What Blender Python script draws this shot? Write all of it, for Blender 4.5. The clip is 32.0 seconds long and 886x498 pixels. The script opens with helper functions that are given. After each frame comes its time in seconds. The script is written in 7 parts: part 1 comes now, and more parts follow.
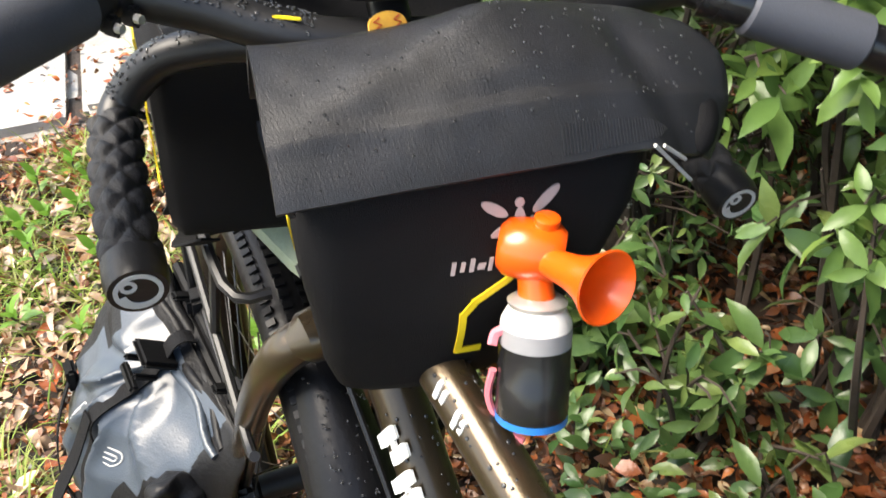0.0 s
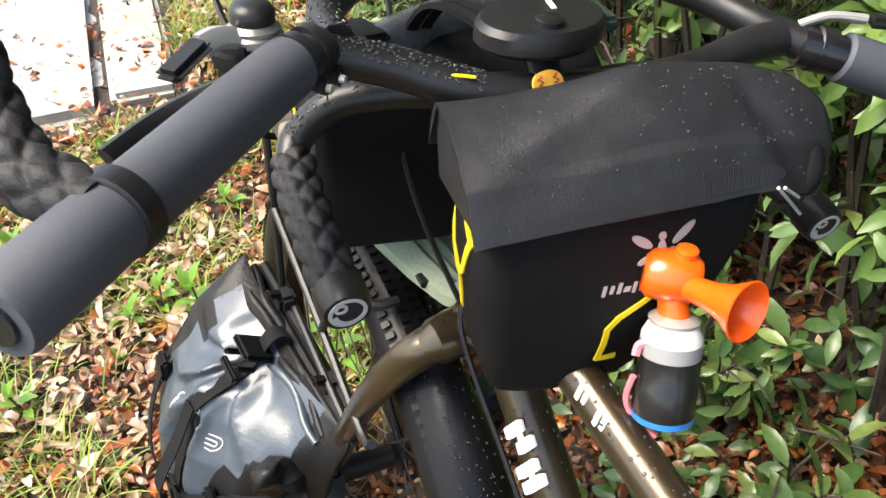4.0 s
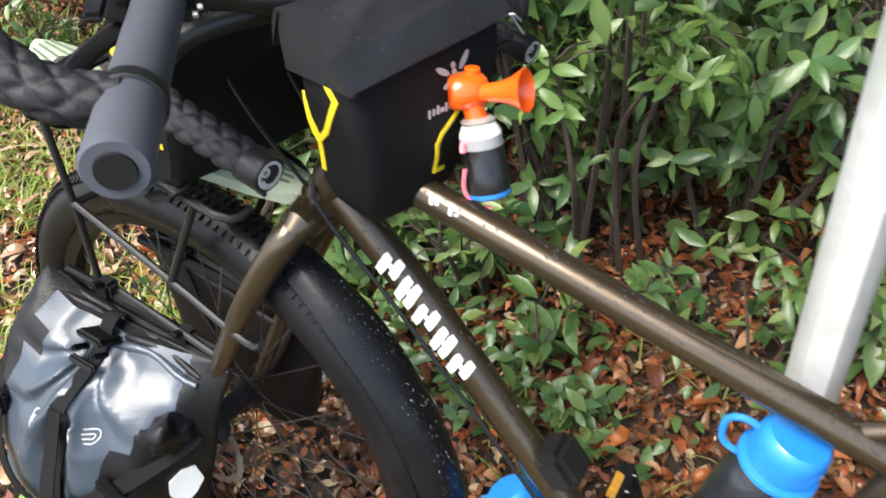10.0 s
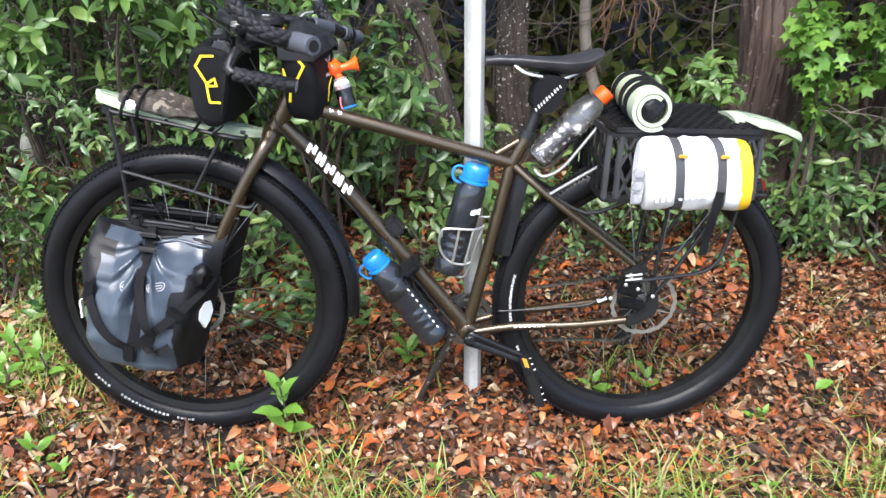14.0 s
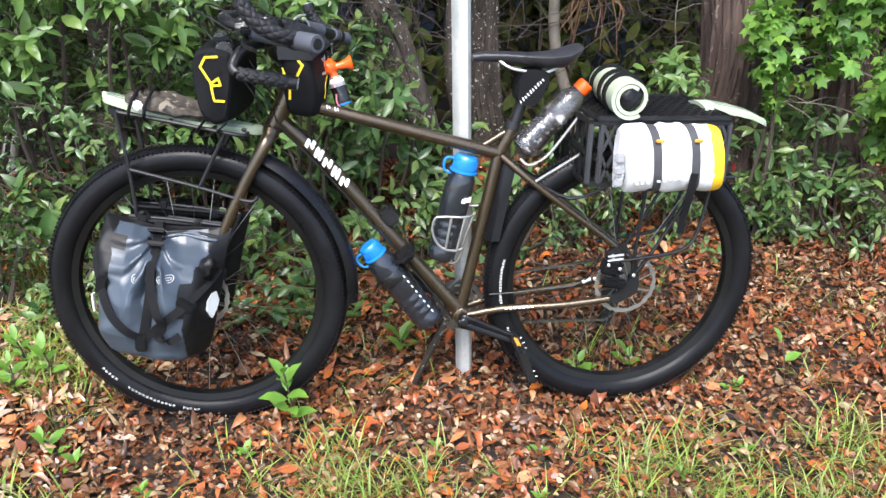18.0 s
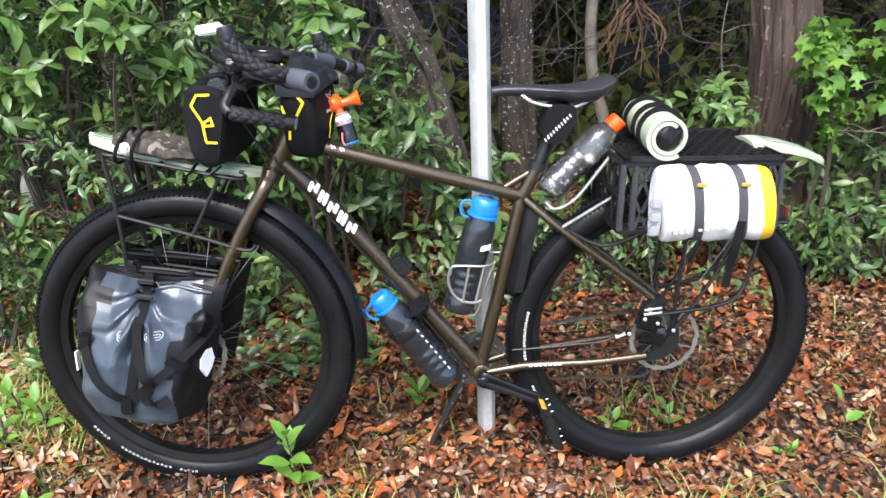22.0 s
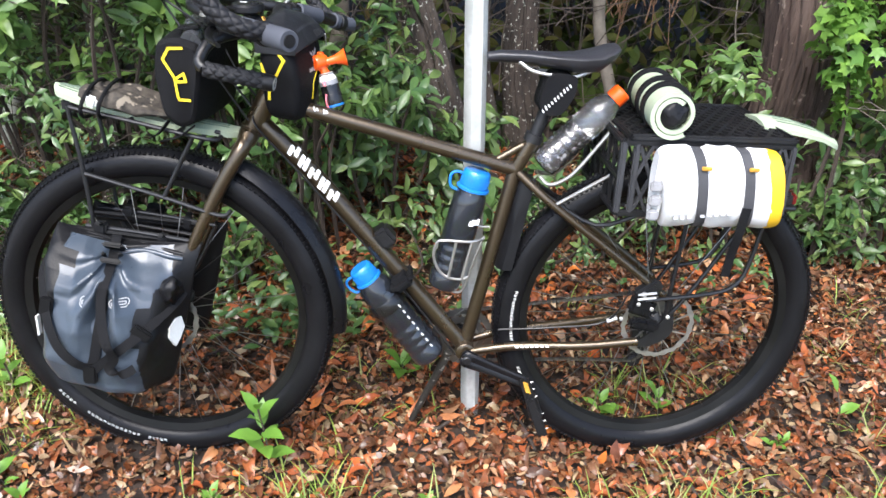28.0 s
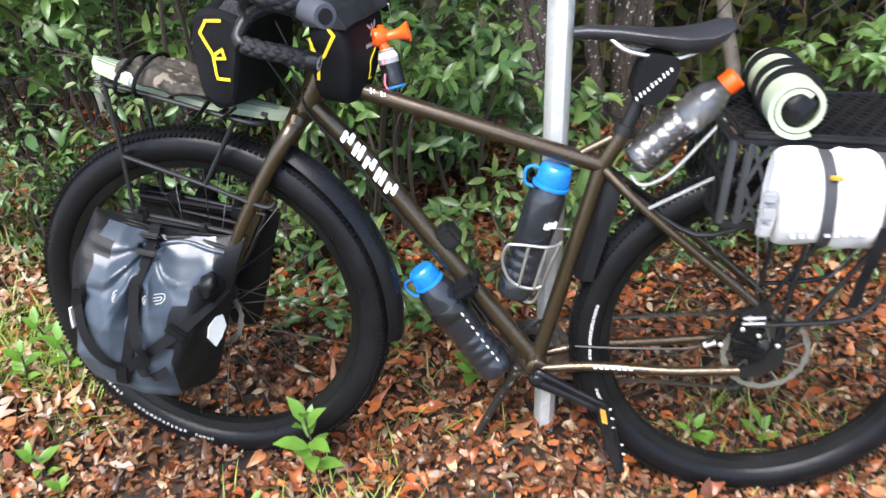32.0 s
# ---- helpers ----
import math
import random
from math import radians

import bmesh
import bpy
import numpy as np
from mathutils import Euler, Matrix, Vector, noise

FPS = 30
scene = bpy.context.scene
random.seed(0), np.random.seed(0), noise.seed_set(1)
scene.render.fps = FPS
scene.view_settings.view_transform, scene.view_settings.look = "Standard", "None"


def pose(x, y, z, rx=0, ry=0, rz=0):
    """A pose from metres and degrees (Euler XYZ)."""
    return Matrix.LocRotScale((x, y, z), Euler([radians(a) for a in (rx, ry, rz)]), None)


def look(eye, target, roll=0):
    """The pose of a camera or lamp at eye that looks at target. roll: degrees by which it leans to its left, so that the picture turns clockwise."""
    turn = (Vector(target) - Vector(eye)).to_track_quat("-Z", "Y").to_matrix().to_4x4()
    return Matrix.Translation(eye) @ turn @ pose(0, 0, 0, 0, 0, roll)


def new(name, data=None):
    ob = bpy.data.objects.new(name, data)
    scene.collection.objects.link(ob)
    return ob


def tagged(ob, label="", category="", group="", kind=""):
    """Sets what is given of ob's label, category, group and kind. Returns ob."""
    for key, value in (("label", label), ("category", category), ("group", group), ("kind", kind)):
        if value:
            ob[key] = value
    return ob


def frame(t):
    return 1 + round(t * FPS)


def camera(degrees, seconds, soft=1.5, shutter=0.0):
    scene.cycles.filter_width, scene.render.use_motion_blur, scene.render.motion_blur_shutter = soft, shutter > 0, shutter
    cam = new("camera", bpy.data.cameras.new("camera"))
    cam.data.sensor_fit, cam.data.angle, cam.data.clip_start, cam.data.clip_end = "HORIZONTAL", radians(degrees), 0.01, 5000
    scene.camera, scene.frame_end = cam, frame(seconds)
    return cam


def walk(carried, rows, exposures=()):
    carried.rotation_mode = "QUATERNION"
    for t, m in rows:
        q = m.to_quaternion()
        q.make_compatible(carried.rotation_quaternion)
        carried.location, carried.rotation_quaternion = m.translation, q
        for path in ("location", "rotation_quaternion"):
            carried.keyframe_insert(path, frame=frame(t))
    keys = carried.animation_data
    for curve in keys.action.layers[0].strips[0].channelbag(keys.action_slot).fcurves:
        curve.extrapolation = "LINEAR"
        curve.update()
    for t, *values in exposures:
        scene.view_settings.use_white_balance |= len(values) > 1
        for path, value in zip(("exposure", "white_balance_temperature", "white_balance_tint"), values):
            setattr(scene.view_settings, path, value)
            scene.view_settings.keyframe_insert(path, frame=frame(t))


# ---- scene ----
from mathutils.bvhtree import BVHTree

cam = camera(56.5, 32.0, shutter=0.4)
PATH = [
    (0, (0.051, -0.084, 1.241), (-0.965, 0.478, 0.292), -2.3),
    (0.5, (0.054, -0.079, 1.261), (-1.008, 0.442, 0.338), -0.8),
    (1, (0.049, -0.084, 1.275), (-1.026, 0.408, 0.351), -1.1),
    (1.5, (0.063, -0.090, 1.292), (-0.993, 0.412, 0.352), -0.6),
    (2, (0.080, -0.112, 1.314), (-0.929, 0.414, 0.337), -1.7),
    (2.5, (0.080, -0.128, 1.321), (-0.886, 0.453, 0.330), -2.1),
    (3, (0.075, -0.167, 1.326), (-0.902, 0.416, 0.349), -1.9),
    (3.5, (0.028, -0.211, 1.322), (-0.948, 0.382, 0.349), -1.1),
    (5.5, (0.071, -0.089, 1.300), (-0.927, 0.356, 0.272), -4.5),
    (6, (0.076, -0.091, 1.316), (-0.893, 0.380, 0.272), -4.2),
    (6.5, (0.078, -0.098, 1.335), (-0.879, 0.432, 0.309), -3.0),
    (7, (0.080, -0.109, 1.324), (-0.868, 0.461, 0.311), -1.8),
    (7.5, (0.078, -0.124, 1.328), (-0.866, 0.464, 0.321), -1.1),
    (8, (0.069, -0.145, 1.323), (-0.877, 0.459, 0.327), -1.7),
    (8.5, (0.038, -0.224, 1.337), (-0.862, 0.488, 0.371), -2.1),
    (9, (0.008, -0.364, 1.338), (-0.746, 0.509, 0.379), -4.6),
    (9.5, (0.025, -0.411, 1.329), (-0.680, 0.572, 0.282), -4.1),
    (10, (0.083, -0.452, 1.340), (-0.528, 0.589, 0.289), -2.2),
    (10.5, (0.180, -0.547, 1.352), (-0.442, 0.488, 0.302), -3.4),
    (11, (0.185, -0.713, 1.367), (-0.275, 0.412, 0.326), -3.5),
    (11.5, (0.163, -0.846, 1.369), (-0.137, 0.332, 0.330), -1.9),
    (12, (0.251, -0.954, 1.337), (-0.043, 0.331, 0.431), -0.0),
    (12.5, (0.242, -1.074, 1.345), (0.012, 0.192, 0.393), -1.9),
    (13, (0.112, -1.343, 1.406), (0.058, 0.004, 0.544), -1.2),
    (13.5, (-0.031, -1.638, 1.450), (0.037, -0.236, 0.681), 1.5),
    (15.5, (-0.254, -2.020, 1.448), (-0.039, -0.658, 0.859), 2.0),
    (16, (-0.251, -2.003, 1.438), (-0.039, -0.646, 0.836), 2.0),
    (16.5, (-0.247, -1.991, 1.445), (-0.036, -0.642, 0.823), 2.0),
    (17, (-0.241, -1.978, 1.445), (-0.039, -0.632, 0.815), 1.9),
    (17.5, (-0.237, -1.971, 1.446), (-0.032, -0.627, 0.812), 2.2),
    (18, (-0.223, -1.963, 1.447), (-0.026, -0.622, 0.804), 2.2),
    (18.5, (-0.186, -1.932, 1.452), (-0.006, -0.592, 0.803), 2.4),
    (19, (-0.196, -1.935, 1.462), (-0.044, -0.586, 0.824), 2.3),
    (19.5, (-0.187, -1.945, 1.468), (-0.047, -0.589, 0.843), 2.2),
    (20, (-0.155, -1.914, 1.458), (-0.032, -0.562, 0.821), 2.4),
    (20.5, (-0.068, -1.821, 1.465), (0.029, -0.474, 0.811), 2.6),
    (21, (-0.050, -1.762, 1.458), (0.024, -0.414, 0.804), 2.1),
    (21.5, (-0.110, -1.725, 1.447), (-0.025, -0.372, 0.806), 1.0),
    (22, (-0.128, -1.756, 1.441), (-0.012, -0.394, 0.823), 0.9),
    (22.5, (-0.127, -1.916, 1.479), (0.015, -0.548, 0.880), 1.2),
    (23, (-0.117, -2.024, 1.491), (0.030, -0.569, 0.841), 1.5),
    (23.5, (-0.101, -2.007, 1.481), (0.050, -0.557, 0.820), 1.8),
    (24, (-0.132, -1.862, 1.470), (0.015, -0.511, 0.835), 2.1),
    (24.5, (-0.126, -1.804, 1.471), (0.019, -0.458, 0.826), 2.2),
    (25, (-0.128, -1.827, 1.478), (-0.003, -0.482, 0.826), 1.9),
    (25.5, (-0.142, -1.825, 1.477), (-0.036, -0.473, 0.835), 1.6),
    (27.5, (-0.128, -1.695, 1.439), (-0.001, -0.363, 0.762), 2.4),
    (28, (-0.088, -1.642, 1.443), (0.028, -0.319, 0.746), 3.4),
    (28.5, (-0.013, -1.636, 1.454), (0.059, -0.323, 0.733), 3.7),
    (29, (-0.031, -1.727, 1.467), (0.034, -0.410, 0.752), 1.8),
    (29.5, (-0.107, -1.868, 1.498), (-0.036, -0.538, 0.809), 1.4),
    (30, (-0.130, -1.898, 1.500), (-0.048, -0.550, 0.848), 1.7),
    (30.5, (-0.121, -1.905, 1.507), (-0.026, -0.543, 0.886), 2.0),
    (31, (-0.093, -1.852, 1.488), (-0.015, -0.501, 0.841), 1.7),
    (31.5, (-0.001, -1.700, 1.471), (-0.020, -0.381, 0.758), 1.2),
    (32, (0.013, -1.400, 1.411), (-0.075, -0.112, 0.646), 1.6),
]
walk(cam, [(t, look(eye, target, roll)) for t, eye, target, roll in PATH], [(0.0, 1.95, 7450, 9), (8.0, 1.92, 7400, 9), (9.0, 1.78, 6950, 9), (12.0, 1.92, 6700, 11), (13.5, 1.8, 6350, 11), (32.0, 1.74, 6350, 11)])


# ---- daylight under an overcast sky ----
world = bpy.data.worlds.new("sky")
scene.world = world
world.use_nodes = True
wn = world.node_tree
sky = wn.nodes.new("ShaderNodeTexSky")
sky.sky_type, sky.sun_disc = "NISHITA", False
sky.sun_elevation, sky.sun_rotation = radians(58), radians(200)
sky.dust_density, sky.ozone_density = 2.2, 1.8
wn.nodes["Background"].inputs["Strength"].default_value = 0.14
wn.links.new(sky.outputs[0], wn.nodes["Background"].inputs["Color"])
sun = new("sun", bpy.data.lights.new("sun", "SUN"))
sun.data.energy, sun.data.angle, sun.data.color = 2.4, radians(40), (1.0, 0.98, 0.95)
sun.matrix_world = look((-2.0, -4.5, 7.5), (0, 0, 0))

# ---- materials ----


def rgb(c):
    return (*c, 1.0)


def surface(name, base, rough=0.5, metal=0.0, other=None, grain=60.0, stain=6.0, amount=0.35, bump=0.15, coat=0.0, island=None, objects=None, trans=0.0, wet=0.0, spec=0.5, fleck=None, weave=0.0, stretch=None, depth=0.004):
    """A material with variation at two scales. island: colours drawn per island; objects: colours drawn per object."""
    m = bpy.data.materials.new(name)
    m.use_nodes = True
    t = m.node_tree
    p = t.nodes["Principled BSDF"]
    p.inputs["Roughness"].default_value, p.inputs["Metallic"].default_value = rough, metal
    p.inputs["Specular IOR Level"].default_value = spec
    p.inputs["Coat Weight"].default_value, p.inputs["Coat Roughness"].default_value = coat, 0.12
    co = t.nodes.new("ShaderNodeTexCoord")
    fine, wide = t.nodes.new("ShaderNodeTexNoise"), t.nodes.new("ShaderNodeTexNoise")
    place = co.outputs["Object"]
    if stretch:
        mp = t.nodes.new("ShaderNodeMapping")
        mp.inputs["Scale"].default_value = stretch
        t.links.new(place, mp.inputs["Vector"])
        place = mp.outputs["Vector"]
    for n, s in ((fine, grain), (wide, stain)):
        n.inputs["Scale"].default_value, n.inputs["Detail"].default_value = s, 4.0
        t.links.new(place, n.inputs["Vector"])
    if island or objects:
        ramp = t.nodes.new("ShaderNodeValToRGB")
        cols = island or objects
        while len(ramp.color_ramp.elements) < len(cols):
            ramp.color_ramp.elements.new(0.5)
        for i, c in enumerate(cols):
            ramp.color_ramp.elements[i].position, ramp.color_ramp.elements[i].color = i / (len(cols) - 1), rgb(c)
        if island:
            g = t.nodes.new("ShaderNodeNewGeometry")
            t.links.new(g.outputs["Random Per Island"], ramp.inputs[0])
        else:
            g = t.nodes.new("ShaderNodeObjectInfo")
            t.links.new(g.outputs["Random"], ramp.inputs[0])
        first = ramp.outputs[0]
    else:
        c = t.nodes.new("ShaderNodeRGB")
        c.outputs[0].default_value = rgb(base)
        first = c.outputs[0]
    mixed = first
    for n, share, dark in ((wide, amount, other or tuple(v * 0.45 for v in base)), (fine, amount * 0.6, tuple(v * 0.6 for v in base))):
        r = t.nodes.new("ShaderNodeMapRange")
        r.inputs[1].default_value, r.inputs[2].default_value, r.inputs[4].default_value = 0.42, 0.68, share
        t.links.new(n.outputs["Fac"], r.inputs[0])
        mx = t.nodes.new("ShaderNodeMix")
        mx.data_type = "RGBA"
        t.links.new(r.outputs[0], mx.inputs[0])
        t.links.new(mixed, mx.inputs[6])
        mx.inputs[7].default_value = rgb(dark)
        mixed = mx.outputs[2]
    if fleck:
        v = t.nodes.new("ShaderNodeTexNoise")
        v.inputs["Scale"].default_value, v.inputs["Detail"].default_value = fleck[1], 2.0
        t.links.new(co.outputs["Object"], v.inputs["Vector"])
        r = t.nodes.new("ShaderNodeMapRange")
        r.inputs[1].default_value, r.inputs[2].default_value, r.inputs[4].default_value = fleck[2], fleck[2] + 0.04, 0.85
        t.links.new(v.outputs["Fac"], r.inputs[0])
        mx = t.nodes.new("ShaderNodeMix")
        mx.data_type = "RGBA"
        t.links.new(r.outputs[0], mx.inputs[0])
        t.links.new(mixed, mx.inputs[6])
        mx.inputs[7].default_value = rgb(fleck[0])
        mixed = mx.outputs[2]
    t.links.new(mixed, p.inputs["Base Color"])
    rr = t.nodes.new("ShaderNodeMapRange")
    rr.inputs[3].default_value, rr.inputs[4].default_value = max(0.03, rough - 0.12 - wet), min(1, rough + 0.15)
    t.links.new(wide.outputs["Fac"], rr.inputs[0])
    t.links.new(rr.outputs[0], p.inputs["Roughness"])
    if bump:
        b = t.nodes.new("ShaderNodeBump")
        b.inputs["Strength"].default_value, b.inputs["Distance"].default_value = bump, depth
        t.links.new(fine.outputs["Fac"], b.inputs["Height"])
        t.links.new(b.outputs[0], p.inputs["Normal"])
    if weave:
        w1, w2 = t.nodes.new("ShaderNodeTexWave"), t.nodes.new("ShaderNodeTexWave")
        for w, d in ((w1, "Y"), (w2, "DIAGONAL")):
            w.bands_direction = d
            w.inputs["Scale"].default_value = weave
            t.links.new(co.outputs["Object"], w.inputs["Vector"])
        mm = t.nodes.new("ShaderNodeMath")
        mm.operation = "MULTIPLY"
        t.links.new(w1.outputs["Fac"], mm.inputs[0])
        t.links.new(w2.outputs["Fac"], mm.inputs[1])
        wb = t.nodes.new("ShaderNodeBump")
        wb.inputs["Strength"].default_value, wb.inputs["Distance"].default_value = 0.09, 0.0004
        t.links.new(mm.outputs[0], wb.inputs["Height"])
        if bump:
            t.links.new(b.outputs[0], wb.inputs["Normal"])
        t.links.new(wb.outputs[0], p.inputs["Normal"])
    if trans:
        out = t.nodes["Material Output"]
        tr = t.nodes.new("ShaderNodeBsdfTranslucent")
        t.links.new(mixed, tr.inputs[0])
        ms = t.nodes.new("ShaderNodeMixShader")
        ms.inputs[0].default_value = trans
        t.links.new(p.outputs[0], ms.inputs[1])
        t.links.new(tr.outputs[0], ms.inputs[2])
        t.links.new(ms.outputs[0], out.inputs[0])
    return m


def glassy(name, tint, rough=0.08, share=0.6, coat=1.0):
    m = bpy.data.materials.new(name)
    m.use_nodes = True
    t = m.node_tree
    p = t.nodes["Principled BSDF"]
    p.inputs["Base Color"].default_value, p.inputs["Roughness"].default_value = rgb(tint), rough
    p.inputs["Transmission Weight"].default_value, p.inputs["IOR"].default_value = share, 1.3
    p.inputs["Coat Weight"].default_value, p.inputs["Coat Roughness"].default_value = coat, 0.05
    n = t.nodes.new("ShaderNodeTexNoise")
    n.inputs["Scale"].default_value = 35
    b = t.nodes.new("ShaderNodeBump")
    b.inputs["Strength"].default_value, b.inputs["Distance"].default_value = 0.3, 0.003
    t.links.new(n.outputs["Fac"], b.inputs["Height"])
    t.links.new(b.outputs[0], p.inputs["Normal"])
    return m


PAINT = surface("brown_olive_paint", (0.085, 0.062, 0.037), 0.27, 0.75, (0.045, 0.033, 0.02), 900, 9, 0.5, 0.08, coat=0.5)
RUBBER = surface("tyre_rubber", (0.0065, 0.0065, 0.0075), 0.4, 0, (0.012, 0.012, 0.0135), 90, 9, 0.45, 0.15, wet=0.15, spec=0.16)
BLACK_METAL = surface("black_metal", (0.009, 0.009, 0.01), 0.4, 0.0, (0.016, 0.016, 0.017), 150, 12, 0.3, 0.05, spec=0.42)
GUARD = surface("wet_black_guard", (0.006, 0.006, 0.007), 0.34, 0, (0.012, 0.012, 0.013), 160, 12, 0.4, 0.1, wet=0.1, spec=0.22)
RIM = surface("rim_black", (0.004, 0.004, 0.004), 0.4, 0.0, (0.014, 0.014, 0.014), 120, 10, 0.3, 0.05, spec=0.25)
STEEL = surface("bright_steel", (0.62, 0.61, 0.59), 0.3, 0.65, (0.4, 0.39, 0.37), 200, 15, 0.3, 0.05)
DISC = surface("worn_steel", (0.42, 0.41, 0.39), 0.34, 0.8, (0.22, 0.2, 0.18), 200, 30, 0.5, 0.05)
CHIPPED = surface("chipped_black_paint", (0.03, 0.028, 0.024), 0.55, 0.2, (0.012, 0.011, 0.01), 120, 30, 0.6, 0.5, fleck=((0.3, 0.29, 0.26), 60, 0.62))
SPOKE = surface("spoke_steel", (0.25, 0.25, 0.25), 0.35, 1.0, (0.1, 0.1, 0.1), 200, 15, 0.3, 0.0)
GALV = surface("galvanised_steel", (0.58, 0.59, 0.57), 0.5, 0.25, (0.33, 0.34, 0.31), 70, 7, 0.6, 0.08)
FABRIC = surface("black_bag_fabric", (0.006, 0.006, 0.007), 0.65, 0, (0.011, 0.011, 0.012), 1400, 14, 0.5, 0.4, spec=0.14)
FLAP = surface("grey_black_flap", (0.018, 0.019, 0.0225), 0.46, 0, (0.009, 0.009, 0.0095), 1500, 18, 0.9, 0.25, wet=0.16, spec=0.42, weave=140.0)
WETROLL = surface("wet_grey_roll", (0.055, 0.058, 0.064), 0.34, 0, (0.03, 0.032, 0.035), 700, 20, 0.6, 0.2, wet=0.15, spec=0.55)
VINYL = surface("grey_blue_vinyl", (0.044, 0.057, 0.075), 0.4, 0, (0.03, 0.039, 0.052), 420, 16, 0.5, 0.12, coat=0.2, wet=0.16, spec=0.4)
BLACK_VINYL = surface("black_vinyl", (0.007, 0.007, 0.008), 0.42, 0, (0.012, 0.012, 0.012), 240, 14, 0.4, 0.2, spec=0.2)
BUCKLE = surface("matt_black_plastic", (0.006, 0.006, 0.0065), 0.5, 0, (0.011, 0.011, 0.011), 200, 14, 0.3, 0.1, spec=0.14)
WEBBING = surface("black_webbing", (0.006, 0.006, 0.007), 0.7, 0, (0.012, 0.012, 0.012), 900, 20, 0.4, 0.5, spec=0.15)
PLASTIC = surface("black_plastic", (0.009, 0.009, 0.01), 0.4, 0, (0.016, 0.016, 0.017), 200, 14, 0.3, 0.1, spec=0.36)
FOAM = surface("grey_foam", (0.062, 0.067, 0.082), 0.6, 0, (0.046, 0.05, 0.06), 900, 18, 0.4, 0.1, spec=0.35)
TAPE = surface("quilted_black_tape", (0.013, 0.013, 0.015), 0.62, 0, (0.02, 0.02, 0.022), 700, 16, 0.4, 0.2, spec=0.3)
YELLOW = surface("yellow_print", (0.8, 0.6, 0.02), 0.5, 0, (0.62, 0.45, 0.02), 300, 20, 0.2, 0.0)
WHITE = surface("white_print", (0.75, 0.75, 0.72), 0.5, 0, (0.5, 0.5, 0.48), 300, 20, 0.3, 0.0)
PINKISH = surface("pale_pink_print", (0.42, 0.36, 0.35), 0.6, 0, (0.3, 0.26, 0.26), 300, 20, 0.3, 0.0)
ORANGE = surface("orange_plastic", (0.9, 0.105, 0.008), 0.3, 0, (0.7, 0.08, 0.008), 60, 12, 0.35, 0.03, coat=0.3)
PINK = surface("pink_band", (0.75, 0.2, 0.24), 0.5, 0, (0.6, 0.14, 0.17), 100, 20, 0.3, 0.05)
BLUE = surface("blue_plastic", (0.012, 0.18, 0.56), 0.34, 0, (0.008, 0.13, 0.42), 120, 14, 0.35, 0.05, coat=0.2)
SMOKE = glassy("smoke_bottle", (0.03, 0.035, 0.046), 0.07, 0.55)
CLEAR = glassy("clear_bottle", (0.93, 0.93, 0.93), 0.04, 0.97)
DARK_DRINK = surface("dark_wrap", (0.018, 0.013, 0.014), 0.25, 0, (0.035, 0.03, 0.03), 55, 20, 0.5, 0.05, coat=0.6, fleck=((0.5, 0.48, 0.5), 85, 0.6))
MINT = surface("pale_green_foam", (0.37, 0.43, 0.3), 0.7, 0, (0.24, 0.29, 0.19), 260, 12, 0.4, 0.25)
GROOVE = surface("dark_green_groove", (0.13, 0.18, 0.13), 0.8, 0, (0.08, 0.12, 0.08), 200, 20, 0.4, 0.2)
DRYBAG = surface("white_dry_bag", (0.7, 0.7, 0.7), 0.45, 0, (0.5, 0.5, 0.51), 40, 9, 0.5, 0.2)
DRYEND = surface("yellow_dry_bag", (0.85, 0.5, 0.02), 0.45, 0, (0.7, 0.4, 0.02), 40, 9, 0.3, 0.15)
GREYCLIP = surface("grey_clip", (0.26, 0.26, 0.27), 0.5, 0, (0.3, 0.3, 0.3), 80, 12, 0.3, 0.1)
CAMO = surface("camo_cloth", (0.055, 0.045, 0.034), 0.85, 0, (0.006, 0.005, 0.004), 90, 55, 1.0, 0.5, fleck=((0.2, 0.17, 0.13), 48, 0.62))
LEATHER = surface("black_saddle", (0.02, 0.02, 0.024), 0.42, 0, (0.035, 0.035, 0.04), 300, 12, 0.4, 0.15)
AMBER = surface("amber_plate", (0.62, 0.34, 0.05), 0.4, 0, (0.5, 0.2, 0.03), 140, 90, 0.7, 0.05)
TAPE_BLACK = surface("black_electric_tape", (0.01, 0.01, 0.011), 0.22, 0, (0.02, 0.02, 0.02), 120, 25, 0.4, 0.1)
GREY_PRINT = surface("pale_grey_print", (0.42, 0.42, 0.41), 0.6, 0, (0.32, 0.32, 0.31), 300, 20, 0.3, 0.0)
REFLECT = surface("white_reflector", (0.78, 0.78, 0.75), 0.35, 0, (0.6, 0.6, 0.58), 200, 20, 0.3, 0.05)
BARK = surface("grey_brown_bark", (0.06, 0.045, 0.035), 0.9, 0, (0.012, 0.009, 0.007), 55, 14, 0.9, 1.0, fleck=((0.42, 0.42, 0.37), 60, 0.63), stretch=(1, 1, 0.35), depth=0.015)
REDBARK = surface("red_brown_bark", (0.085, 0.056, 0.043), 0.9, 0, (0.03, 0.016, 0.012), 60, 18, 0.95, 1.0, fleck=((0.26, 0.2, 0.16), 34, 0.66), stretch=(1, 1, 0.16), depth=0.02)
TWIG = surface("twig_bark", (0.05, 0.036, 0.027), 0.9, 0, (0.035, 0.026, 0.02), 60, 20, 0.6, 0.4)
LICHEN = surface("pale_lichen", (0.45, 0.46, 0.4), 0.9, 0, (0.3, 0.3, 0.26), 120, 40, 0.5, 0.3)
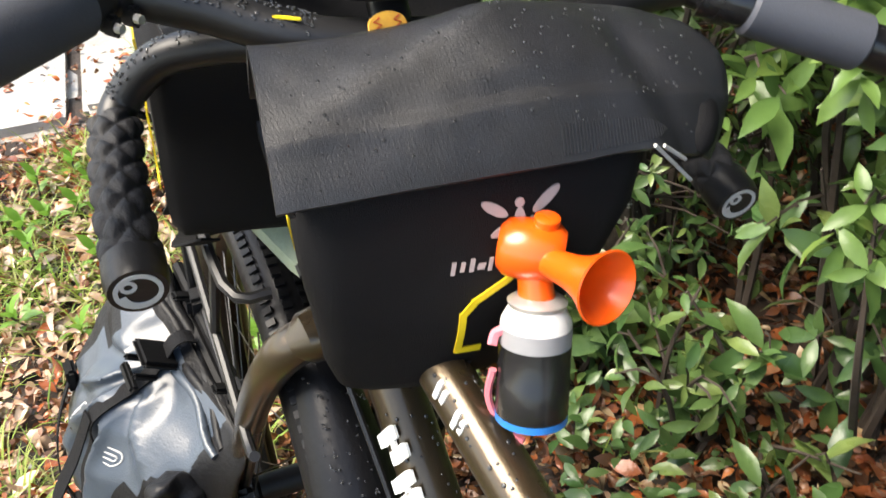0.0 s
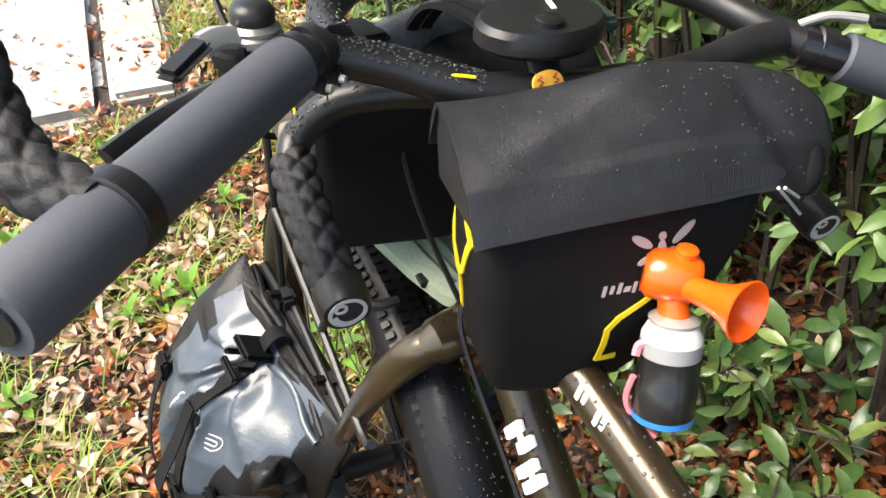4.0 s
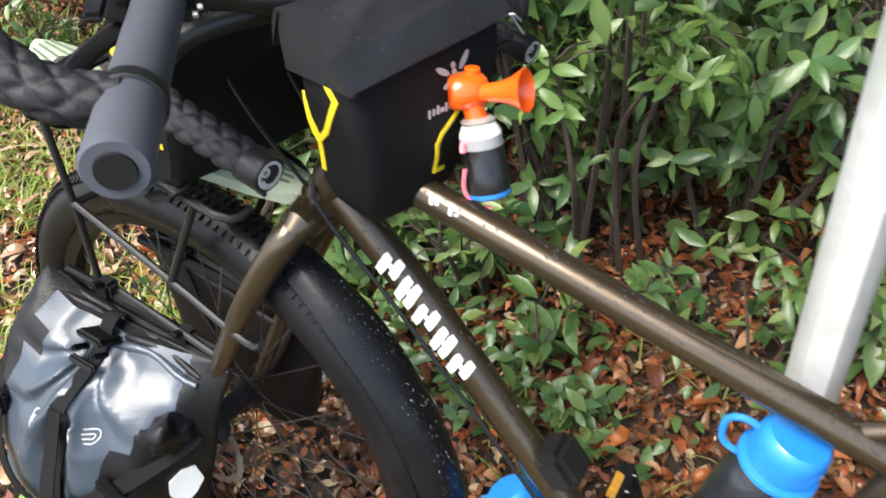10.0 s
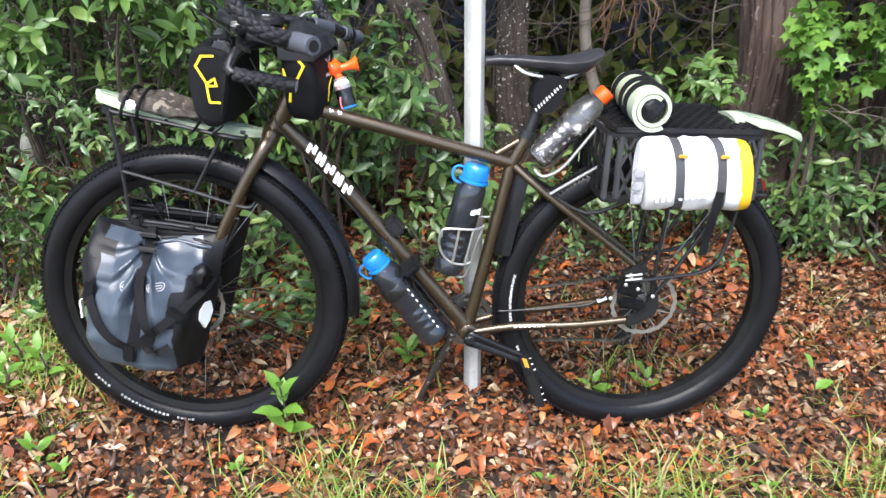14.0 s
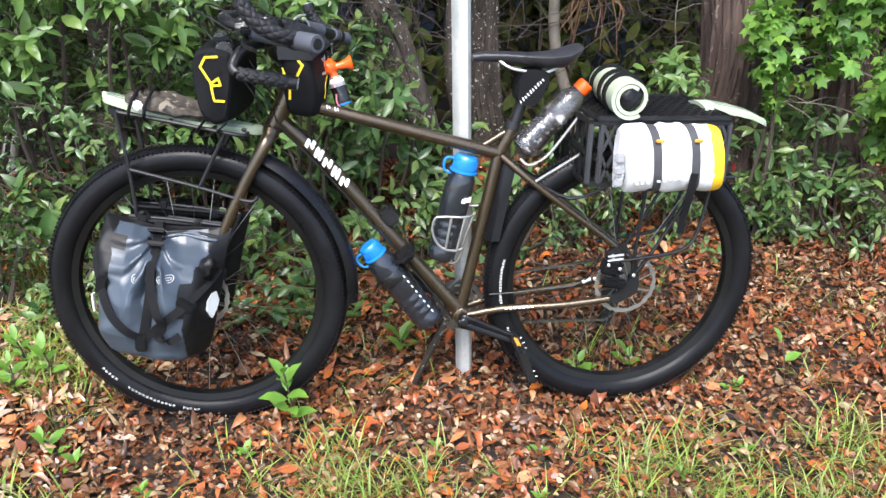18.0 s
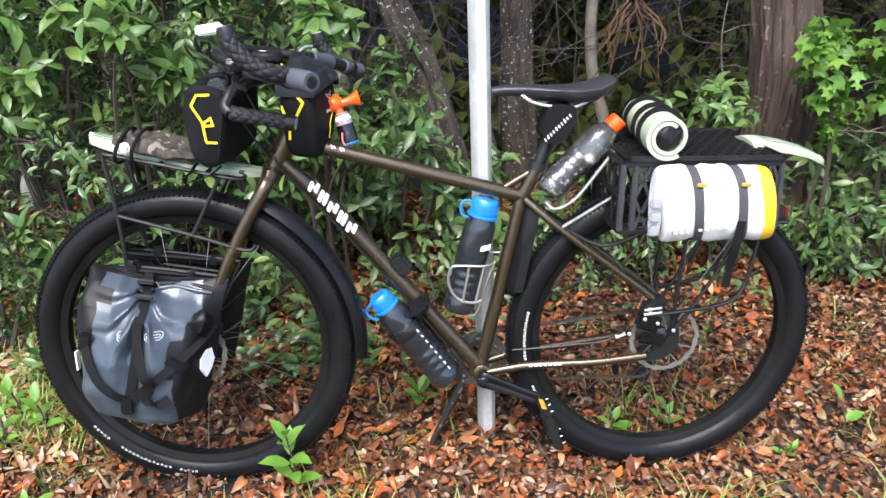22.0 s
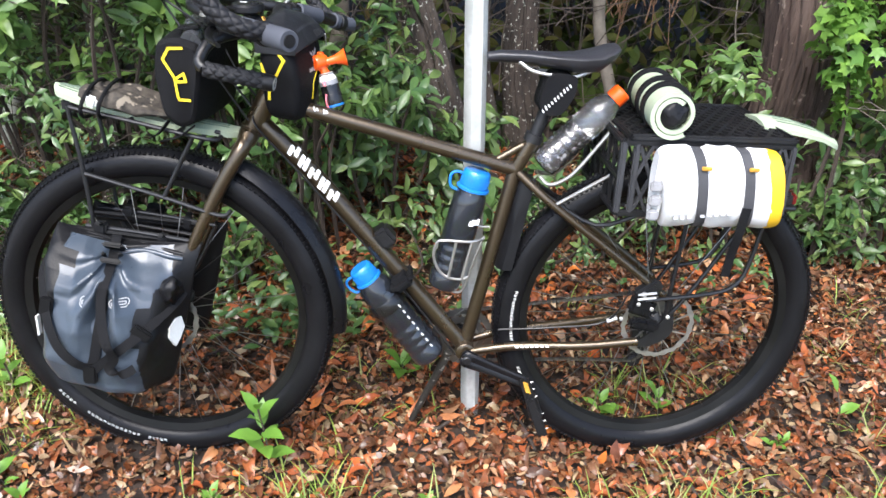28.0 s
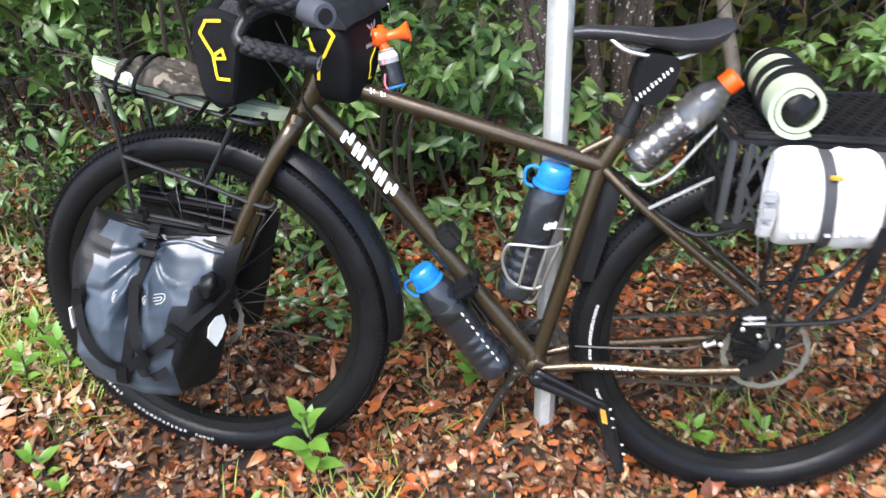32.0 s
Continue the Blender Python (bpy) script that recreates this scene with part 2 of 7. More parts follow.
SOIL = surface("dark_wet_soil", (0.018, 0.013, 0.01), 0.75, 0, (0.06, 0.033, 0.02), 45, 9, 0.6, 1.0, wet=0.1)
ROADMAT = surface("wet_pale_paving", (0.44, 0.42, 0.39), 0.2, 0, (0.1, 0.09, 0.082), 90, 5, 0.6, 0.6, wet=0.15)
CONCRETE = surface("pale_concrete", (0.36, 0.345, 0.31), 0.5, 0, (0.2, 0.19, 0.17), 60, 5, 0.7, 0.7, wet=0.2)
DEADLEAF = surface("dead_leaf", (0.2, 0.085, 0.045), 0.3, 0, (0.05, 0.026, 0.018), 70, 16, 0.5, 0.3, wet=0.08, trans=0.1, spec=0.32,
                   island=[(0.316, 0.095, 0.032), (0.031, 0.020, 0.013), (0.192, 0.067, 0.031), (0.383, 0.168, 0.068), (0.045, 0.027, 0.016), (0.473, 0.347, 0.198), (0.113, 0.050, 0.027), (0.383, 0.112, 0.036), (0.027, 0.018, 0.011), (0.225, 0.106, 0.054), (0.068, 0.038, 0.022)])
TOPLEAF = surface("dry_leaf", (0.3, 0.11, 0.055), 0.28, 0, (0.09, 0.038, 0.024), 80, 22, 0.55, 0.35, wet=0.1, trans=0.12, spec=0.38,
                  island=[(0.487, 0.107, 0.027), (0.145, 0.047, 0.022), (0.437, 0.192, 0.081), (0.365, 0.084, 0.025), (0.243, 0.077, 0.034), (0.560, 0.371, 0.207), (0.608, 0.169, 0.031), (0.098, 0.039, 0.022), (0.414, 0.113, 0.040), (0.067, 0.031, 0.018), (0.510, 0.136, 0.036)])
# leaf browns lightened to stand in for bright sky reflected off wet litter
PALELEAF = surface("sky_paled_leaf", (0.45, 0.33, 0.24), 0.25, 0, (0.25, 0.16, 0.1), 80, 22, 0.5, 0.3, wet=0.1, trans=0.15, spec=0.6,
                   island=[(0.55, 0.42, 0.32), (0.42, 0.26, 0.17), (0.62, 0.52, 0.43), (0.34, 0.18, 0.1), (0.5, 0.36, 0.24), (0.26, 0.13, 0.075)])
PEBBLE = surface("grey_pebble", (0.3, 0.29, 0.27), 0.5, 0, (0.15, 0.14, 0.13), 90, 30, 0.5, 0.3)
GRASS = surface("grass_blade", (0.1, 0.17, 0.035), 0.5, 0, (0.16, 0.19, 0.05), 60, 9, 0.3, 0.1, trans=0.45,
                island=[(0.18, 0.33, 0.045), (0.3, 0.44, 0.07), (0.38, 0.46, 0.09), (0.14, 0.26, 0.04), (0.48, 0.44, 0.2), (0.26, 0.42, 0.06)])
LEAF = surface("glossy_green_leaf", (0.05, 0.12, 0.03), 0.31, 0, (0.03, 0.08, 0.02), 80, 14, 0.3, 0.15, trans=0.3, wet=0.05,
               island=[(0.056, 0.124, 0.036), (0.124, 0.205, 0.066), (0.083, 0.159, 0.046), (0.207, 0.277, 0.082), (0.047, 0.102, 0.035), (0.106, 0.186, 0.058)])
LEAF_LIGHT = surface("light_green_leaf", (0.12, 0.25, 0.04), 0.38, 0, (0.07, 0.17, 0.03), 80, 14, 0.3, 0.15, trans=0.4,
                     island=[(0.16, 0.33, 0.05), (0.24, 0.43, 0.06), (0.14, 0.3, 0.045), (0.32, 0.48, 0.08)])
LEAF_FRESH = surface("fresh_green_leaf", (0.08, 0.17, 0.045), 0.34, 0, (0.05, 0.11, 0.03), 80, 14, 0.3, 0.15, trans=0.35, wet=0.05,
                     island=[(0.096, 0.179, 0.048), (0.147, 0.244, 0.062), (0.113, 0.206, 0.053), (0.191, 0.282, 0.066)])
# leaf green with the woods' shade put into it: darker, browner, hardly any sheen
LEAF_SHADED = surface("shaded_green_leaf", (0.03, 0.065, 0.022), 0.6, 0, (0.02, 0.04, 0.015), 80, 14, 0.3, 0.15, trans=0.2, spec=0.15,
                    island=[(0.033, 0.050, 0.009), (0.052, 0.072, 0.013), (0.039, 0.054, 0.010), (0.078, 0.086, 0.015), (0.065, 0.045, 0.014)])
LEAF_STAR = surface("star_leaf_green", (0.12, 0.25, 0.05), 0.42, 0, (0.07, 0.15, 0.03), 80, 14, 0.35, 0.15, trans=0.4,
                    island=[(0.092, 0.213, 0.038), (0.172, 0.336, 0.055), (0.241, 0.414, 0.070), (0.115, 0.258, 0.045), (0.196, 0.370, 0.060)])
FROND = surface("dead_frond", (0.13, 0.07, 0.035), 0.8, 0, (0.12, 0.055, 0.025), 60, 10, 0.5, 0.3)
BACKDROP = surface("woods_shade", (0.006, 0.005, 0.003), 1.0, 0, (0.02, 0.021, 0.01), 5, 1.2, 0.9, 0.0, spec=0.0)
PALEBARK = surface("pale_mottled_bark", (0.17, 0.145, 0.115), 0.9, 0, (0.06, 0.05, 0.04), 40, 14, 0.8, 0.8)
DROP = glassy("rain_drop", (0.05, 0.052, 0.056), 0.08, 0.3, 0.4)

# ---- building helpers ----
LEAN = Matrix.Rotation(-math.atan(0.09), 4, "X")  # the bicycle leans away against the post
BASE = {}


def thing(name, label, category, at=(0, 0, 0), group="", lean=True):
    """An Empty at the thing's base; places on the leaning bicycle are given upright, x back, y right, z up."""
    ob = new(name)
    ob.empty_display_size = 0.05
    at = Vector(at)
    ob.matrix_world = (LEAN if lean else Matrix()) @ Matrix.Translation(at)
    BASE[ob.name] = at
    return tagged(ob, label, category, group)


def root_of(ob):
    while ob.parent:
        ob = ob.parent
    return ob


def part(name, bm, material, parent, label="", smooth=True, sharp=38):
    me = bpy.data.meshes.new(name)
    bm.normal_update()
    bm.to_mesh(me)
    bm.free()
    me.materials.append(material)
    me.transform(Matrix.Translation(-BASE[root_of(parent).name]))
    if smooth:
        me.shade_smooth()
        me.set_sharp_from_angle(angle=radians(sharp))
    ob = new(name, me)
    ob.parent = parent
    return tagged(ob, label)


def same(name, ob, parent, m=None):
    """One more piece on the mesh of ob."""
    o = new(name, ob.data)
    o.parent = parent
    if m is not None:
        o.matrix_local = m
    return o


def spline(points, n=8, closed=False):
    """Points on a smooth line through the given ones."""
    p = [Vector(v) for v in points]
    out = []
    k = len(p)
    for i in range(k if closed else k - 1):
        a, b = p[i], p[(i + 1) % k]
        z = p[i - 1] if (closed or i) else a
        c = p[(i + 2) % k] if (closed or i + 2 < k) else b
        for j in range(n):
            s = j / n
            out.append(0.5 * (2 * a + (b - z) * s + (2 * z - 5 * a + 4 * b - c) * s * s + (3 * a - z - 3 * b + c) * s ** 3))
    if not closed:
        out.append(p[-1])
    return out


def tube(points, radius, sides=10, bm=None, cap=True, squash=1.0):
    """A tube along points; radius: a number, or one per point."""
    bm = bm or bmesh.new()
    p = [Vector(v) for v in points]
    rad = radius if isinstance(radius, (list, tuple)) else [radius] * len(p)
    side = None
    rings = []
    for i, v in enumerate(p):
        d = (p[min(i + 1, len(p) - 1)] - p[max(i - 1, 0)]).normalized()
        if side is None:
            side = d.orthogonal().normalized()
        side = (side - d * side.dot(d)).normalized()
        up = d.cross(side)
        rings.append([bm.verts.new(v + rad[i] * (math.cos(a) * side + squash * math.sin(a) * up)) for a in (2 * math.pi * j / sides for j in range(sides))])
    for a, b in zip(rings, rings[1:]):
        for j in range(sides):
            bm.faces.new((a[j], a[(j + 1) % sides], b[(j + 1) % sides], b[j]))
    if cap:
        bm.faces.new(rings[0][::-1])
        bm.faces.new(rings[-1])
    return bm


def lathe(a, b, profile, sides=20, bm=None):
    """A turned shape on the axis a to b; profile: rows of (share of the way, radius)."""
    bm = bm or bmesh.new()
    a, b = Vector(a), Vector(b)
    d = (b - a).normalized()
    s = d.orthogonal().normalized()
    u = d.cross(s)
    rings = []
    for f, r in profile:
        rings.append([bm.verts.new(a.lerp(b, f) + r * (math.cos(t) * s + math.sin(t) * u)) for t in (2 * math.pi * j / sides for j in range(sides))])
    for x, y in zip(rings, rings[1:]):
        for j in range(sides):
            bm.faces.new((x[j], x[(j + 1) % sides], y[(j + 1) % sides], y[j]))
    bm.faces.new(rings[0][::-1])
    bm.faces.new(rings[-1])
    return bm


def block(centre, size, turn=(0, 0, 0), bevel=0.003, bm=None):
    own = bmesh.new()
    bmesh.ops.create_cube(own, size=1.0)
    bmesh.ops.scale(own, vec=size, verts=own.verts)
    if bevel:
        bmesh.ops.bevel(own, geom=own.edges[:], offset=min(bevel, min(size) * 0.45), segments=2, affect="EDGES")
    own.transform(pose(*centre, *turn))
    if bm is None:
        return own
    me = bpy.data.meshes.new("join")
    own.to_mesh(me)
    own.free()
    bm.from_mesh(me)
    bpy.data.meshes.remove(me)
    return bm


def ribbon(points, width, across, thick=0.0015, bm=None):
    """A flat band along points; across: its width's direction, or one per point."""
    bm = bm or bmesh.new()
    p = [Vector(v) for v in points]
    rings = []
    for i, v in enumerate(p):
        d = (p[min(i + 1, len(p) - 1)] - p[max(i - 1, 0)]).normalized()
        w = Vector(across)
        w = (w - d * w.dot(d)).normalized()
        h = d.cross(w)
        rings.append([bm.verts.new(v + a * w * width / 2 + b * h * thick / 2) for a, b in ((-1, -1), (1, -1), (1, 1), (-1, 1))])
    for a, b in zip(rings, rings[1:]):
        for j in range(4):
            bm.faces.new((a[j], a[(j + 1) % 4], b[(j + 1) % 4], b[j]))
    bm.faces.new(rings[0][::-1])
    bm.faces.new(rings[-1])
    return bm


def loft(rings, bm=None, cap=True):
    """A skin over closed rings of the same number of points."""
    bm = bm or bmesh.new()
    vs = [[bm.verts.new(v) for v in r] for r in rings]
    n = len(vs[0])
    for a, b in zip(vs, vs[1:]):
        for j in range(n):
            bm.faces.new((a[j], a[(j + 1) % n], b[(j + 1) % n], b[j]))
    if cap:
        bm.faces.new(vs[0][::-1])
        bm.faces.new(vs[-1])
    return bm


def outline(points, n=5, tight=0.55):
    """A closed outline with rounded corners."""
    p = [Vector(v) for v in points]
    out = []
    for i, v in enumerate(p):
        a, b = v.lerp(p[i - 1], 0.5 * (1 - tight)), v.lerp(p[(i + 1) % len(p)], 0.5 * (1 - tight))
        for j in range(n):
            s = j / (n - 1)
            out.append(a.lerp(v, s).lerp(v.lerp(b, s), s))
    return out


def wrinkle(bm, size, scale, stretch=(1, 1, 1)):
    for v in bm.verts:
        c = Vector(a * b for a, b in zip(v.co, stretch))
        v.co += Vector(noise.noise_vector(c * scale)) * size + Vector(noise.noise_vector(c * scale * 2.7)) * size * 0.35
    return bm



def lay(tree, start, way, lift):
    """The first point of a surface met from start along way, lifted back by lift; start itself where nothing is met."""
    way = Vector(way).normalized()
    hit = tree.ray_cast(Vector(start), way)[0]
    return (hit if hit is not None else Vector(start)) - way * lift

# ---- ground, kerb strip, backdrop ----
rng = np.random.default_rng(7)


def height(x, y):
    """The ground's height."""
    h = 0.012 * noise.noise(Vector((x * 2.2, y * 2.2, 0.3))) + 0.006 * noise.noise(Vector((x * 7, y * 7, 3.0)))
    near = min(1.0, max(0.0, (y - 0.25) / 0.8))
    return h - 0.005 + 0.05 * near + 0.06 * max(0.0, y - 1.2)


def lit_ground():
    bm = bmesh.new()
    xs = [-60, -25, -10, -6] + [-4.5 + 0.075 * i for i in range(110)] + [4.5, 8, 20, 60]
    ys = [-60, -20, -8, -4] + [-2.4 + 0.075 * i for i in range(80)] + [5, 8, 14, 60]
    grid = [[bm.verts.new((x, y, height(x, y) if abs(x) < 5 and -3 < y < 4.5 else height(0, min(max(y, -2), 4.5)))) for x in xs] for y in ys]
    for a, b in zip(grid, grid[1:]):
        for j in range(len(xs) - 1):
            bm.faces.new((a[j], a[j + 1], b[j + 1], b[j]))
    me = bpy.data.meshes.new("ground")
    bm.to_mesh(me)
    bm.free()
    me.materials.append(SOIL)
    me.shade_smooth()
    return tagged(new("ground", me), "dark wet forest soil strewn with leaf litter and grass", "ground", kind="structure")


lit_ground()


def plain(name, bm, material, label, category, kind="structure"):
    me = bpy.data.meshes.new(name)
    bm.normal_update()
    bm.to_mesh(me)
    bm.free()
    me.materials.append(material)
    return tagged(new(name, me), label, category, kind=kind)


plain("pavement", wrinkle(block((-4.25, 0.5, -0.03), (3.8, 0.21, 0.12), (0, 0, -10.5), 0.02), 0.004, 6), CONCRETE, "pale wet concrete edging strip beside the grass", "kerb")
plain("road", block((-10.7, -6.565, -0.03), (14.0, 16.0, 0.11), (0, 0, -10.5), 0.03), ROADMAT, "wet pale grey road with scattered leaves", "road")
# near-black sheet: the shade deep in the woods is put into its colour
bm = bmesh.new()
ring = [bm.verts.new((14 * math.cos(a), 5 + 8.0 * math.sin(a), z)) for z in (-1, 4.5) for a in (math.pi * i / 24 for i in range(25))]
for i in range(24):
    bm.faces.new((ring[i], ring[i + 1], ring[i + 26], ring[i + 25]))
plain("backdrop", bm, BACKDROP, "near-black sheet standing in for deep woodland shade", "woods")

# ---- leaves ----
LEAF_SHAPE = np.array([(0, 0, 0), (0.2, 0.13, 0.04), (0.2, 0, 0.0), (0.2, -0.13, 0.04), (0.45, 0.2, 0.06), (0.45, 0, 0.0), (0.45, -0.2, 0.05), (0.72, 0.15, 0.01), (0.72, 0, -0.04), (0.72, -0.15, 0.02), (1, 0, -0.16)])
LEAF_FACES = [(0, 2, 1), (0, 3, 2), (1, 2, 5, 4), (2, 3, 6, 5), (4, 5, 8, 7), (5, 6, 9, 8), (7, 8, 10), (8, 9, 10)]


def unit(v):
    return v / np.maximum(np.linalg.norm(v, axis=-1, keepdims=True), 1e-6)


def leaf_mesh(name, at, along, up, size, material, width=1.0, shape=LEAF_SHAPE, faces=LEAF_FACES, bend=1.0):
    """One mesh of many leaves: base points, directions, upper sides and lengths."""
    at, along = np.asarray(at, float), unit(np.asarray(along, float))
    side = unit(np.cross(np.asarray(up, float), along))
    nrm = np.cross(along, side)
    size = np.asarray(size, float)[:, None, None]
    k = len(shape)
    v = at[:, None] + size * (shape[None, :, :1] * along[:, None] + width * shape[None, :, 1:2] * side[:, None] + bend * shape[None, :, 2:] * nrm[:, None])
    v = v.reshape(-1, 3)
    f = [tuple(i * k + j for j in q) for i in range(len(at)) for q in faces]
    me = bpy.data.meshes.new(name)
    me.from_pydata(v.tolist(), [], f)
    me.materials.append(material)
    me.shade_smooth()
    return me


CURLED = LEAF_SHAPE * (1, 1.25, 1.1)
CURLED[:, 2] += 0.04 * np.sin(CURLED[:, 0] * 5)


def on_road(x, y):
    """True on the road and its concrete edge."""
    return (x < -2.3) & (y < 0.3 + 0.185 * (-2.4 - x))


def top_litter():
    """Larger, paler leaves lying loose on top."""
    r = np.random.default_rng(17)
    n = 19000
    x, y = r.uniform(-3.4, 3.0, n), r.uniform(-1.0, 1.9, n)
    patch = np.array([noise.noise(Vector((a * 2.1, b * 2.1, 5))) for a, b in zip(x, y)])
    ok = r.random(n) < np.where(y > -0.2, 0.8, 0.55) * (0.6 + 2.0 * patch) * np.where(on_road(x, y), 0.4, 1.0)
    x, y = x[ok], y[ok]
    n = len(x)
    z = np.array([height(a, b) for a, b in zip(x, y)]) + r.uniform(0.02, 0.042, n)
    a = r.uniform(0, 2 * np.pi, n)
    along = np.stack([np.cos(a), np.sin(a), r.normal(0, 0.14, n)], 1)
    up = np.stack([r.normal(0, 0.3, n), r.normal(0, 0.3, n), np.ones(n)], 1)
    me = leaf_mesh("loose_leaves", np.stack([x, y, z], 1), along, up, 0.02 + 0.045 * r.random(n) ** 1.8, TOPLEAF, r.uniform(0.6, 1.25, n)[:, None, None], CURLED, bend=r.normal(0.8, 1.6, n)[:, None, None])
    tagged(new("loose_leaves", me), "larger tan and orange fallen leaves, wet and curled", "leaf litter", kind="stuff")


def pebbles():
    """Pale small stones on the bare soil by the road."""
    r = np.random.default_rng(18)
    bm = bmesh.new()
    for _ in range(260):
        x, y = r.uniform(-2.4, -0.9), r.uniform(-0.9, 0.05)
        s = r.uniform(0.004, 0.014)
        m = Matrix.Translation((x, y, height(x, y) + 0.02)) @ Matrix.Rotation(r.uniform(0, 3), 4, "Z") @ Matrix.Diagonal((s, s * r.uniform(0.5, 1), s * 0.5, 1))
        bmesh.ops.create_icosphere(bm, subdivisions=1, radius=1.0, matrix=m)
    plain("pebbles", bm, PEBBLE, "pale small pebbles on the bare soil", "pebbles", "stuff")


def scatter_litter():
    n = 60000
    x, y = rng.uniform(-3.4, 3.0, n), rng.uniform(-1.0, 1.9, n)
    dens = np.where(y > -0.18, 1.0, 0.8) * np.where((x < -1.0) & (y < 0.5), 0.6, 1.0) * np.where(on_road(x, y), 0.3, 1.0)
    bare = np.clip(np.array([0.95 + 1.5 * noise.noise(Vector((a * 2.6, b * 2.6, 31))) for a, b in zip(x, y)]), 0.35, 1.0)
    dens = dens * np.where(y < 0.22, bare, 1.0)
    ok = rng.random(n) < dens
    x, y = x[ok], y[ok]
    n = len(x)
    z = np.array([height(a, b) for a, b in zip(x, y)]) + rng.uniform(0.004, 0.03, n)
    a = rng.uniform(0, 2 * np.pi, n)
    along = np.stack([np.cos(a), np.sin(a), rng.normal(0, 0.2, n)], 1)
    up = np.stack([rng.normal(0, 0.55, n), rng.normal(0, 0.55, n), np.ones(n)], 1)
    me = leaf_mesh("leaf_litter", np.stack([x, y, z], 1), along, up, rng.uniform(0.012, 0.052, n), DEADLEAF, rng.uniform(0.45, 1.3, n)[:, None, None], CURLED, bend=rng.normal(0.8, 1.8, n)[:, None, None])
    tagged(new("leaf_litter", me), "red-brown wet fallen leaves covering the ground", "leaf litter", kind="stuff")


def leaf_crumbs():
    """Broken bits of leaf between the whole ones."""
    r = np.random.default_rng(29)
    n = 30000
    x, y = r.uniform(-2.4, 2.4, n), r.uniform(-0.9, 1.0, n)
    ok = ~on_road(x, y)
    x, y = x[ok], y[ok]
    n = len(x)
    z = np.array([height(a, b) for a, b in zip(x, y)]) + r.uniform(0.015, 0.04, n)
    a = r.uniform(0, 2 * np.pi, n)
    along = np.stack([np.cos(a), np.sin(a), r.normal(0, 0.4, n)], 1)
    up = np.stack([r.normal(0, 0.6, n), r.normal(0, 0.6, n), np.ones(n)], 1)
    bit = np.array([(0, 0.1, 0), (0.35, 0.32, 0.05), (0.8, 0.2, 0.0), (1.0, -0.12, 0.06), (0.55, -0.3, 0.02), (0.2, -0.16, -0.03)])
    me = leaf_mesh("leaf_crumbs", np.stack([x, y, z], 1), along, up, r.uniform(0.007, 0.024, n), DEADLEAF, r.uniform(0.5, 1.4, n)[:, None, None], bit, [(0, 5, 4, 1), (1, 4, 3, 2)])
    tagged(new("leaf_crumbs", me), "broken bits of red-brown leaf in the litter", "leaf litter", kind="stuff")


def pale_litter():
    """Leaves on the open verge beside the road, paled to imitate sky glare."""
    r = np.random.default_rng(23)
    n = 3200
    x, y = r.uniform(-3.0, -0.8, n), r.uniform(-0.7, 0.75, n)
    patch = np.array([noise.noise(Vector((a * 1.7, b * 1.7, 15))) for a, b in zip(x, y)])
    ok = (r.random(n) < (0.75 + 0.9 * patch) * np.clip((-0.75 - x) / 0.5, 0, 1)) & ~on_road(x, y)
    x, y = x[ok], y[ok]
    n = len(x)
    z = np.array([height(a, b) for a, b in zip(x, y)]) + r.uniform(0.022, 0.044, n)
    a = r.uniform(0, 2 * np.pi, n)
    along = np.stack([np.cos(a), np.sin(a), r.normal(0, 0.14, n)], 1)
    up = np.stack([r.normal(0, 0.3, n), r.normal(0, 0.3, n), np.ones(n)], 1)
    me = leaf_mesh("bleached_leaves", np.stack([x, y, z], 1), along, up, 0.025 + 0.045 * r.random(n) ** 1.5, PALELEAF, r.uniform(0.5, 1.1, n)[:, None, None], CURLED, bend=r.normal(0.8, 1.6, n)[:, None, None])
    tagged(new("bleached_leaves", me), "tan leaves on the open verge, paled for sky glare", "leaf litter", kind="stuff")


scatter_litter()
top_litter()
pale_litter()
leaf_crumbs()
pebbles()

BLADE = np.array([(0, 0.014, 0), (0, -0.014, 0), (0.35, 0.019, -0.03), (0.35, -0.019, -0.03), (0.7, 0.013, -0.16), (0.7, -0.013, -0.16), (1, 0, -0.42)])
BLADE_FACES = [(0, 1, 3, 2), (2, 3, 5, 4), (4, 5, 6)]


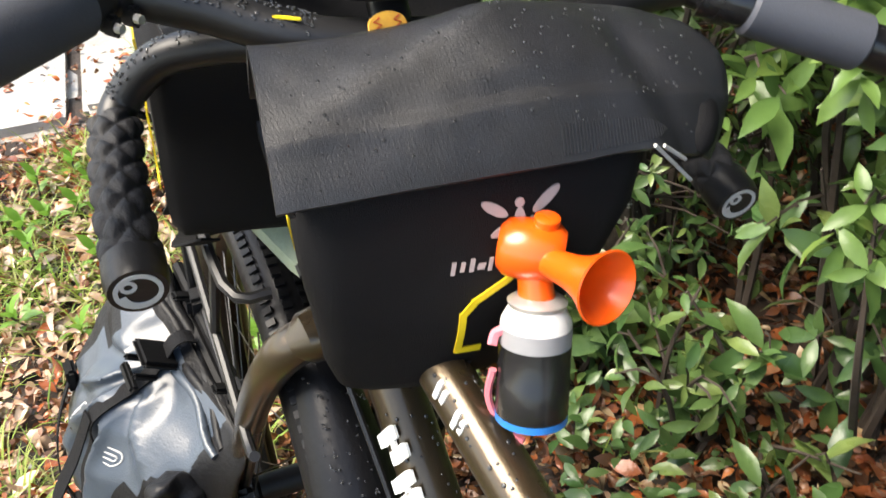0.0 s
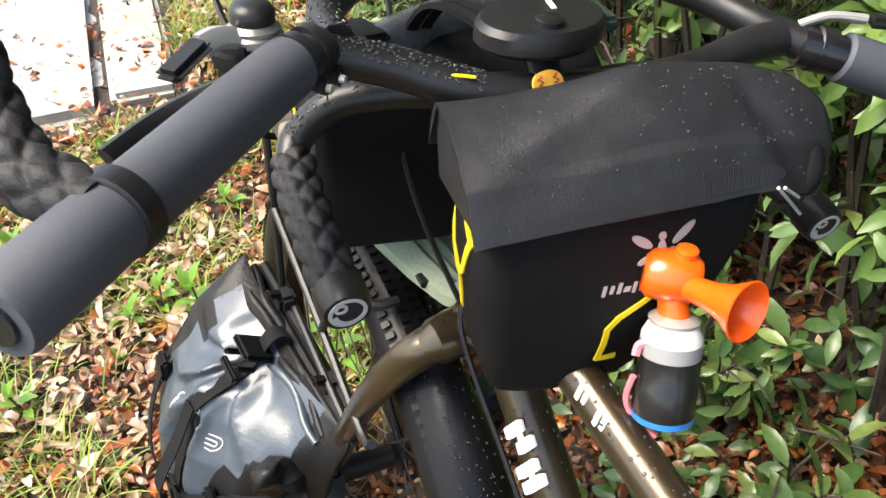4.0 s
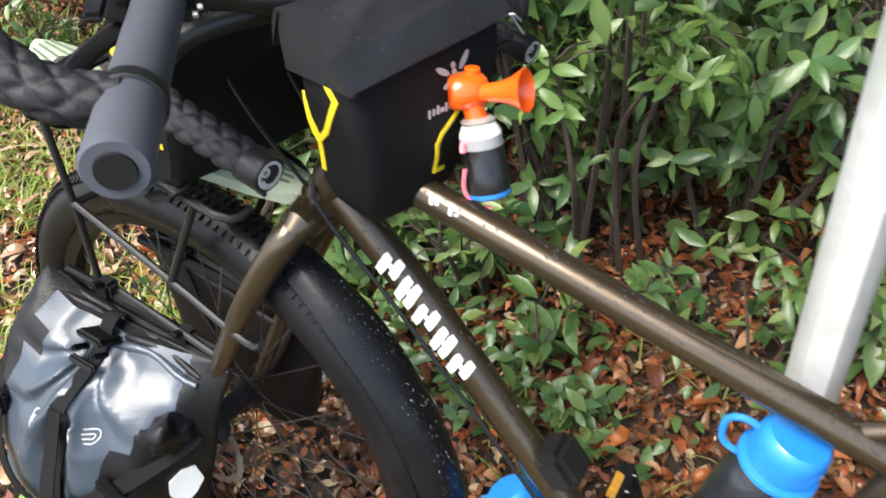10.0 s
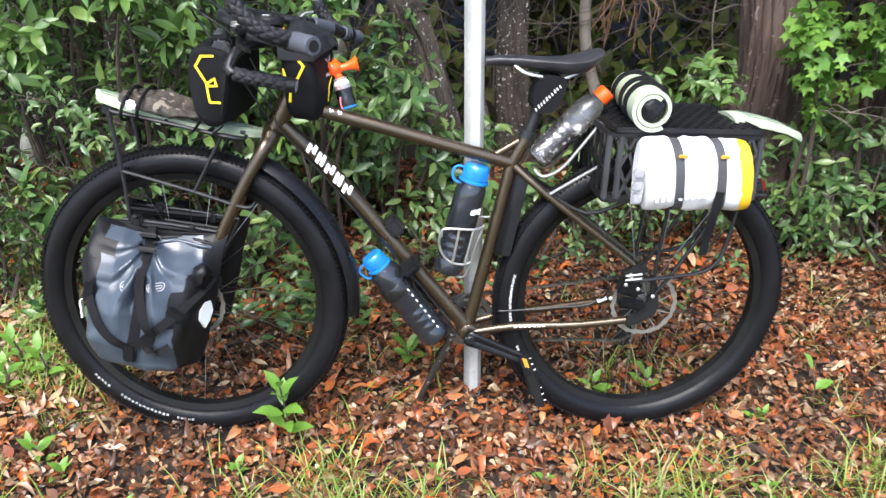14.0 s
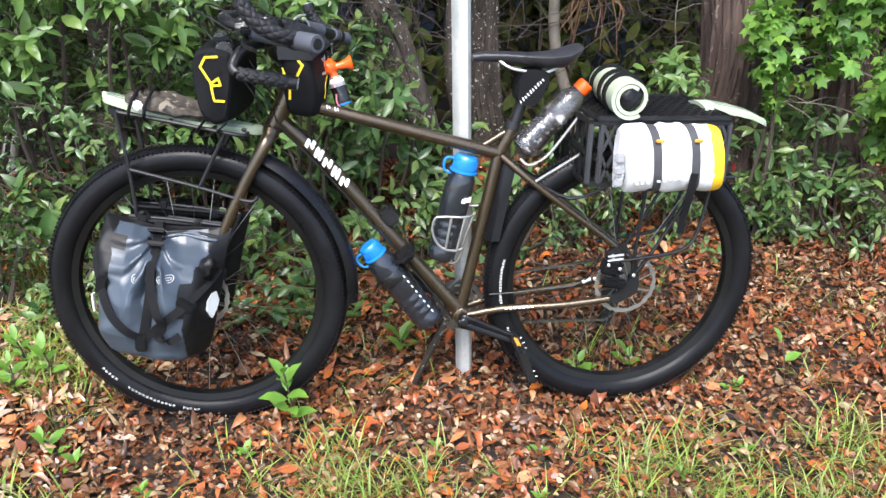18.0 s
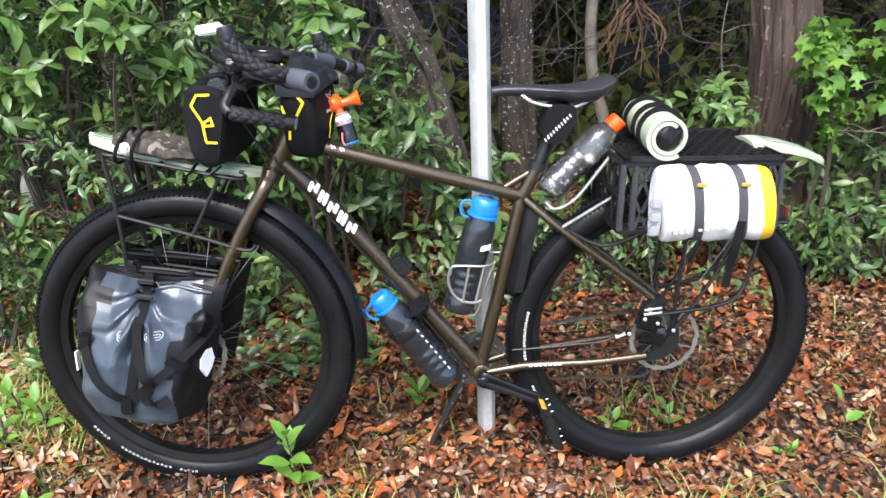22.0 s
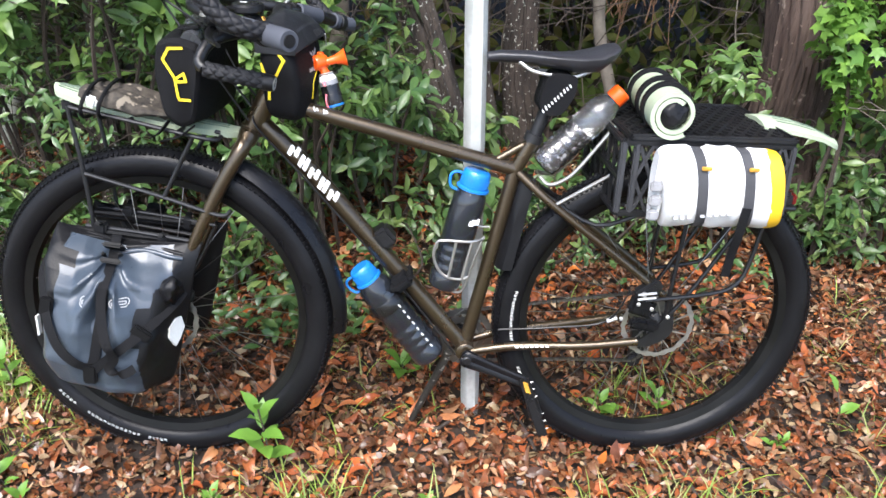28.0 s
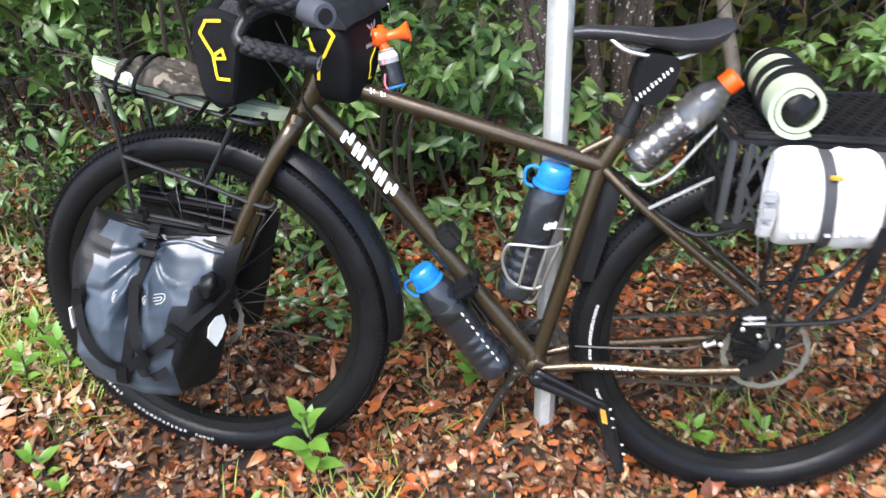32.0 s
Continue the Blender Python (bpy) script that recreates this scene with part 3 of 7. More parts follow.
def scatter_grass():
    at, along, size = [], [], []
    for _ in range(9600):
        x, y = rng.uniform(-3.6, 2.6), rng.uniform(-1.6, 0.75)
        patch = 0.62 + 1.3 * noise.noise(Vector((x * 2.3, y * 2.3, 9)))
        want = patch * ((0.8 if x > -0.9 else 1.0) if y < -0.2 else (1.0 if x < -0.9 else 0.07)) * (0 if on_road(x, y) else 1)
        if rng.random() > want:
            continue
        for _ in range(rng.integers(5, 16)):
            px, py = x + rng.normal(0, 0.02), y + rng.normal(0, 0.02)
            at.append((px, py, height(px, py)))
            a = rng.uniform(0, 2 * np.pi)
            s = rng.uniform(0.2, 1.1)
            along.append((math.cos(a) * s, math.sin(a) * s, 1.0))
            size.append(0.03 + 0.1 * rng.random() ** 1.5)
    for _ in range(900):
        x, y = rng.uniform(-3.6, -1.0), rng.uniform(0.3, 1.25)
        if on_road(x, y) or rng.random() > 0.75 + 0.9 * noise.noise(Vector((x * 2.0, y * 2.0, 4))):
            continue
        for _ in range(rng.integers(4, 10)):
            px, py = x + rng.normal(0, 0.03), y + rng.normal(0, 0.03)
            at.append((px, py, height(px, py)))
            a = rng.uniform(0, 2 * np.pi)
            s = rng.uniform(0.2, 1.1)
            along.append((math.cos(a) * s, math.sin(a) * s, 1.0))
            size.append(rng.uniform(0.03, 0.13))
    along = np.array(along)
    up = np.stack([-along[:, 0], -along[:, 1], np.full(len(along), 0.4)], 1)
    me = leaf_mesh("grass", at, along, up, size, GRASS, 1.0, BLADE, BLADE_FACES)
    tagged(new("grass", me), "sparse tufts of bright wet green grass", "grass", kind="stuff")


scatter_grass()


def verge(name, label, category, material, n, box, size, blade, seed):
    """Growth or leaves thinning out along the verge, outside the stretch that is already covered."""
    r = np.random.default_rng(seed)
    x, y = r.uniform(-6.0, 6.0, n), r.uniform(-4.0, 1.9, n)
    x0, x1, y0 = box
    d = np.maximum(np.maximum(x0 - x, x - x1), np.maximum(y0 - y, 0))
    thin = np.array([0.9 + 0.9 * noise.noise(Vector((a * 1.6, b * 1.6, seed))) for a, b in zip(x, y)]) * np.exp(-np.maximum(d, 0) / 0.9)
    ok = (d > 0) & (r.random(n) < thin) & ~on_road(x, y)
    x, y = np.repeat(x[ok], 6 if blade else 1), np.repeat(y[ok], 6 if blade else 1)
    n = len(x)
    if blade:
        x, y = x + r.normal(0, 0.025, n), y + r.normal(0, 0.025, n)
    z = np.array([height(a, b) for a, b in zip(x, y)]) + (0.0 if blade else 0.02)
    a = r.uniform(0, 2 * np.pi, n)
    s = r.uniform(0.2, 1.1, n) if blade else np.ones(n)
    along = np.stack([np.cos(a) * s, np.sin(a) * s, np.ones(n) if blade else r.normal(0, 0.2, n)], 1)
    up = np.stack([-along[:, 0], -along[:, 1], np.full(n, 0.4)], 1) if blade else np.stack([r.normal(0, 0.4, n), r.normal(0, 0.4, n), np.ones(n)], 1)
    shape, faces = (BLADE, BLADE_FACES) if blade else (CURLED, LEAF_FACES)
    me = leaf_mesh(name, np.stack([x, y, z], 1), along, up, r.uniform(*size, n), material, 1.0, shape, faces)
    tagged(new(name, me), label, category, kind="stuff")


verge("verge_grass", "thin tufts of green grass along the verge", "grass", GRASS, 16000, (-3.6, 2.6, -1.6), (0.03, 0.12), True, 33)
verge("verge_litter", "scattered brown fallen leaves along the verge", "leaf litter", DEADLEAF, 42000, (-3.4, 3.0, -1.0), (0.015, 0.055), False, 34)


# ---- shrubs and trees ----
def shrub(name, label, at, tall, wide, whorls, leaf, material, seed, stems=6, lean_to=(0, 0), category="shrub", low=0.12, group="roadside shrubs", star=False):
    """A shrub: thin woody stems with twigs that end in whorls of leaves."""
    r = np.random.default_rng(seed)
    base = Vector((at[0], at[1], height(at[0], at[1]) - 0.02))
    ob = thing(name, label, category, base, group, lean=False)
    lines, woods = [], []
    for i in range(stems):
        a = 2 * math.pi * (i + r.random()) / stems
        out = wide * r.uniform(0.25, 0.9)
        h = tall * r.uniform(0.6, 1.0)
        tip = base + Vector((math.cos(a) * out + lean_to[0] * h, math.sin(a) * out + lean_to[1] * h, h))
        mid = base.lerp(tip, 0.5) + Vector((r.normal(0, 0.06), r.normal(0, 0.06), h * 0.12))
        pts = spline([base + Vector((r.normal(0, 0.03), r.normal(0, 0.03), 0)), mid, tip], 5)
        lines.append(pts)
        k = 0.006 + 0.004 * tall
        woods.append(tube(pts, [k * (1 - 0.75 * j / (len(pts) - 1)) for j in range(len(pts))], 5))
    pos, along, up, size = [], [], [], []
    for w in range(whorls):
        pick = int(r.integers(len(lines)))
        pts = lines[pick]
        f = min(0.999, low + (1 - low) * r.random() ** 0.8) * (len(pts) - 1)
        p = pts[int(f)].lerp(pts[int(f) + 1], f % 1)
        d = Vector((r.normal(), r.normal(), r.uniform(-0.15, 0.7))).normalized()
        e = p + d * wide * r.uniform(0.1, 0.55)
        e.z = max(e.z, base.z + 0.06)
        if w % 2 == 0:
            tube([p, p.lerp(e, 0.5) + Vector((0, 0, 0.015)), e], [0.003, 0.0024, 0.0016], 3, woods[pick], cap=False)
        ax = (d + Vector((0, 0, 0.5))).normalized()
        s1 = ax.orthogonal().normalized()
        s2 = ax.cross(s1)
        m = int(r.integers(3, 7))
        for j in range(m):
            t = 2 * math.pi * j / m + r.uniform(-0.4, 0.4)
            v = s1 * math.cos(t) + s2 * math.sin(t) + ax * r.uniform(-0.4, 0.8) + Vector((0, 0, -0.25 * r.random()))
            pos.append(e - ax * r.uniform(0, 0.075))
            along.append(v)
            up.append(ax + Vector((r.normal(0, 0.4), r.normal(0, 0.4), 0.4)))
            size.append(leaf * r.uniform(0.6, 1.15))
    for bm in woods:
        part("stem", bm, TWIG, ob)
    me = leaf_mesh("leaves", [tuple(v) for v in pos], [tuple(v) for v in along], [tuple(v) for v in up], size, material, 1.0 if star else 0.92, STAR if star else LEAF_SHAPE, STAR_FACES if star else LEAF_FACES)
    me.transform(Matrix.Translation(-base))
    crown = new("leaves", me)
    crown.parent = ob
    return ob


GLOSSY = "evergreen shrub with wet glossy green leaves"
spots = [(-2.5, 1.0, 1.9, 0.6, 460, 0.045), (-2.0, 1.45, 2.2, 0.65, 520, 0.048), (-1.5, 0.95, 1.5, 0.5, 620, 0.036), (-1.3, 1.35, 2.2, 0.55, 560, 0.045), (-0.92, 0.95, 1.1, 0.42, 420, 0.045),
         (-0.7, 1.3, 1.75, 0.5, 300, 0.07), (-0.45, 1.0, 0.85, 0.3, 75, 0.078), (-0.25, 1.35, 1.0, 0.38, 170, 0.075), (-0.05, 1.1, 0.75, 0.28, 90, 0.076), (-3.3, 1.3, 1.8, 0.8, 250, 0.07), (-1.75, 1.9, 2.4, 0.7, 300, 0.07)]
for i, (x, y, h, w, n, l) in enumerate(spots):
    shrub("shrub", GLOSSY, (x, y), h, w, n, l, LEAF, 100 + i, 5)
for i, (x, y, z0, l) in enumerate([(-1.05, 0.8, 0.98, 0.1), (-0.82, 0.82, 1.0, 0.095), (-0.72, 0.82, 0.85, 0.09), (-0.32, 0.85, 1.1, 0.1), (-1.28, 0.8, 1.06, 0.09), (-0.95, 0.78, 1.14, 0.09), (-1.14, 0.76, 0.84, 0.085), (-0.5, 0.85, 1.18, 0.09), (-1.5, 0.82, 1.05, 0.085), (-1.4, 0.78, 0.8, 0.08), (-0.4, 0.78, 0.72, 0.068), (-0.36, 0.78, 0.86, 0.07), (-0.27, 0.76, 0.6, 0.06), (1.03, 0.9, 0.7, 0.065), (1.12, 0.95, 0.78, 0.06), (0.95, 0.92, 0.62, 0.055)]):
    shrub("shrub", "shrub branch with large fresh green leaves", (x, y + 0.2), z0 + 0.1, 0.24, 26, l, LEAF_FRESH, 190 + i, 2, low=0.75, lean_to=(0.03, -0.2))
for i, (x, y, h, w, n) in enumerate([(-0.6, 0.76, 0.3, 0.16, 12), (-0.32, 0.74, 0.2, 0.13, 9), (-0.85, 0.72, 0.36, 0.2, 18), (-1.15, 0.75, 0.5, 0.22, 36), (0.32, 0.9, 0.4, 0.2, 24), (0.6, 1.15, 0.5, 0.24, 34), (0.95, 1.1, 0.45, 0.22, 30), (0.2, 1.25, 0.5, 0.24, 30)]):
    shrub("seedling_clump", "low clump of broad green seedlings in the leaf litter", (x, y), h, w, n, 0.1, LEAF, 180 + i, 4, group="seedling clumps", low=0.3)
for i, (x, y, h, w, n) in enumerate([(1.5, 1.05, 0.5, 0.22, 50), (1.72, 1.0, 0.62, 0.26, 70), (1.3, 1.2, 0.55, 0.24, 50), (2.05, 0.95, 0.4, 0.22, 40), (2.5, 1.05, 0.6, 0.3, 60)]):
    shrub("shrub", "low shrub with fresh green leaves", (x, y), h, w, n, 0.075, LEAF_STAR if i == 4 else LEAF, 140 + i, 5)
for i, (x, y, h, w, n, l) in enumerate([(1.85, 0.85, 0.4, 0.24, 60, 0.055), (1.55, 0.98, 0.42, 0.24, 70, 0.05), (1.15, 0.98, 0.45, 0.24, 70, 0.045), (0.92, 1.0, 0.42, 0.22, 70, 0.045), (0.7, 0.95, 0.4, 0.22, 60, 0.045), (0.45, 0.88, 0.36, 0.2, 50, 0.045), (0.14, 0.8, 0.4, 0.2, 45, 0.055), (-0.08, 0.76, 0.34, 0.18, 26, 0.06),
                                        (-0.55, 0.7, 0.36, 0.18, 14, 0.06), (-0.8, 0.66, 0.4, 0.2, 24, 0.055), (-1.1, 0.66, 0.5, 0.24, 90, 0.04), (-1.35, 0.66, 0.55, 0.26, 110, 0.04), (-1.6, 0.75, 0.6, 0.28, 110, 0.04)]):
    shrub("low_shrub", "low dark green shrub at the edge of the litter", (x, y), h, w, n, l, LEAF, 220 + i, 5, low=0.05, group="low shrubs")
ang = [2 * math.pi * k / 10 for k in range(10)]
STAR = np.array([(0.45, 0, 0)] + [(0.45 + (0.55 if k % 2 == 0 else 0.3) * math.cos(a), (0.5 if k % 2 == 0 else 0.29) * math.sin(a), -0.16 if k % 2 == 0 else 0.03) for k, a in enumerate(ang)])
STAR_FACES = [(0, 1 + k, 1 + (k + 1) % 10) for k in range(10)]
for i, (x, y, h, w, n) in enumerate([(1.5, 0.95, 1.25, 0.24, 40), (2.0, 0.85, 0.95, 0.3, 110), (1.8, 1.0, 1.4, 0.3, 70), (2.6, 0.95, 1.4, 0.4, 150), (2.35, 0.8, 0.85, 0.3, 90)]):
    shrub("sapling", "young sapling with light green star-shaped leaves", (x, y), h, w, int(n * 1.7), 0.066, LEAF_STAR, 160 + i, 2, category="sapling", low=0.5, group="saplings", star=True)
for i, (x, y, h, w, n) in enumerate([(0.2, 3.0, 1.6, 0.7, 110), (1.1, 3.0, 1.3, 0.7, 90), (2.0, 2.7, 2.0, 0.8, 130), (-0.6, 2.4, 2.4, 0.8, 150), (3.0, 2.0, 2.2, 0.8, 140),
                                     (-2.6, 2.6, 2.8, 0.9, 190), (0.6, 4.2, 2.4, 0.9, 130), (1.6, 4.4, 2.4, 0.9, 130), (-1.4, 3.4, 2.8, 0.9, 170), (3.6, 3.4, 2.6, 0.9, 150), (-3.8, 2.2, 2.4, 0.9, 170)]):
    shrub("understorey_shrub", "dense understorey shrub beneath the trees, leaves coloured as in shade", (x, y), h, w, n, 0.11, LEAF_SHADED, 200 + i, 6, group="understorey")


def twigs():
    """Bare tangled twigs in the shade under the trees."""
    r = np.random.default_rng(77)
    bm = bmesh.new()
    for _ in range(620):
        x, y = r.uniform(-2.6, 2.8), r.uniform(1.3, 3.2)
        p = Vector((x, y, height(x, y) + r.uniform(0, 0.9)))
        d = Vector((r.normal(0, 0.5), r.normal(0, 0.3), r.uniform(-0.1, 1.0))).normalized() * r.uniform(0.3, 0.9)
        q = p + d * 0.5 + Vector((r.normal(0, 0.06), r.normal(0, 0.06), r.normal(0, 0.06)))
        tube(spline([p, q, p + d + Vector((r.normal(0, 0.1), 0, r.normal(0, 0.1)))], 3), [0.003, 0.0028, 0.0026, 0.0023, 0.002, 0.0016, 0.001], 4, bm, cap=False)
    me = bpy.data.meshes.new("undergrowth_twigs")
    bm.to_mesh(me)
    bm.free()
    me.materials.append(TWIG)
    tagged(new("undergrowth_twigs", me), "tangle of bare grey-brown twigs under the trees", "twigs", kind="stuff")


def far_leaves():
    """Dense foliage between the trunks, its shade put into the leaf colour."""
    r = np.random.default_rng(78)
    n = 34000
    x, y, z = r.uniform(-5, 5.5, n), 2.1 + 2.9 * r.random(n) ** 1.4, r.uniform(0.05, 2.6, n)
    lump = np.array([noise.noise(Vector((a * 1.4, b * 1.2, c * 1.6))) for a, b, c in zip(x, y, z)])
    ok = lump > np.where((x > -0.4) & (x < 1.1), 0.12, -0.15)
    p = np.stack([x, y, z], 1)[ok]
    m = len(p)
    me = leaf_mesh("far_foliage", p, r.normal(0, 1, (m, 3)), r.normal(0, 0.5, (m, 3)) + (0, -0.5, 0.8), r.uniform(0.07, 0.15, m), LEAF_SHADED, 1.1)
    tagged(new("far_foliage", me), "dense green foliage between the trunks, coloured as in shade", "foliage", kind="stuff")


def shade_canopy():
    """An unseen roof of leaves, added to keep sky light off the woods."""
    r = np.random.default_rng(79)
    n = 15000
    x, y = r.uniform(-9, 9, n), r.uniform(1.6, 9.5, n)
    z = 3.3 + 0.25 * (y - 1.6) + r.uniform(0, 1.6, n)
    p = np.stack([x, y, z], 1)
    me = leaf_mesh("canopy_foliage", p, r.normal(0, 1, (n, 3)) * (1, 1, 0.4), r.normal(0, 0.4, (n, 3)) + (0, 0, 1.0), r.uniform(0.22, 0.45, n), LEAF_SHADED, 1.3)
    tagged(new("canopy_foliage", me), "unseen roof of leaves added to shade the woods", "foliage", kind="stuff")


twigs()
far_leaves()
shade_canopy()


def tree(label, foot, top, radius, material, seed, tall=7.0):
    """A trunk through foot and top, with limbs and a leafy crown."""
    r = np.random.default_rng(seed)
    foot, top = Vector(foot), Vector(top)
    foot.z = height(foot.x, foot.y) - 0.05
    d = (top - foot) / (top.z - foot.z)
    ob = thing("tree", label, "tree", foot, "trees", lean=False)
    pts = [foot + d * tall * f + Vector((r.normal(0, 0.03), r.normal(0, 0.03), 0)) * (f > 0) for f in (0, 0.02, 0.06, 0.11, 0.21, 0.32, 0.6, 0.8, 1.0)]
    pts = spline(pts, 10)
    n = len(pts)
    sides = 72 if radius > 0.07 else 20
    bm = tube(pts, [radius * (1.0 + 0.5 * math.exp(-9 * i / n)) * (1 - 0.55 * i / n) for i in range(n)], sides)
    for k, v in enumerate(bm.verts):
        if radius > 0.07:
            c, a = pts[k // sides], 2 * math.pi * (k % sides) / sides
            ridge = 1 - 2 * abs(noise.noise(Vector((math.cos(a) * 6.5, math.sin(a) * 6.5, v.co.z * 1.6 + seed)))) - abs(noise.noise(Vector((math.cos(a) * 15, math.sin(a) * 15, v.co.z * 5))))
            v.co += (v.co - c).normalized() * radius * 0.13 * ridge
        v.co += Vector(noise.noise_vector(Vector((v.co.x * 9, v.co.y * 9, v.co.z * 2.2)))) * radius * 0.16
    part("trunk", bm, material, ob)
    tips = []
    for i in range(8):
        a = 2 * math.pi * (i + r.random() * 0.6) / 8
        p = foot + d * tall * r.uniform(0.72, 1.0)
        e = p + Vector((math.cos(a), math.sin(a), r.uniform(0.0, 0.7))) * r.uniform(0.8, 1.7)
        bm = tube(spline([p, p.lerp(e, 0.5) + Vector((0, 0, 0.15)), e], 4), [radius * 0.3 * (1 - 0.09 * j) for j in range(9)], 6)
        part("limb", bm, material, ob)
        tips += [p.lerp(e, f) for f in (0.45, 0.75, 1.0)]
    # crowns hang out of view, leafed densely to shade the woods
    m = 2600
    c = np.array([tuple(tips[k]) for k in r.integers(0, len(tips), m)]) + r.normal(0, 0.5, (m, 3)) * (1.2, 1.2, 0.6)
    v = r.normal(0, 1, (m, 3))
    me = leaf_mesh("crown", c, v, r.normal(0, 0.5, (m, 3)) + (0, 0, 1.0), r.uniform(0.16, 0.34, m), LEAF_SHADED, 1.3)
    me.transform(Matrix.Translation(-foot))
    o = new("crown", me)
    o.parent = ob
    return ob


tree("leaning grey-brown tree trunk flecked with lichen", (0.328, 1.55, 0), (-0.07, 1.55, 1.0), 0.075, BARK, 301)
tree("thick red-brown tree trunk with ridged bark", (1.58, 1.3, 0), (1.37, 1.3, 1.0), 0.148, REDBARK, 302)
tree("red-brown tree trunk beside the saplings", (2.22, 1.4, 0), (1.97, 1.4, 1.0), 0.13, REDBARK, 303)
tree("dark brown tree trunk in the shade", (0.6, 2.1, 0), (0.5, 2.1, 0.95), 0.08, BARK, 304)
tree("thin brown tree trunk behind the post", (0.4, 1.9, 0), (0.345, 1.9, 0.9), 0.03, BARK, 312)
tree("slim pale tree trunk with lichen patches", (0.9, 1.7, 0), (0.79, 1.7, 0.95), 0.03, PALEBARK, 305)
tree("grey tree trunk behind the shrubs", (-1.62, 1.8, 0), (-1.67, 1.8, 0.9), 0.03, LICHEN, 306)
tree("slim tree trunk mottled with pale lichen", (-0.22, 1.75, 0), (-0.32, 1.75, 1.0), 0.04, PALEBARK, 307)
tree("grey-brown tree trunk among the shrubs", (-1.08, 1.45, 0), (-1.15, 1.45, 1.0), 0.07, BARK, 311)
tree("dark tree trunk deep in the woods", (-1.2, 4.2, 0), (-1.1, 4.2, 2), 0.14, BARK, 308)
tree("dark tree trunk deep in the woods", (2.2, 3.6, 0), (2.3, 3.6, 2), 0.15, BARK, 309)
tree("dark tree trunk deep in the woods", (0.9, 3.6, 0), (0.9, 3.6, 2), 0.12, BARK, 310)


# ---- bare branches reaching out beside the crate ----
def bare_branch(pts, r0, label, seed):
    r = np.random.default_rng(seed)
    ob = thing("bare_branch", label, "branch", pts[0], "bare branches", lean=False)
    line = spline(pts, 6)
    part("wood", tube(line, [r0 * (1 - 0.8 * i / (len(line) - 1)) for i in range(len(line))], 5), PALEBARK, ob)
    for k in range(7):
        p = line[int(r.integers(2, len(line) - 1))]
        d = Vector((r.normal(0, 0.7), r.normal(-0.2, 0.3), r.normal(0, 0.6))).normalized() * r.uniform(0.06, 0.2)
        part("twig", tube([p, p + d * 0.5 + Vector((0, 0, 0.012)), p + d], [r0 * 0.35, r0 * 0.28, r0 * 0.15], 4), PALEBARK, ob)


bare_branch([(2.3, 1.0, 0.1), (2.05, 0.95, 0.45), (1.75, 0.92, 0.62), (1.45, 0.9, 0.66)], 0.006, "thin bare pale branch reaching out of the woods", 601)
bare_branch([(2.4, 1.1, 0.2), (2.1, 1.0, 0.62), (1.8, 0.95, 0.76), (1.55, 0.92, 0.85)], 0.005, "thin bare pale branch reaching out of the woods", 602)
bare_branch([(1.25, 1.5, 0.05), (1.3, 1.45, 0.5), (1.22, 1.42, 0.9), (1.25, 1.4, 1.3)], 0.006, "thin upright bare stem before the trees", 603)
bare_branch([(-1.55, 1.0, 0.05), (-1.35, 0.95, 0.35), (-1.1, 0.9, 0.5)], 0.005, "thin bare stem among the shrubs", 604)
bare_branch([(-0.5, 1.2, 0.02), (-0.42, 1.15, 0.5), (-0.3, 1.1, 0.95), (-0.35, 1.05, 1.4)], 0.007, "thin upright bare stem among the shrubs", 605)

# ---- a short post behind the front wheel ----
stub = thing("wooden_post", "short weathered dark wooden post behind the front wheel", "post", (-0.95, 0.9, height(-0.95, 0.9)), lean=False)
part("timber", wrinkle(block((-0.95, 0.9, 0.3), (0.085, 0.085, 0.66), (2, -3, 12), 0.006), 0.004, 14), BARK, stub)

# ---- small growth and litter near the wheels ----
WEED = (-1.85, -0.12)
def seedling(label, at, tall, leaves, size, seed, material=LEAF_LIGHT):
    r = np.random.default_rng(seed)
    base = Vector((at[0], at[1], height(*at) - 0.005))
    ob = thing("seedling", label, "plant", base, "seedlings", lean=False)
    top = base + Vector((r.normal(0, 0.02), r.normal(0, 0.02), tall))
    part("stem", tube(spline([base, base.lerp(top, 0.5) + Vector((0.008, 0, 0)), top], 4), 0.0025, 6), TWIG, ob)
    for k in range(leaves):
        f = 0.35 + 0.65 * k / max(1, leaves - 1)
        a = 2.4 * k + r.uniform(-0.3, 0.3)
        v = Vector((math.cos(a), math.sin(a), 0.5 + 1.3 * f * (f > 0.7)))
        p = base.lerp(top, f)
        me = leaf_mesh("leaf", [tuple(p)], [tuple(v)], [(-0.3 * math.cos(a), -0.3 * math.sin(a) - 0.3, 1)], [size * r.uniform(0.6, 1.1)], material, 1.15)
        me.transform(Matrix.Translation(-base))
        o = new("leaf", me)
        o.parent = ob
    return ob


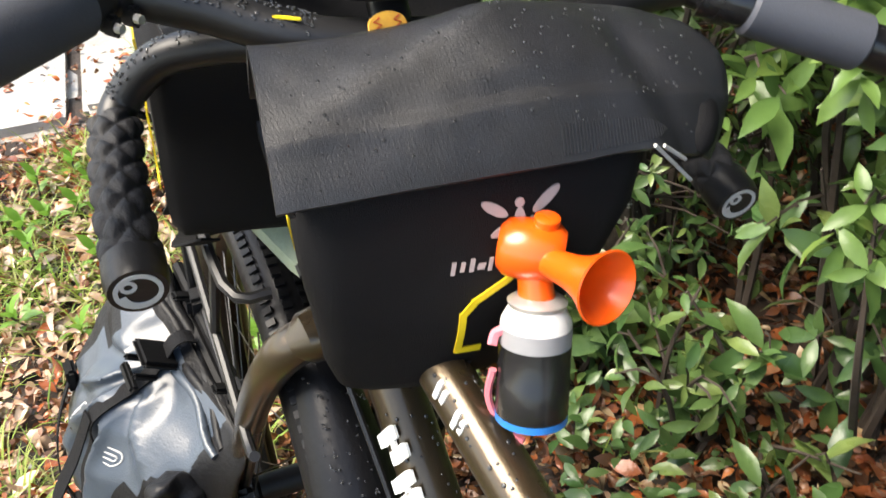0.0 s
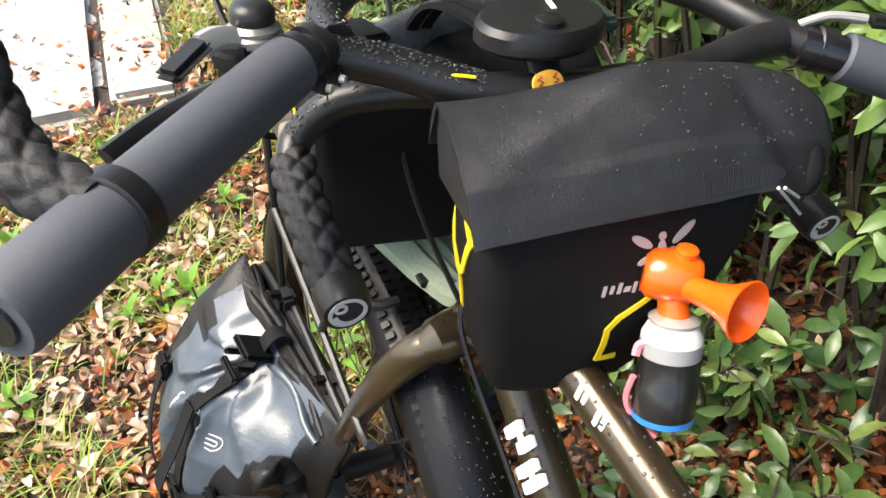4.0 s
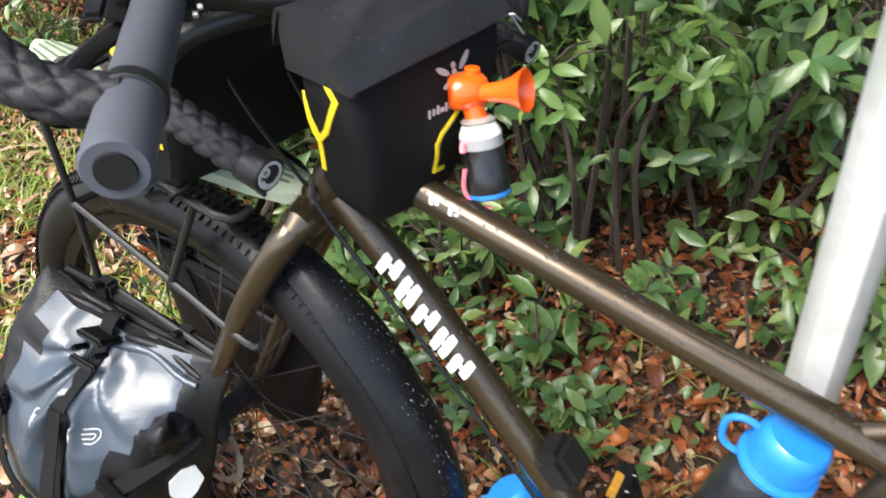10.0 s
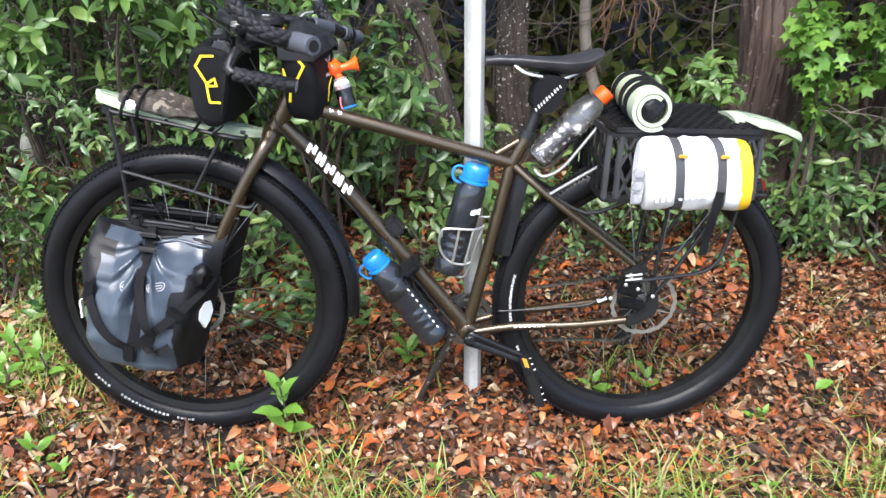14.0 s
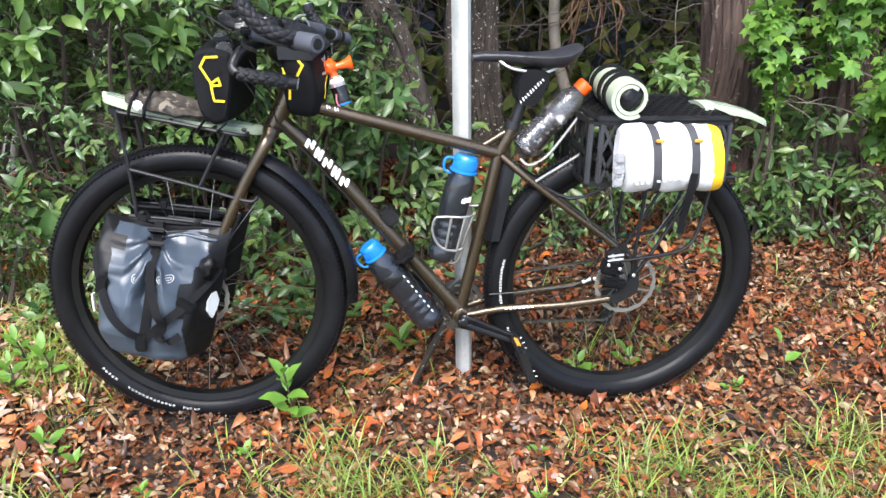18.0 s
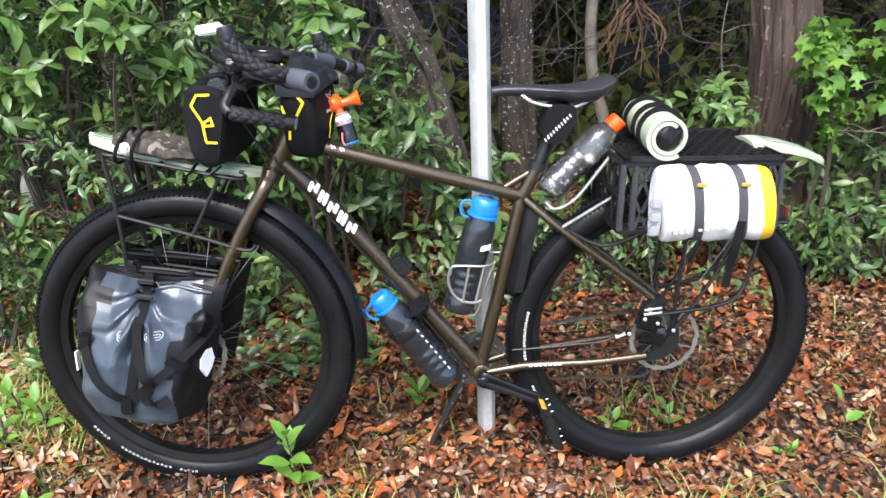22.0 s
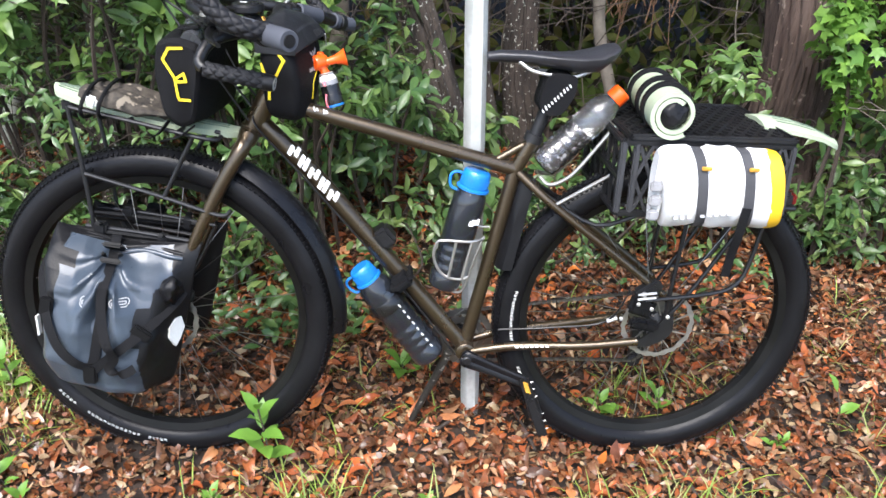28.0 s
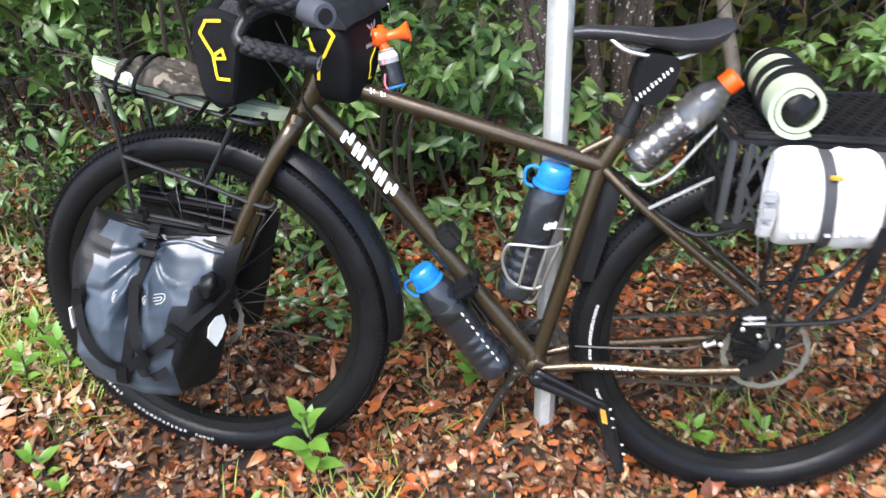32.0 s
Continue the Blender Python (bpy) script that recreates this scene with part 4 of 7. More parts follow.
seedling("bright green broad-leaved seedling beside the front wheel", (-0.345, -0.1), 0.21, 11, 0.078, 401)
seedling("small green seedling under the frame", (-0.02, 0.31), 0.06, 6, 0.09, 402)
seedling("small green seedling inside the rear wheel", (0.52, 0.14), 0.05, 5, 0.07, 403)
seedling("small green seedling inside the rear wheel", (0.68, 0.16), 0.06, 5, 0.07, 404)
seedling("single upright green sprout in the litter", (1.2, 0.1), 0.08, 2, 0.07, 405)
seedling("low pale green weed in the litter", (0.95, 0.0), 0.04, 9, 0.04, 406)
def low_growth():
    """Weeds and young grass in the shade behind the bicycle."""
    r = np.random.default_rng(19)
    at, along, size = [], [], []
    for _ in range(520):
        x, y = r.uniform(-1.2, 1.3), r.uniform(0.42, 0.9)
        if r.random() > (1.0 if x < -0.15 else 0.1) * (0.55 + 1.1 * noise.noise(Vector((x * 3, y * 3, 2)))):
            continue
        for _ in range(int(r.integers(4, 9))):
            px, py = x + r.normal(0, 0.03), y + r.normal(0, 0.03)
            at.append((px, py, height(px, py) + r.uniform(0.01, 0.1)))
            a = r.uniform(0, 2 * np.pi)
            along.append((math.cos(a), math.sin(a), r.uniform(0.1, 0.9)))
            size.append(r.uniform(0.025, 0.06))
    up = np.stack([r.normal(0, 0.3, len(at)), r.normal(0, 0.3, len(at)) - 0.3, np.ones(len(at))], 1)
    me = leaf_mesh("low_weeds", at, along, up, size, LEAF, 1.1)
    tagged(new("low_weeds", me), "low green weeds growing through the leaf litter", "weeds", kind="stuff")


low_growth()
for i in range(16):
    x, y = rng.uniform(-2.0, -0.9), rng.uniform(-0.5, 0.4)
    seedling("bright green broad-leaved weed in the grass", (x, y), rng.uniform(0.05, 0.13), 7, 0.06, 450 + i)
for i in range(11):
    a, r0 = 2.4 * i, 0.06 * math.sqrt(i)
    seedling("bright yellow-green broad-leaved weed beside the road", (WEED[0] + 1.3 * r0 * math.cos(a), WEED[1] + r0 * math.sin(a)), 0.06 + 0.01 * (i % 7), 8, 0.055, 480 + i)
for i in range(10):
    x, y = rng.uniform(-1.6, 1.6), rng.uniform(-0.45, 0.0)
    seedling("low green weed in the grass", (x, y), 0.03, 6, 0.045, 420 + i)


def stick(a, b, r0):
    """A dead stick on the ground."""
    a, b = Vector((*a, 0)), Vector((*b, 0))
    m = a.lerp(b, 0.5) + Vector((0.02, 0.015, 0))
    pts = spline([a, m, b], 5)
    for p in pts:
        p.z = height(p.x, p.y) + 0.025
    ob = thing("stick", "thin dead grey-brown stick lying on the litter", "stick", pts[0], "fallen sticks", lean=False)
    part("wood", tube(pts, [r0 * (1 - 0.06 * i) for i in range(len(pts))], 6), TWIG, ob)


for i in range(16):
    x, y, a, l = rng.uniform(-1.6, 1.8), rng.uniform(-0.4, 0.9), rng.uniform(0, 3.1), rng.uniform(0.12, 0.45)
    stick((x, y), (x + l * math.cos(a), y + l * math.sin(a)), rng.uniform(0.002, 0.006))
fr = thing("dead_palm_frond", "brown dead palm frond hanging in the shade", "palm frond", (1.0, 1.8, 0.55), lean=False)
for k in range(22):
    a = rng.uniform(-0.5, 0.5)
    p = Vector((0.98 + 0.06 * a, 1.8, 1.0 - 0.1 * rng.random()))
    drop = rng.uniform(0.12, 0.34)
    part("leaflet", ribbon(spline([p, p + Vector((0.1 * a, 0.01 * math.cos(k), -0.15 * drop)), p + Vector((0.22 * a + rng.normal(0, 0.02), 0.05 * math.sin(k), -0.5 * drop)), p + Vector((0.26 * a + rng.normal(0, 0.04), 0.05 * math.sin(k), -drop))], 4), rng.uniform(0.003, 0.008), (1, 0.6 * math.sin(k * 1.7), 0), 0.001), FROND, fr)

# ---- sign post ----
POST_A, POST_B = Vector((0.172, 0.15, -0.05)), Vector((0.024, 0.08, 2.6))


def sign_post():
    ob = thing("sign_post", "bare galvanised steel post that the bicycle leans on", "post", (POST_A.x, POST_A.y, 0), lean=False)
    d = POST_B - POST_A
    ring = [(-0.025, 0.012), (-0.02, -0.012), (-0.011, -0.022), (0.011, -0.022), (0.02, -0.012), (0.025, 0.012), (0.022, 0.014), (0.015, -0.008), (0.0, -0.016), (-0.015, -0.008), (-0.022, 0.014)]
    bm = loft([[POST_A + d * f + Vector((x, y, 0)) for x, y in ring] for f in (0, 0.25, 0.5, 0.75, 1)])
    part("channel", bm, GALV, ob)
    return ob


sign_post()

# ---- the bicycle ----
HUB_F, HUB_R, RAD = Vector((-0.577, 0.0, 0.392)), Vector((0.579, 0.0, 0.392)), 0.39
STEER = Matrix.Translation(HUB_F) @ Matrix.Rotation(radians(-6), 4, "Z") @ Matrix.Translation(-HUB_F)
bike = thing("bicycle", "olive-brown steel touring bicycle loaded with bags, leaning on a post", "bicycle", (0, 0, 0))


def wheel(hub, steer, disc_side):
    def ring_of(profile, sides=96):
        bm = bmesh.new()
        rings = [[bm.verts.new(hub + Vector((math.cos(t) * r, y, math.sin(t) * r))) for r, y in profile] for t in (2 * math.pi * i / sides for i in range(sides))]
        k = len(profile)
        for i in range(sides):
            a, b = rings[i], rings[(i + 1) % sides]
            for j in range(k):
                bm.faces.new((a[j], b[j], b[(j + 1) % k], a[(j + 1) % k]))
        bm.transform(steer)
        return bm

    tyre = [(RAD - 0.034 + 0.034 * math.cos(a), 0.033 * math.sin(a)) for a in (2 * math.pi * j / 16 for j in range(16))]
    w = part("wheel", ring_of([(0.328, 0.019), (0.328, -0.019), (0.311, -0.014), (0.306, 0.0), (0.311, 0.014)]), RIM, bike, "black deep rim wheel")
    t = part("tyre", ring_of(tyre), RUBBER, w, "wide black knobbly rubber tyre")
    bm = bmesh.new()
    for i in range(200):
        a = 2 * math.pi * i / 200
        for y, up in ((-0.024, 0.62), (-0.0085, 0.94), (0.0085, 0.94), (0.024, 0.62)):
            aa = a + (0.02 if abs(y) < 0.01 else 0)
            r = RAD - 0.034 + 0.0345 * math.sqrt(max(0, 1 - (y / 0.034) ** 2))
            c = hub + Vector((math.cos(aa) * r, y, math.sin(aa) * r))
            tang, out = Vector((-math.sin(aa), 0, math.cos(aa))), Vector((math.cos(aa) * up, (1 if y > 0 else -1) * (1 - up), math.sin(aa) * up)).normalized()
            side = tang.cross(out)
            v = [bm.verts.new(c + tang * sx * 0.0033 + side * sy * 0.0042 + out * sz) for sz in (0, 0.003) for sx, sy in ((-1, -1), (1, -1), (1, 1), (-1, 1))]
            for f in ((4, 5, 6, 7), (0, 1, 5, 4), (1, 2, 6, 5), (2, 3, 7, 6), (3, 0, 4, 7)):
                bm.faces.new([v[k] for k in f])
    bm.transform(steer)
    part("tread", bm, RUBBER, t, smooth=False)
    bm = lathe(hub + Vector((0, -0.06, 0)), hub + Vector((0, 0.06, 0)), [(0, 0.01), (0.08, 0.028), (0.16, 0.028), (0.2, 0.017), (0.8, 0.017), (0.84, 0.028), (0.92, 0.028), (1, 0.01)])
    bm.transform(steer)
    part("hub", bm, BLACK_METAL, w)
    for i in range(32):
        s = -1 if i % 2 else 1
        a = 2 * math.pi * i / 32
        b = a + (0.55 if i % 4 < 2 else -0.55)
        bm = tube([hub + Vector((math.cos(b) * 0.026, s * 0.045, math.sin(b) * 0.026)), hub + Vector((math.cos(a) * 0.31, s * 0.004, math.sin(a) * 0.31))], 0.0011, 4)
        bm.transform(steer)
        part("spoke", bm, SPOKE, w)
    # brake disc: an open ring with slanted arms
    y = disc_side * 0.052
    bm = bmesh.new()
    rings = [[bm.verts.new(hub + Vector((math.cos(t) * r, y + o, math.sin(t) * r))) for r, o in ((0.088 + 0.0015 * math.sin(24 * t), -0.001), (0.088 + 0.0015 * math.sin(24 * t), 0.001), (0.077 + 0.002 * math.sin(12 * t), 0.001), (0.077 + 0.002 * math.sin(12 * t), -0.001))] for t in (2 * math.pi * i / 96 for i in range(96))]
    for i in range(96):
        a, b = rings[i], rings[(i + 1) % 96]
        for j in range(4):
            bm.faces.new((a[j], b[j], b[(j + 1) % 4], a[(j + 1) % 4]))
    bm.transform(steer)
    part("brake_disc", bm, DISC, w, "bright perforated steel disc")
    for i in range(9):
        a = 2 * math.pi * i / 9
        bm = ribbon([hub + Vector((math.cos(a) * 0.024, y, math.sin(a) * 0.024)), hub + Vector((math.cos(a + 0.35) * 0.078, y, math.sin(a + 0.35) * 0.078))], 0.0032, (-math.sin(a), 0, math.cos(a)), 0.002)
        bm.transform(steer)
        part("disc_arm", bm, DISC, w)
    # printed letters on the tyre's side, as plain bars
    for a0, a1, n in ((219, 228, 5), (233, 256, 13), (259, 267, 5)) if hub.x < 0 else ((168, 190, 15), (202, 214, 8)):
        bm = bmesh.new()
        for k in range(n):
            a = radians(a0 + (a1 - a0) * (k + 0.5) / n)
            for g, w, h in ((-0.0065, 0.0013, 0.0065), (0.005, 0.0013, 0.0055), (0.0, 0.005, 0.0014)):
                rr = RAD - 0.04 + (0.0025 if h < 0.004 and k % 2 else -0.002 if h < 0.004 else 0)
                ribbon([hub + Vector((math.cos(a + g + f * w / 0.7) * rr, -0.0335, math.sin(a + g + f * w / 0.7) * rr)) for f in (-1, 1)], h, (math.cos(a), 0, math.sin(a)), 0.001, bm)
        bm.transform(steer)
        part("tyre_print", bm, WHITE, t, "white printed bars on the tyre wall")
    return w


wheel(HUB_F, STEER, -1)
wheel(HUB_R, Matrix(), -1)

BB, NODE, ST_TOP = Vector((0.124, 0, 0.299)), Vector((0.214, 0, 0.752)), Vector((0.249, 0, 0.824))
HT_B, HT_T = Vector((-0.366, 0, 0.822)), Vector((-0.32, 0, 0.917))
frame_part = part("head_tube", lathe(HT_B, HT_T, [(0, 0.026), (0.08, 0.027), (0.1, 0.0235), (0.9, 0.0235), (0.92, 0.027), (1, 0.026)], 24), PAINT, bike)
part("top_tube", tube(spline([HT_T.lerp(HT_B, 0.25), (-0.187, 0, 0.857), (0.02, 0, 0.803), NODE], 5), 0.0165, 18), PAINT, bike)
part("down_tube", tube([HT_T.lerp(HT_B, 0.72), (-0.245, 0, 0.741), (-0.035, 0, 0.49), BB], 0.0195, 18), PAINT, bike)
part("seat_tube", tube([BB, BB.lerp(NODE, 0.5), NODE, ST_TOP], 0.0165, 18), PAINT, bike)
part("gusset_tube", tube([(0.162, 0, 0.767), (0.228, 0, 0.808)], 0.009, 12), PAINT, bike)
part("bottom_bracket", lathe(BB + Vector((0, -0.038, 0)), BB + Vector((0, 0.038, 0)), [(0, 0.02), (0.03, 0.023), (0.97, 0.023), (1, 0.02)], 24), PAINT, bike)
for s in (-1, 1):
    part("seat_stay", tube(spline([NODE + Vector((0.005, s * 0.012, -0.005)), (0.3, s * 0.045, 0.683), (0.44, s * 0.062, 0.58), (0.588, s * 0.066, 0.466)], 5), 0.0095, 12), PAINT, bike)
    part("chain_stay", tube(spline([BB + Vector((0.01, s * 0.03, 0)), (0.24, s * 0.042, 0.322), (0.4, s * 0.06, 0.335), (0.53, s * 0.066, 0.352)], 5), 0.0105, 12), PAINT, bike)
    bm = loft([outline([(0.52, s * 0.066 + o, 0.345), (0.545, s * 0.066 + o, 0.365), (0.59, s * 0.066 + o, 0.41), (0.582, s * 0.066 + o, 0.475), (0.6, s * 0.066 + o, 0.47), (0.615, s * 0.066 + o, 0.385), (0.6, s * 0.066 + o, 0.36), (0.55, s * 0.066 + o, 0.335)], 3, 0.3) for o in (-0.003, 0.003)])
    part("dropout", bm, BLACK_METAL if s < 0 else PAINT, bike)
    legs = [Vector(v) for v in ((-0.372, s * 0.026, 0.815), (-0.385, s * 0.054, 0.79), (-0.438, s * 0.06, 0.69), (-0.511, s * 0.06, 0.533), (-0.577, s * 0.06, 0.392))]
    legs = [v.lerp(STEER @ v, f) for v, f in zip(legs, (0, 0.1, 0.4, 0.75, 1))]
    leg = tube(spline(legs, 5), [0.018 - 0.00035 * i for i in range(21)], 14)
    part("fork_leg", leg, PAINT, bike)
bm = tube([(-0.374, -0.05, 0.808), (-0.372, -0.04, 0.813), (-0.371, 0, 0.818), (-0.372, 0.04, 0.813), (-0.374, 0.05, 0.808)], [0.012, 0.02, 0.023, 0.02, 0.012], 16)
part("fork_crown", bm, PAINT, bike)
part("headset_cup", lathe(HT_T, HT_T.lerp(HT_B, -0.22), [(0, 0.024), (0.6, 0.024), (1, 0.019)], 20), BLACK_METAL, bike)
part("seat_clamp", lathe(ST_TOP - Vector((0.003, 0, 0.008)), ST_TOP + Vector((0.003, 0, 0.01)), [(0, 0.021), (1, 0.021)], 20), BLACK_METAL, bike)
part("seat_post", tube([ST_TOP, (0.284, 0, 0.93)], 0.0142, 14), BLACK_METAL, bike)
bm = loft([outline([(0.243 + o, -y, 0.905), (0.262 + o, -y, 0.975), (0.325 + o, -y, 0.972), (0.322 + o, -y, 0.93), (0.298 + o, -y, 0.885), (0.262 + o, -y, 0.882)], 4, 0.3) for y, o in ((-0.032, 0.004), (-0.024, 0), (0.024, 0), (0.032, 0.004))])
cover = part("post_cover", bm, FABRIC, bike, "black neoprene cover over the seat post head")
bm = bmesh.new()
for k in range(10):
    p = Vector((0.258 + 0.006 * k, -0.0335, 0.893 + 0.0062 * k))
    ribbon([p + Vector((-0.002, 0, 0.003 + 0.002 * (k % 3 == 1))), p + Vector((0.002, 0, -0.003))], 0.0035, (1, 0, 1), 0.001, bm)
part("cover_print", bm, WHITE, cover, "white printed bars")


def saddle():
    """Long narrow saddle with a raised tail."""
    rows = []
    for x, w, z, d in ((0.135, 0.012, 1.001, 0.012), (0.16, 0.019, 1.006, 0.017), (0.22, 0.023, 1.007, 0.02), (0.28, 0.036, 1.005, 0.025), (0.33, 0.058, 1.006, 0.034), (0.37, 0.068, 1.013, 0.036), (0.395, 0.06, 1.023, 0.026), (0.41, 0.042, 1.028, 0.012)):
        rows.append([(x, w * math.cos(a), z + (0.008 * math.sin(a) if math.sin(a) > 0 else d * math.sin(a))) for a in (2 * math.pi * j / 20 for j in range(20))])
    s = part("saddle", loft(rows), LEATHER, bike, "black smooth leather saddle with rain drops")
    for y in (-0.022, 0.022):
        part("saddle_rail", tube(spline([(0.2, y * 0.5, 0.995), (0.235, y, 0.975), (0.31, y, 0.966), (0.345, y, 0.975), (0.37, y, 0.99)], 5), 0.0036, 8), STEEL, s, "bright steel rail")


saddle()

# cranks, pedals, rings and chain
def crank(side, tip):
    a = BB + Vector((0, side * 0.064, 0))
    b = Vector((tip[0], side * 0.085, tip[1]))
    d = (b - a).normalized()
    up = Vector((-d.z, 0, d.x))
    rows = []
    for f, h, w in ((-0.09, 0.012, 0.006), (-0.06, 0.019, 0.009), (0.0, 0.021, 0.011), (0.2, 0.0185, 0.009), (0.5, 0.016, 0.008), (0.8, 0.0145, 0.008), (1.0, 0.015, 0.009), (1.06, 0.012, 0.008), (1.09, 0.006, 0.005)):
        c = a.lerp(b, f)
        rows.append([c + up * h * y + Vector((0, w * x, 0)) for x, y in ((-1, -0.75), (-1, -0.25), (-0.7, 0), (-1, 0.25), (-1, 0.75), (-0.6, 1), (0.6, 1), (1, 0.7), (1, -0.7), (0.6, -1), (-0.6, -1))])
    c = part("crank_arm", loft(rows), GUARD, bike, "thick grooved black crank arm")
    part("crank_bolt", lathe(a + Vector((0, side * 0.008, 0)), a + Vector((0, side * 0.014, 0)), [(0, 0.011), (0.6, 0.011), (1, 0.008)], 18), BLACK_METAL, c)
    # a platform pedal turned on its edge: spindle housing, two long rails, end plates and pins
    mid = Vector((b.x + 0.018, side * 0.14, b.z - 0.035))
    along, out = Vector((0.36, 0, -0.93)), Vector((0.93, 0, 0.36))
    ped = part("pedal", lathe(mid + Vector((0, -side * 0.05, 0)), mid + Vector((0, side * 0.045, 0)), [(0, 0.008), (0.05, 0.014), (0.9, 0.016), (1, 0.01)], 16), PLASTIC, c, "black platform pedal")
    part("pedal_web", block(mid, (0.014, 0.07, 0.084), (0, -21, 0), 0.003), PLASTIC, ped)
    for g in (-1, 1):
        e = mid + along * 0.047 * g
        part("pedal_rail", block(e, (0.026, 0.092, 0.014), (0, 21, 0), 0.004), PLASTIC, ped)
        part("pedal_reflector", block(e + along * 0.0085 * g, (0.012, 0.045, 0.004), (0, 21, 0), 0.001), AMBER, ped, "amber reflector")
        part("pedal_plate", block(mid + Vector((0, side * 0.044 * g, 0)), (0.02, 0.01, 0.1), (0, -21, 0), 0.003), PLASTIC, ped)
        for k in (-1, 0, 1):
            part("pin", lathe(e + Vector((0, 0.03 * k, 0)) + out * 0.012, e + Vector((0, 0.03 * k, 0)) + out * 0.018, [(0, 0.0016), (1, 0.0012)], 6), SPOKE, ped)
    return c


part("kickstand", tube(spline([(0.086, 0.0, 0.28), (0.06, 0.02, 0.2), (0.03, 0.05, 0.11), (0.006, 0.072, 0.035)], 5), [0.011 - 0.0002 * i for i in range(16)], 10), CHIPPED, bike, "chipped dark steel kickstand leg")
crank(-1, (0.262, 0.25))
crank(1, (-0.037, 0.392))
for r, y in ((0.075, 0.05), (0.055, 0.043)):
    bm = bmesh.new()
    n = 72
    rings = [[bm.verts.new(BB + Vector((math.cos(t) * q, y + o, math.sin(t) * q))) for q, o in ((r + 0.004 * (i % 2), -0.0015), (r + 0.004 * (i % 2), 0.0015), (r - 0.014, 0.0015), (r - 0.014, -0.0015))] for i, t in ((i, 2 * math.pi * i / n) for i in range(n))]
    for i in range(n):
        for j in range(4):
            bm.faces.new((rings[i][j], rings[(i + 1) % n][j], rings[(i + 1) % n][(j + 1) % 4], rings[i][(j + 1) % 4]))
    part("chainring", bm, SPOKE, bike, smooth=False)
bm = bmesh.new()
for k in range(9):
    r = 0.02 + 0.0035 * k
    lathe(HUB_R + Vector((0, 0.055 - 0.003 * k, 0)), HUB_R + Vector((0, 0.0565 - 0.003 * k, 0)), [(0, r), (1, r)], 28, bm)
part("cassette", bm, SPOKE, bike, smooth=False)
loop = [HUB_R + Vector((0.0, 0.045, 0.04)), BB + Vector((0.0, 0.047, 0.072)), BB + Vector((-0.06, 0.047, 0.02)), BB + Vector((-0.01, 0.047, -0.07)), Vector((0.4, 0.045, 0.238)), Vector((0.565, 0.045, 0.235)), Vector((0.6, 0.045, 0.26)), Vector((0.575, 0.045, 0.32))]
bm = bmesh.new()
for a, b in zip(loop, loop[1:]):
    n = max(1, int((b - a).length / 0.0127))
    for i in range(n):
        p, q = a.lerp(b, i / n), a.lerp(b, (i + 0.85) / n)
        ribbon([p, q], 0.006 if i % 2 else 0.0075, (0, 1, 0), 0.007, bm)
part("chain", bm, SPOKE, bike, "dull steel chain", smooth=False)
d = part("rear_derailleur", loft([outline([(0.555, 0.05 + o, 0.33), (0.6, 0.05 + o, 0.34), (0.602, 0.05 + o, 0.28), (0.585, 0.05 + o, 0.215), (0.555, 0.05 + o, 0.215), (0.56, 0.05 + o, 0.28)], 3, 0.3) for o in (0, 0.016)]), BLACK_METAL, bike)
part("jockey_wheel", lathe((0.57, 0.046, 0.235), (0.57, 0.054, 0.235), [(0, 0.017), (1, 0.017)], 16), PLASTIC, d)
for x, z, n in ((0.535, 0.485, "rear"), (-0.52, 0.455, "front")):
    bm = block((x, -0.068, z), (0.055, 0.03, 0.038), (0, -35, 0), 0.006)
    block((x + 0.02, -0.075, z + 0.02), (0.02, 0.02, 0.03), (0, -35, 0), 0.005, bm)
    if n == "front":
        bm.transform(STEER)
    c = part("brake_caliper", bm, BLACK_METAL, bike)
    bm = lathe((x - 0.012, -0.085, z), (x - 0.012, -0.09, z), [(0, 0.007), (1, 0.006)], 10)
    if n == "front":
        bm.transform(STEER)
    part("bolt", bm, STEEL, c)
    if n == "rear":
        for k in (0, 1):
            part("caliper_arm", tube([(0.508, -0.092, 0.487 - 0.012 * k), (0.55, -0.092, 0.492 - 0.012 * k)], 0.0034, 8), STEEL, c, "bright caliper arm")
        part("caliper_cover", block((0.525, -0.076, 0.452), (0.062, 0.026, 0.05), (0, 18, 0), 0.009), GUARD, c)
        part("caliper_cover", block((0.535, -0.08, 0.405), (0.075, 0.02, 0.03), (0, 10, 0), 0.008), GUARD, c)
        for x, z in ((0.512, 0.462), (0.545, 0.45), (0.586, 0.43), (0.476, 0.424)):
            part("bolt", lathe((x, -0.088, z), (x, -0.094, z), [(0, 0.005), (0.7, 0.005), (1, 0.003)], 8), STEEL, c)
        part("cable_stop", tube([(0.452, -0.06, 0.402), (0.475, -0.06, 0.412)], 0.006, 8), STEEL, c)
        part("brake_cable", tube(spline([(0.2, -0.03, 0.36), (0.33, -0.05, 0.378), (0.452, -0.06, 0.402), (0.49, -0.085, 0.495)], 5), 0.0024, 6), PLASTIC, c)
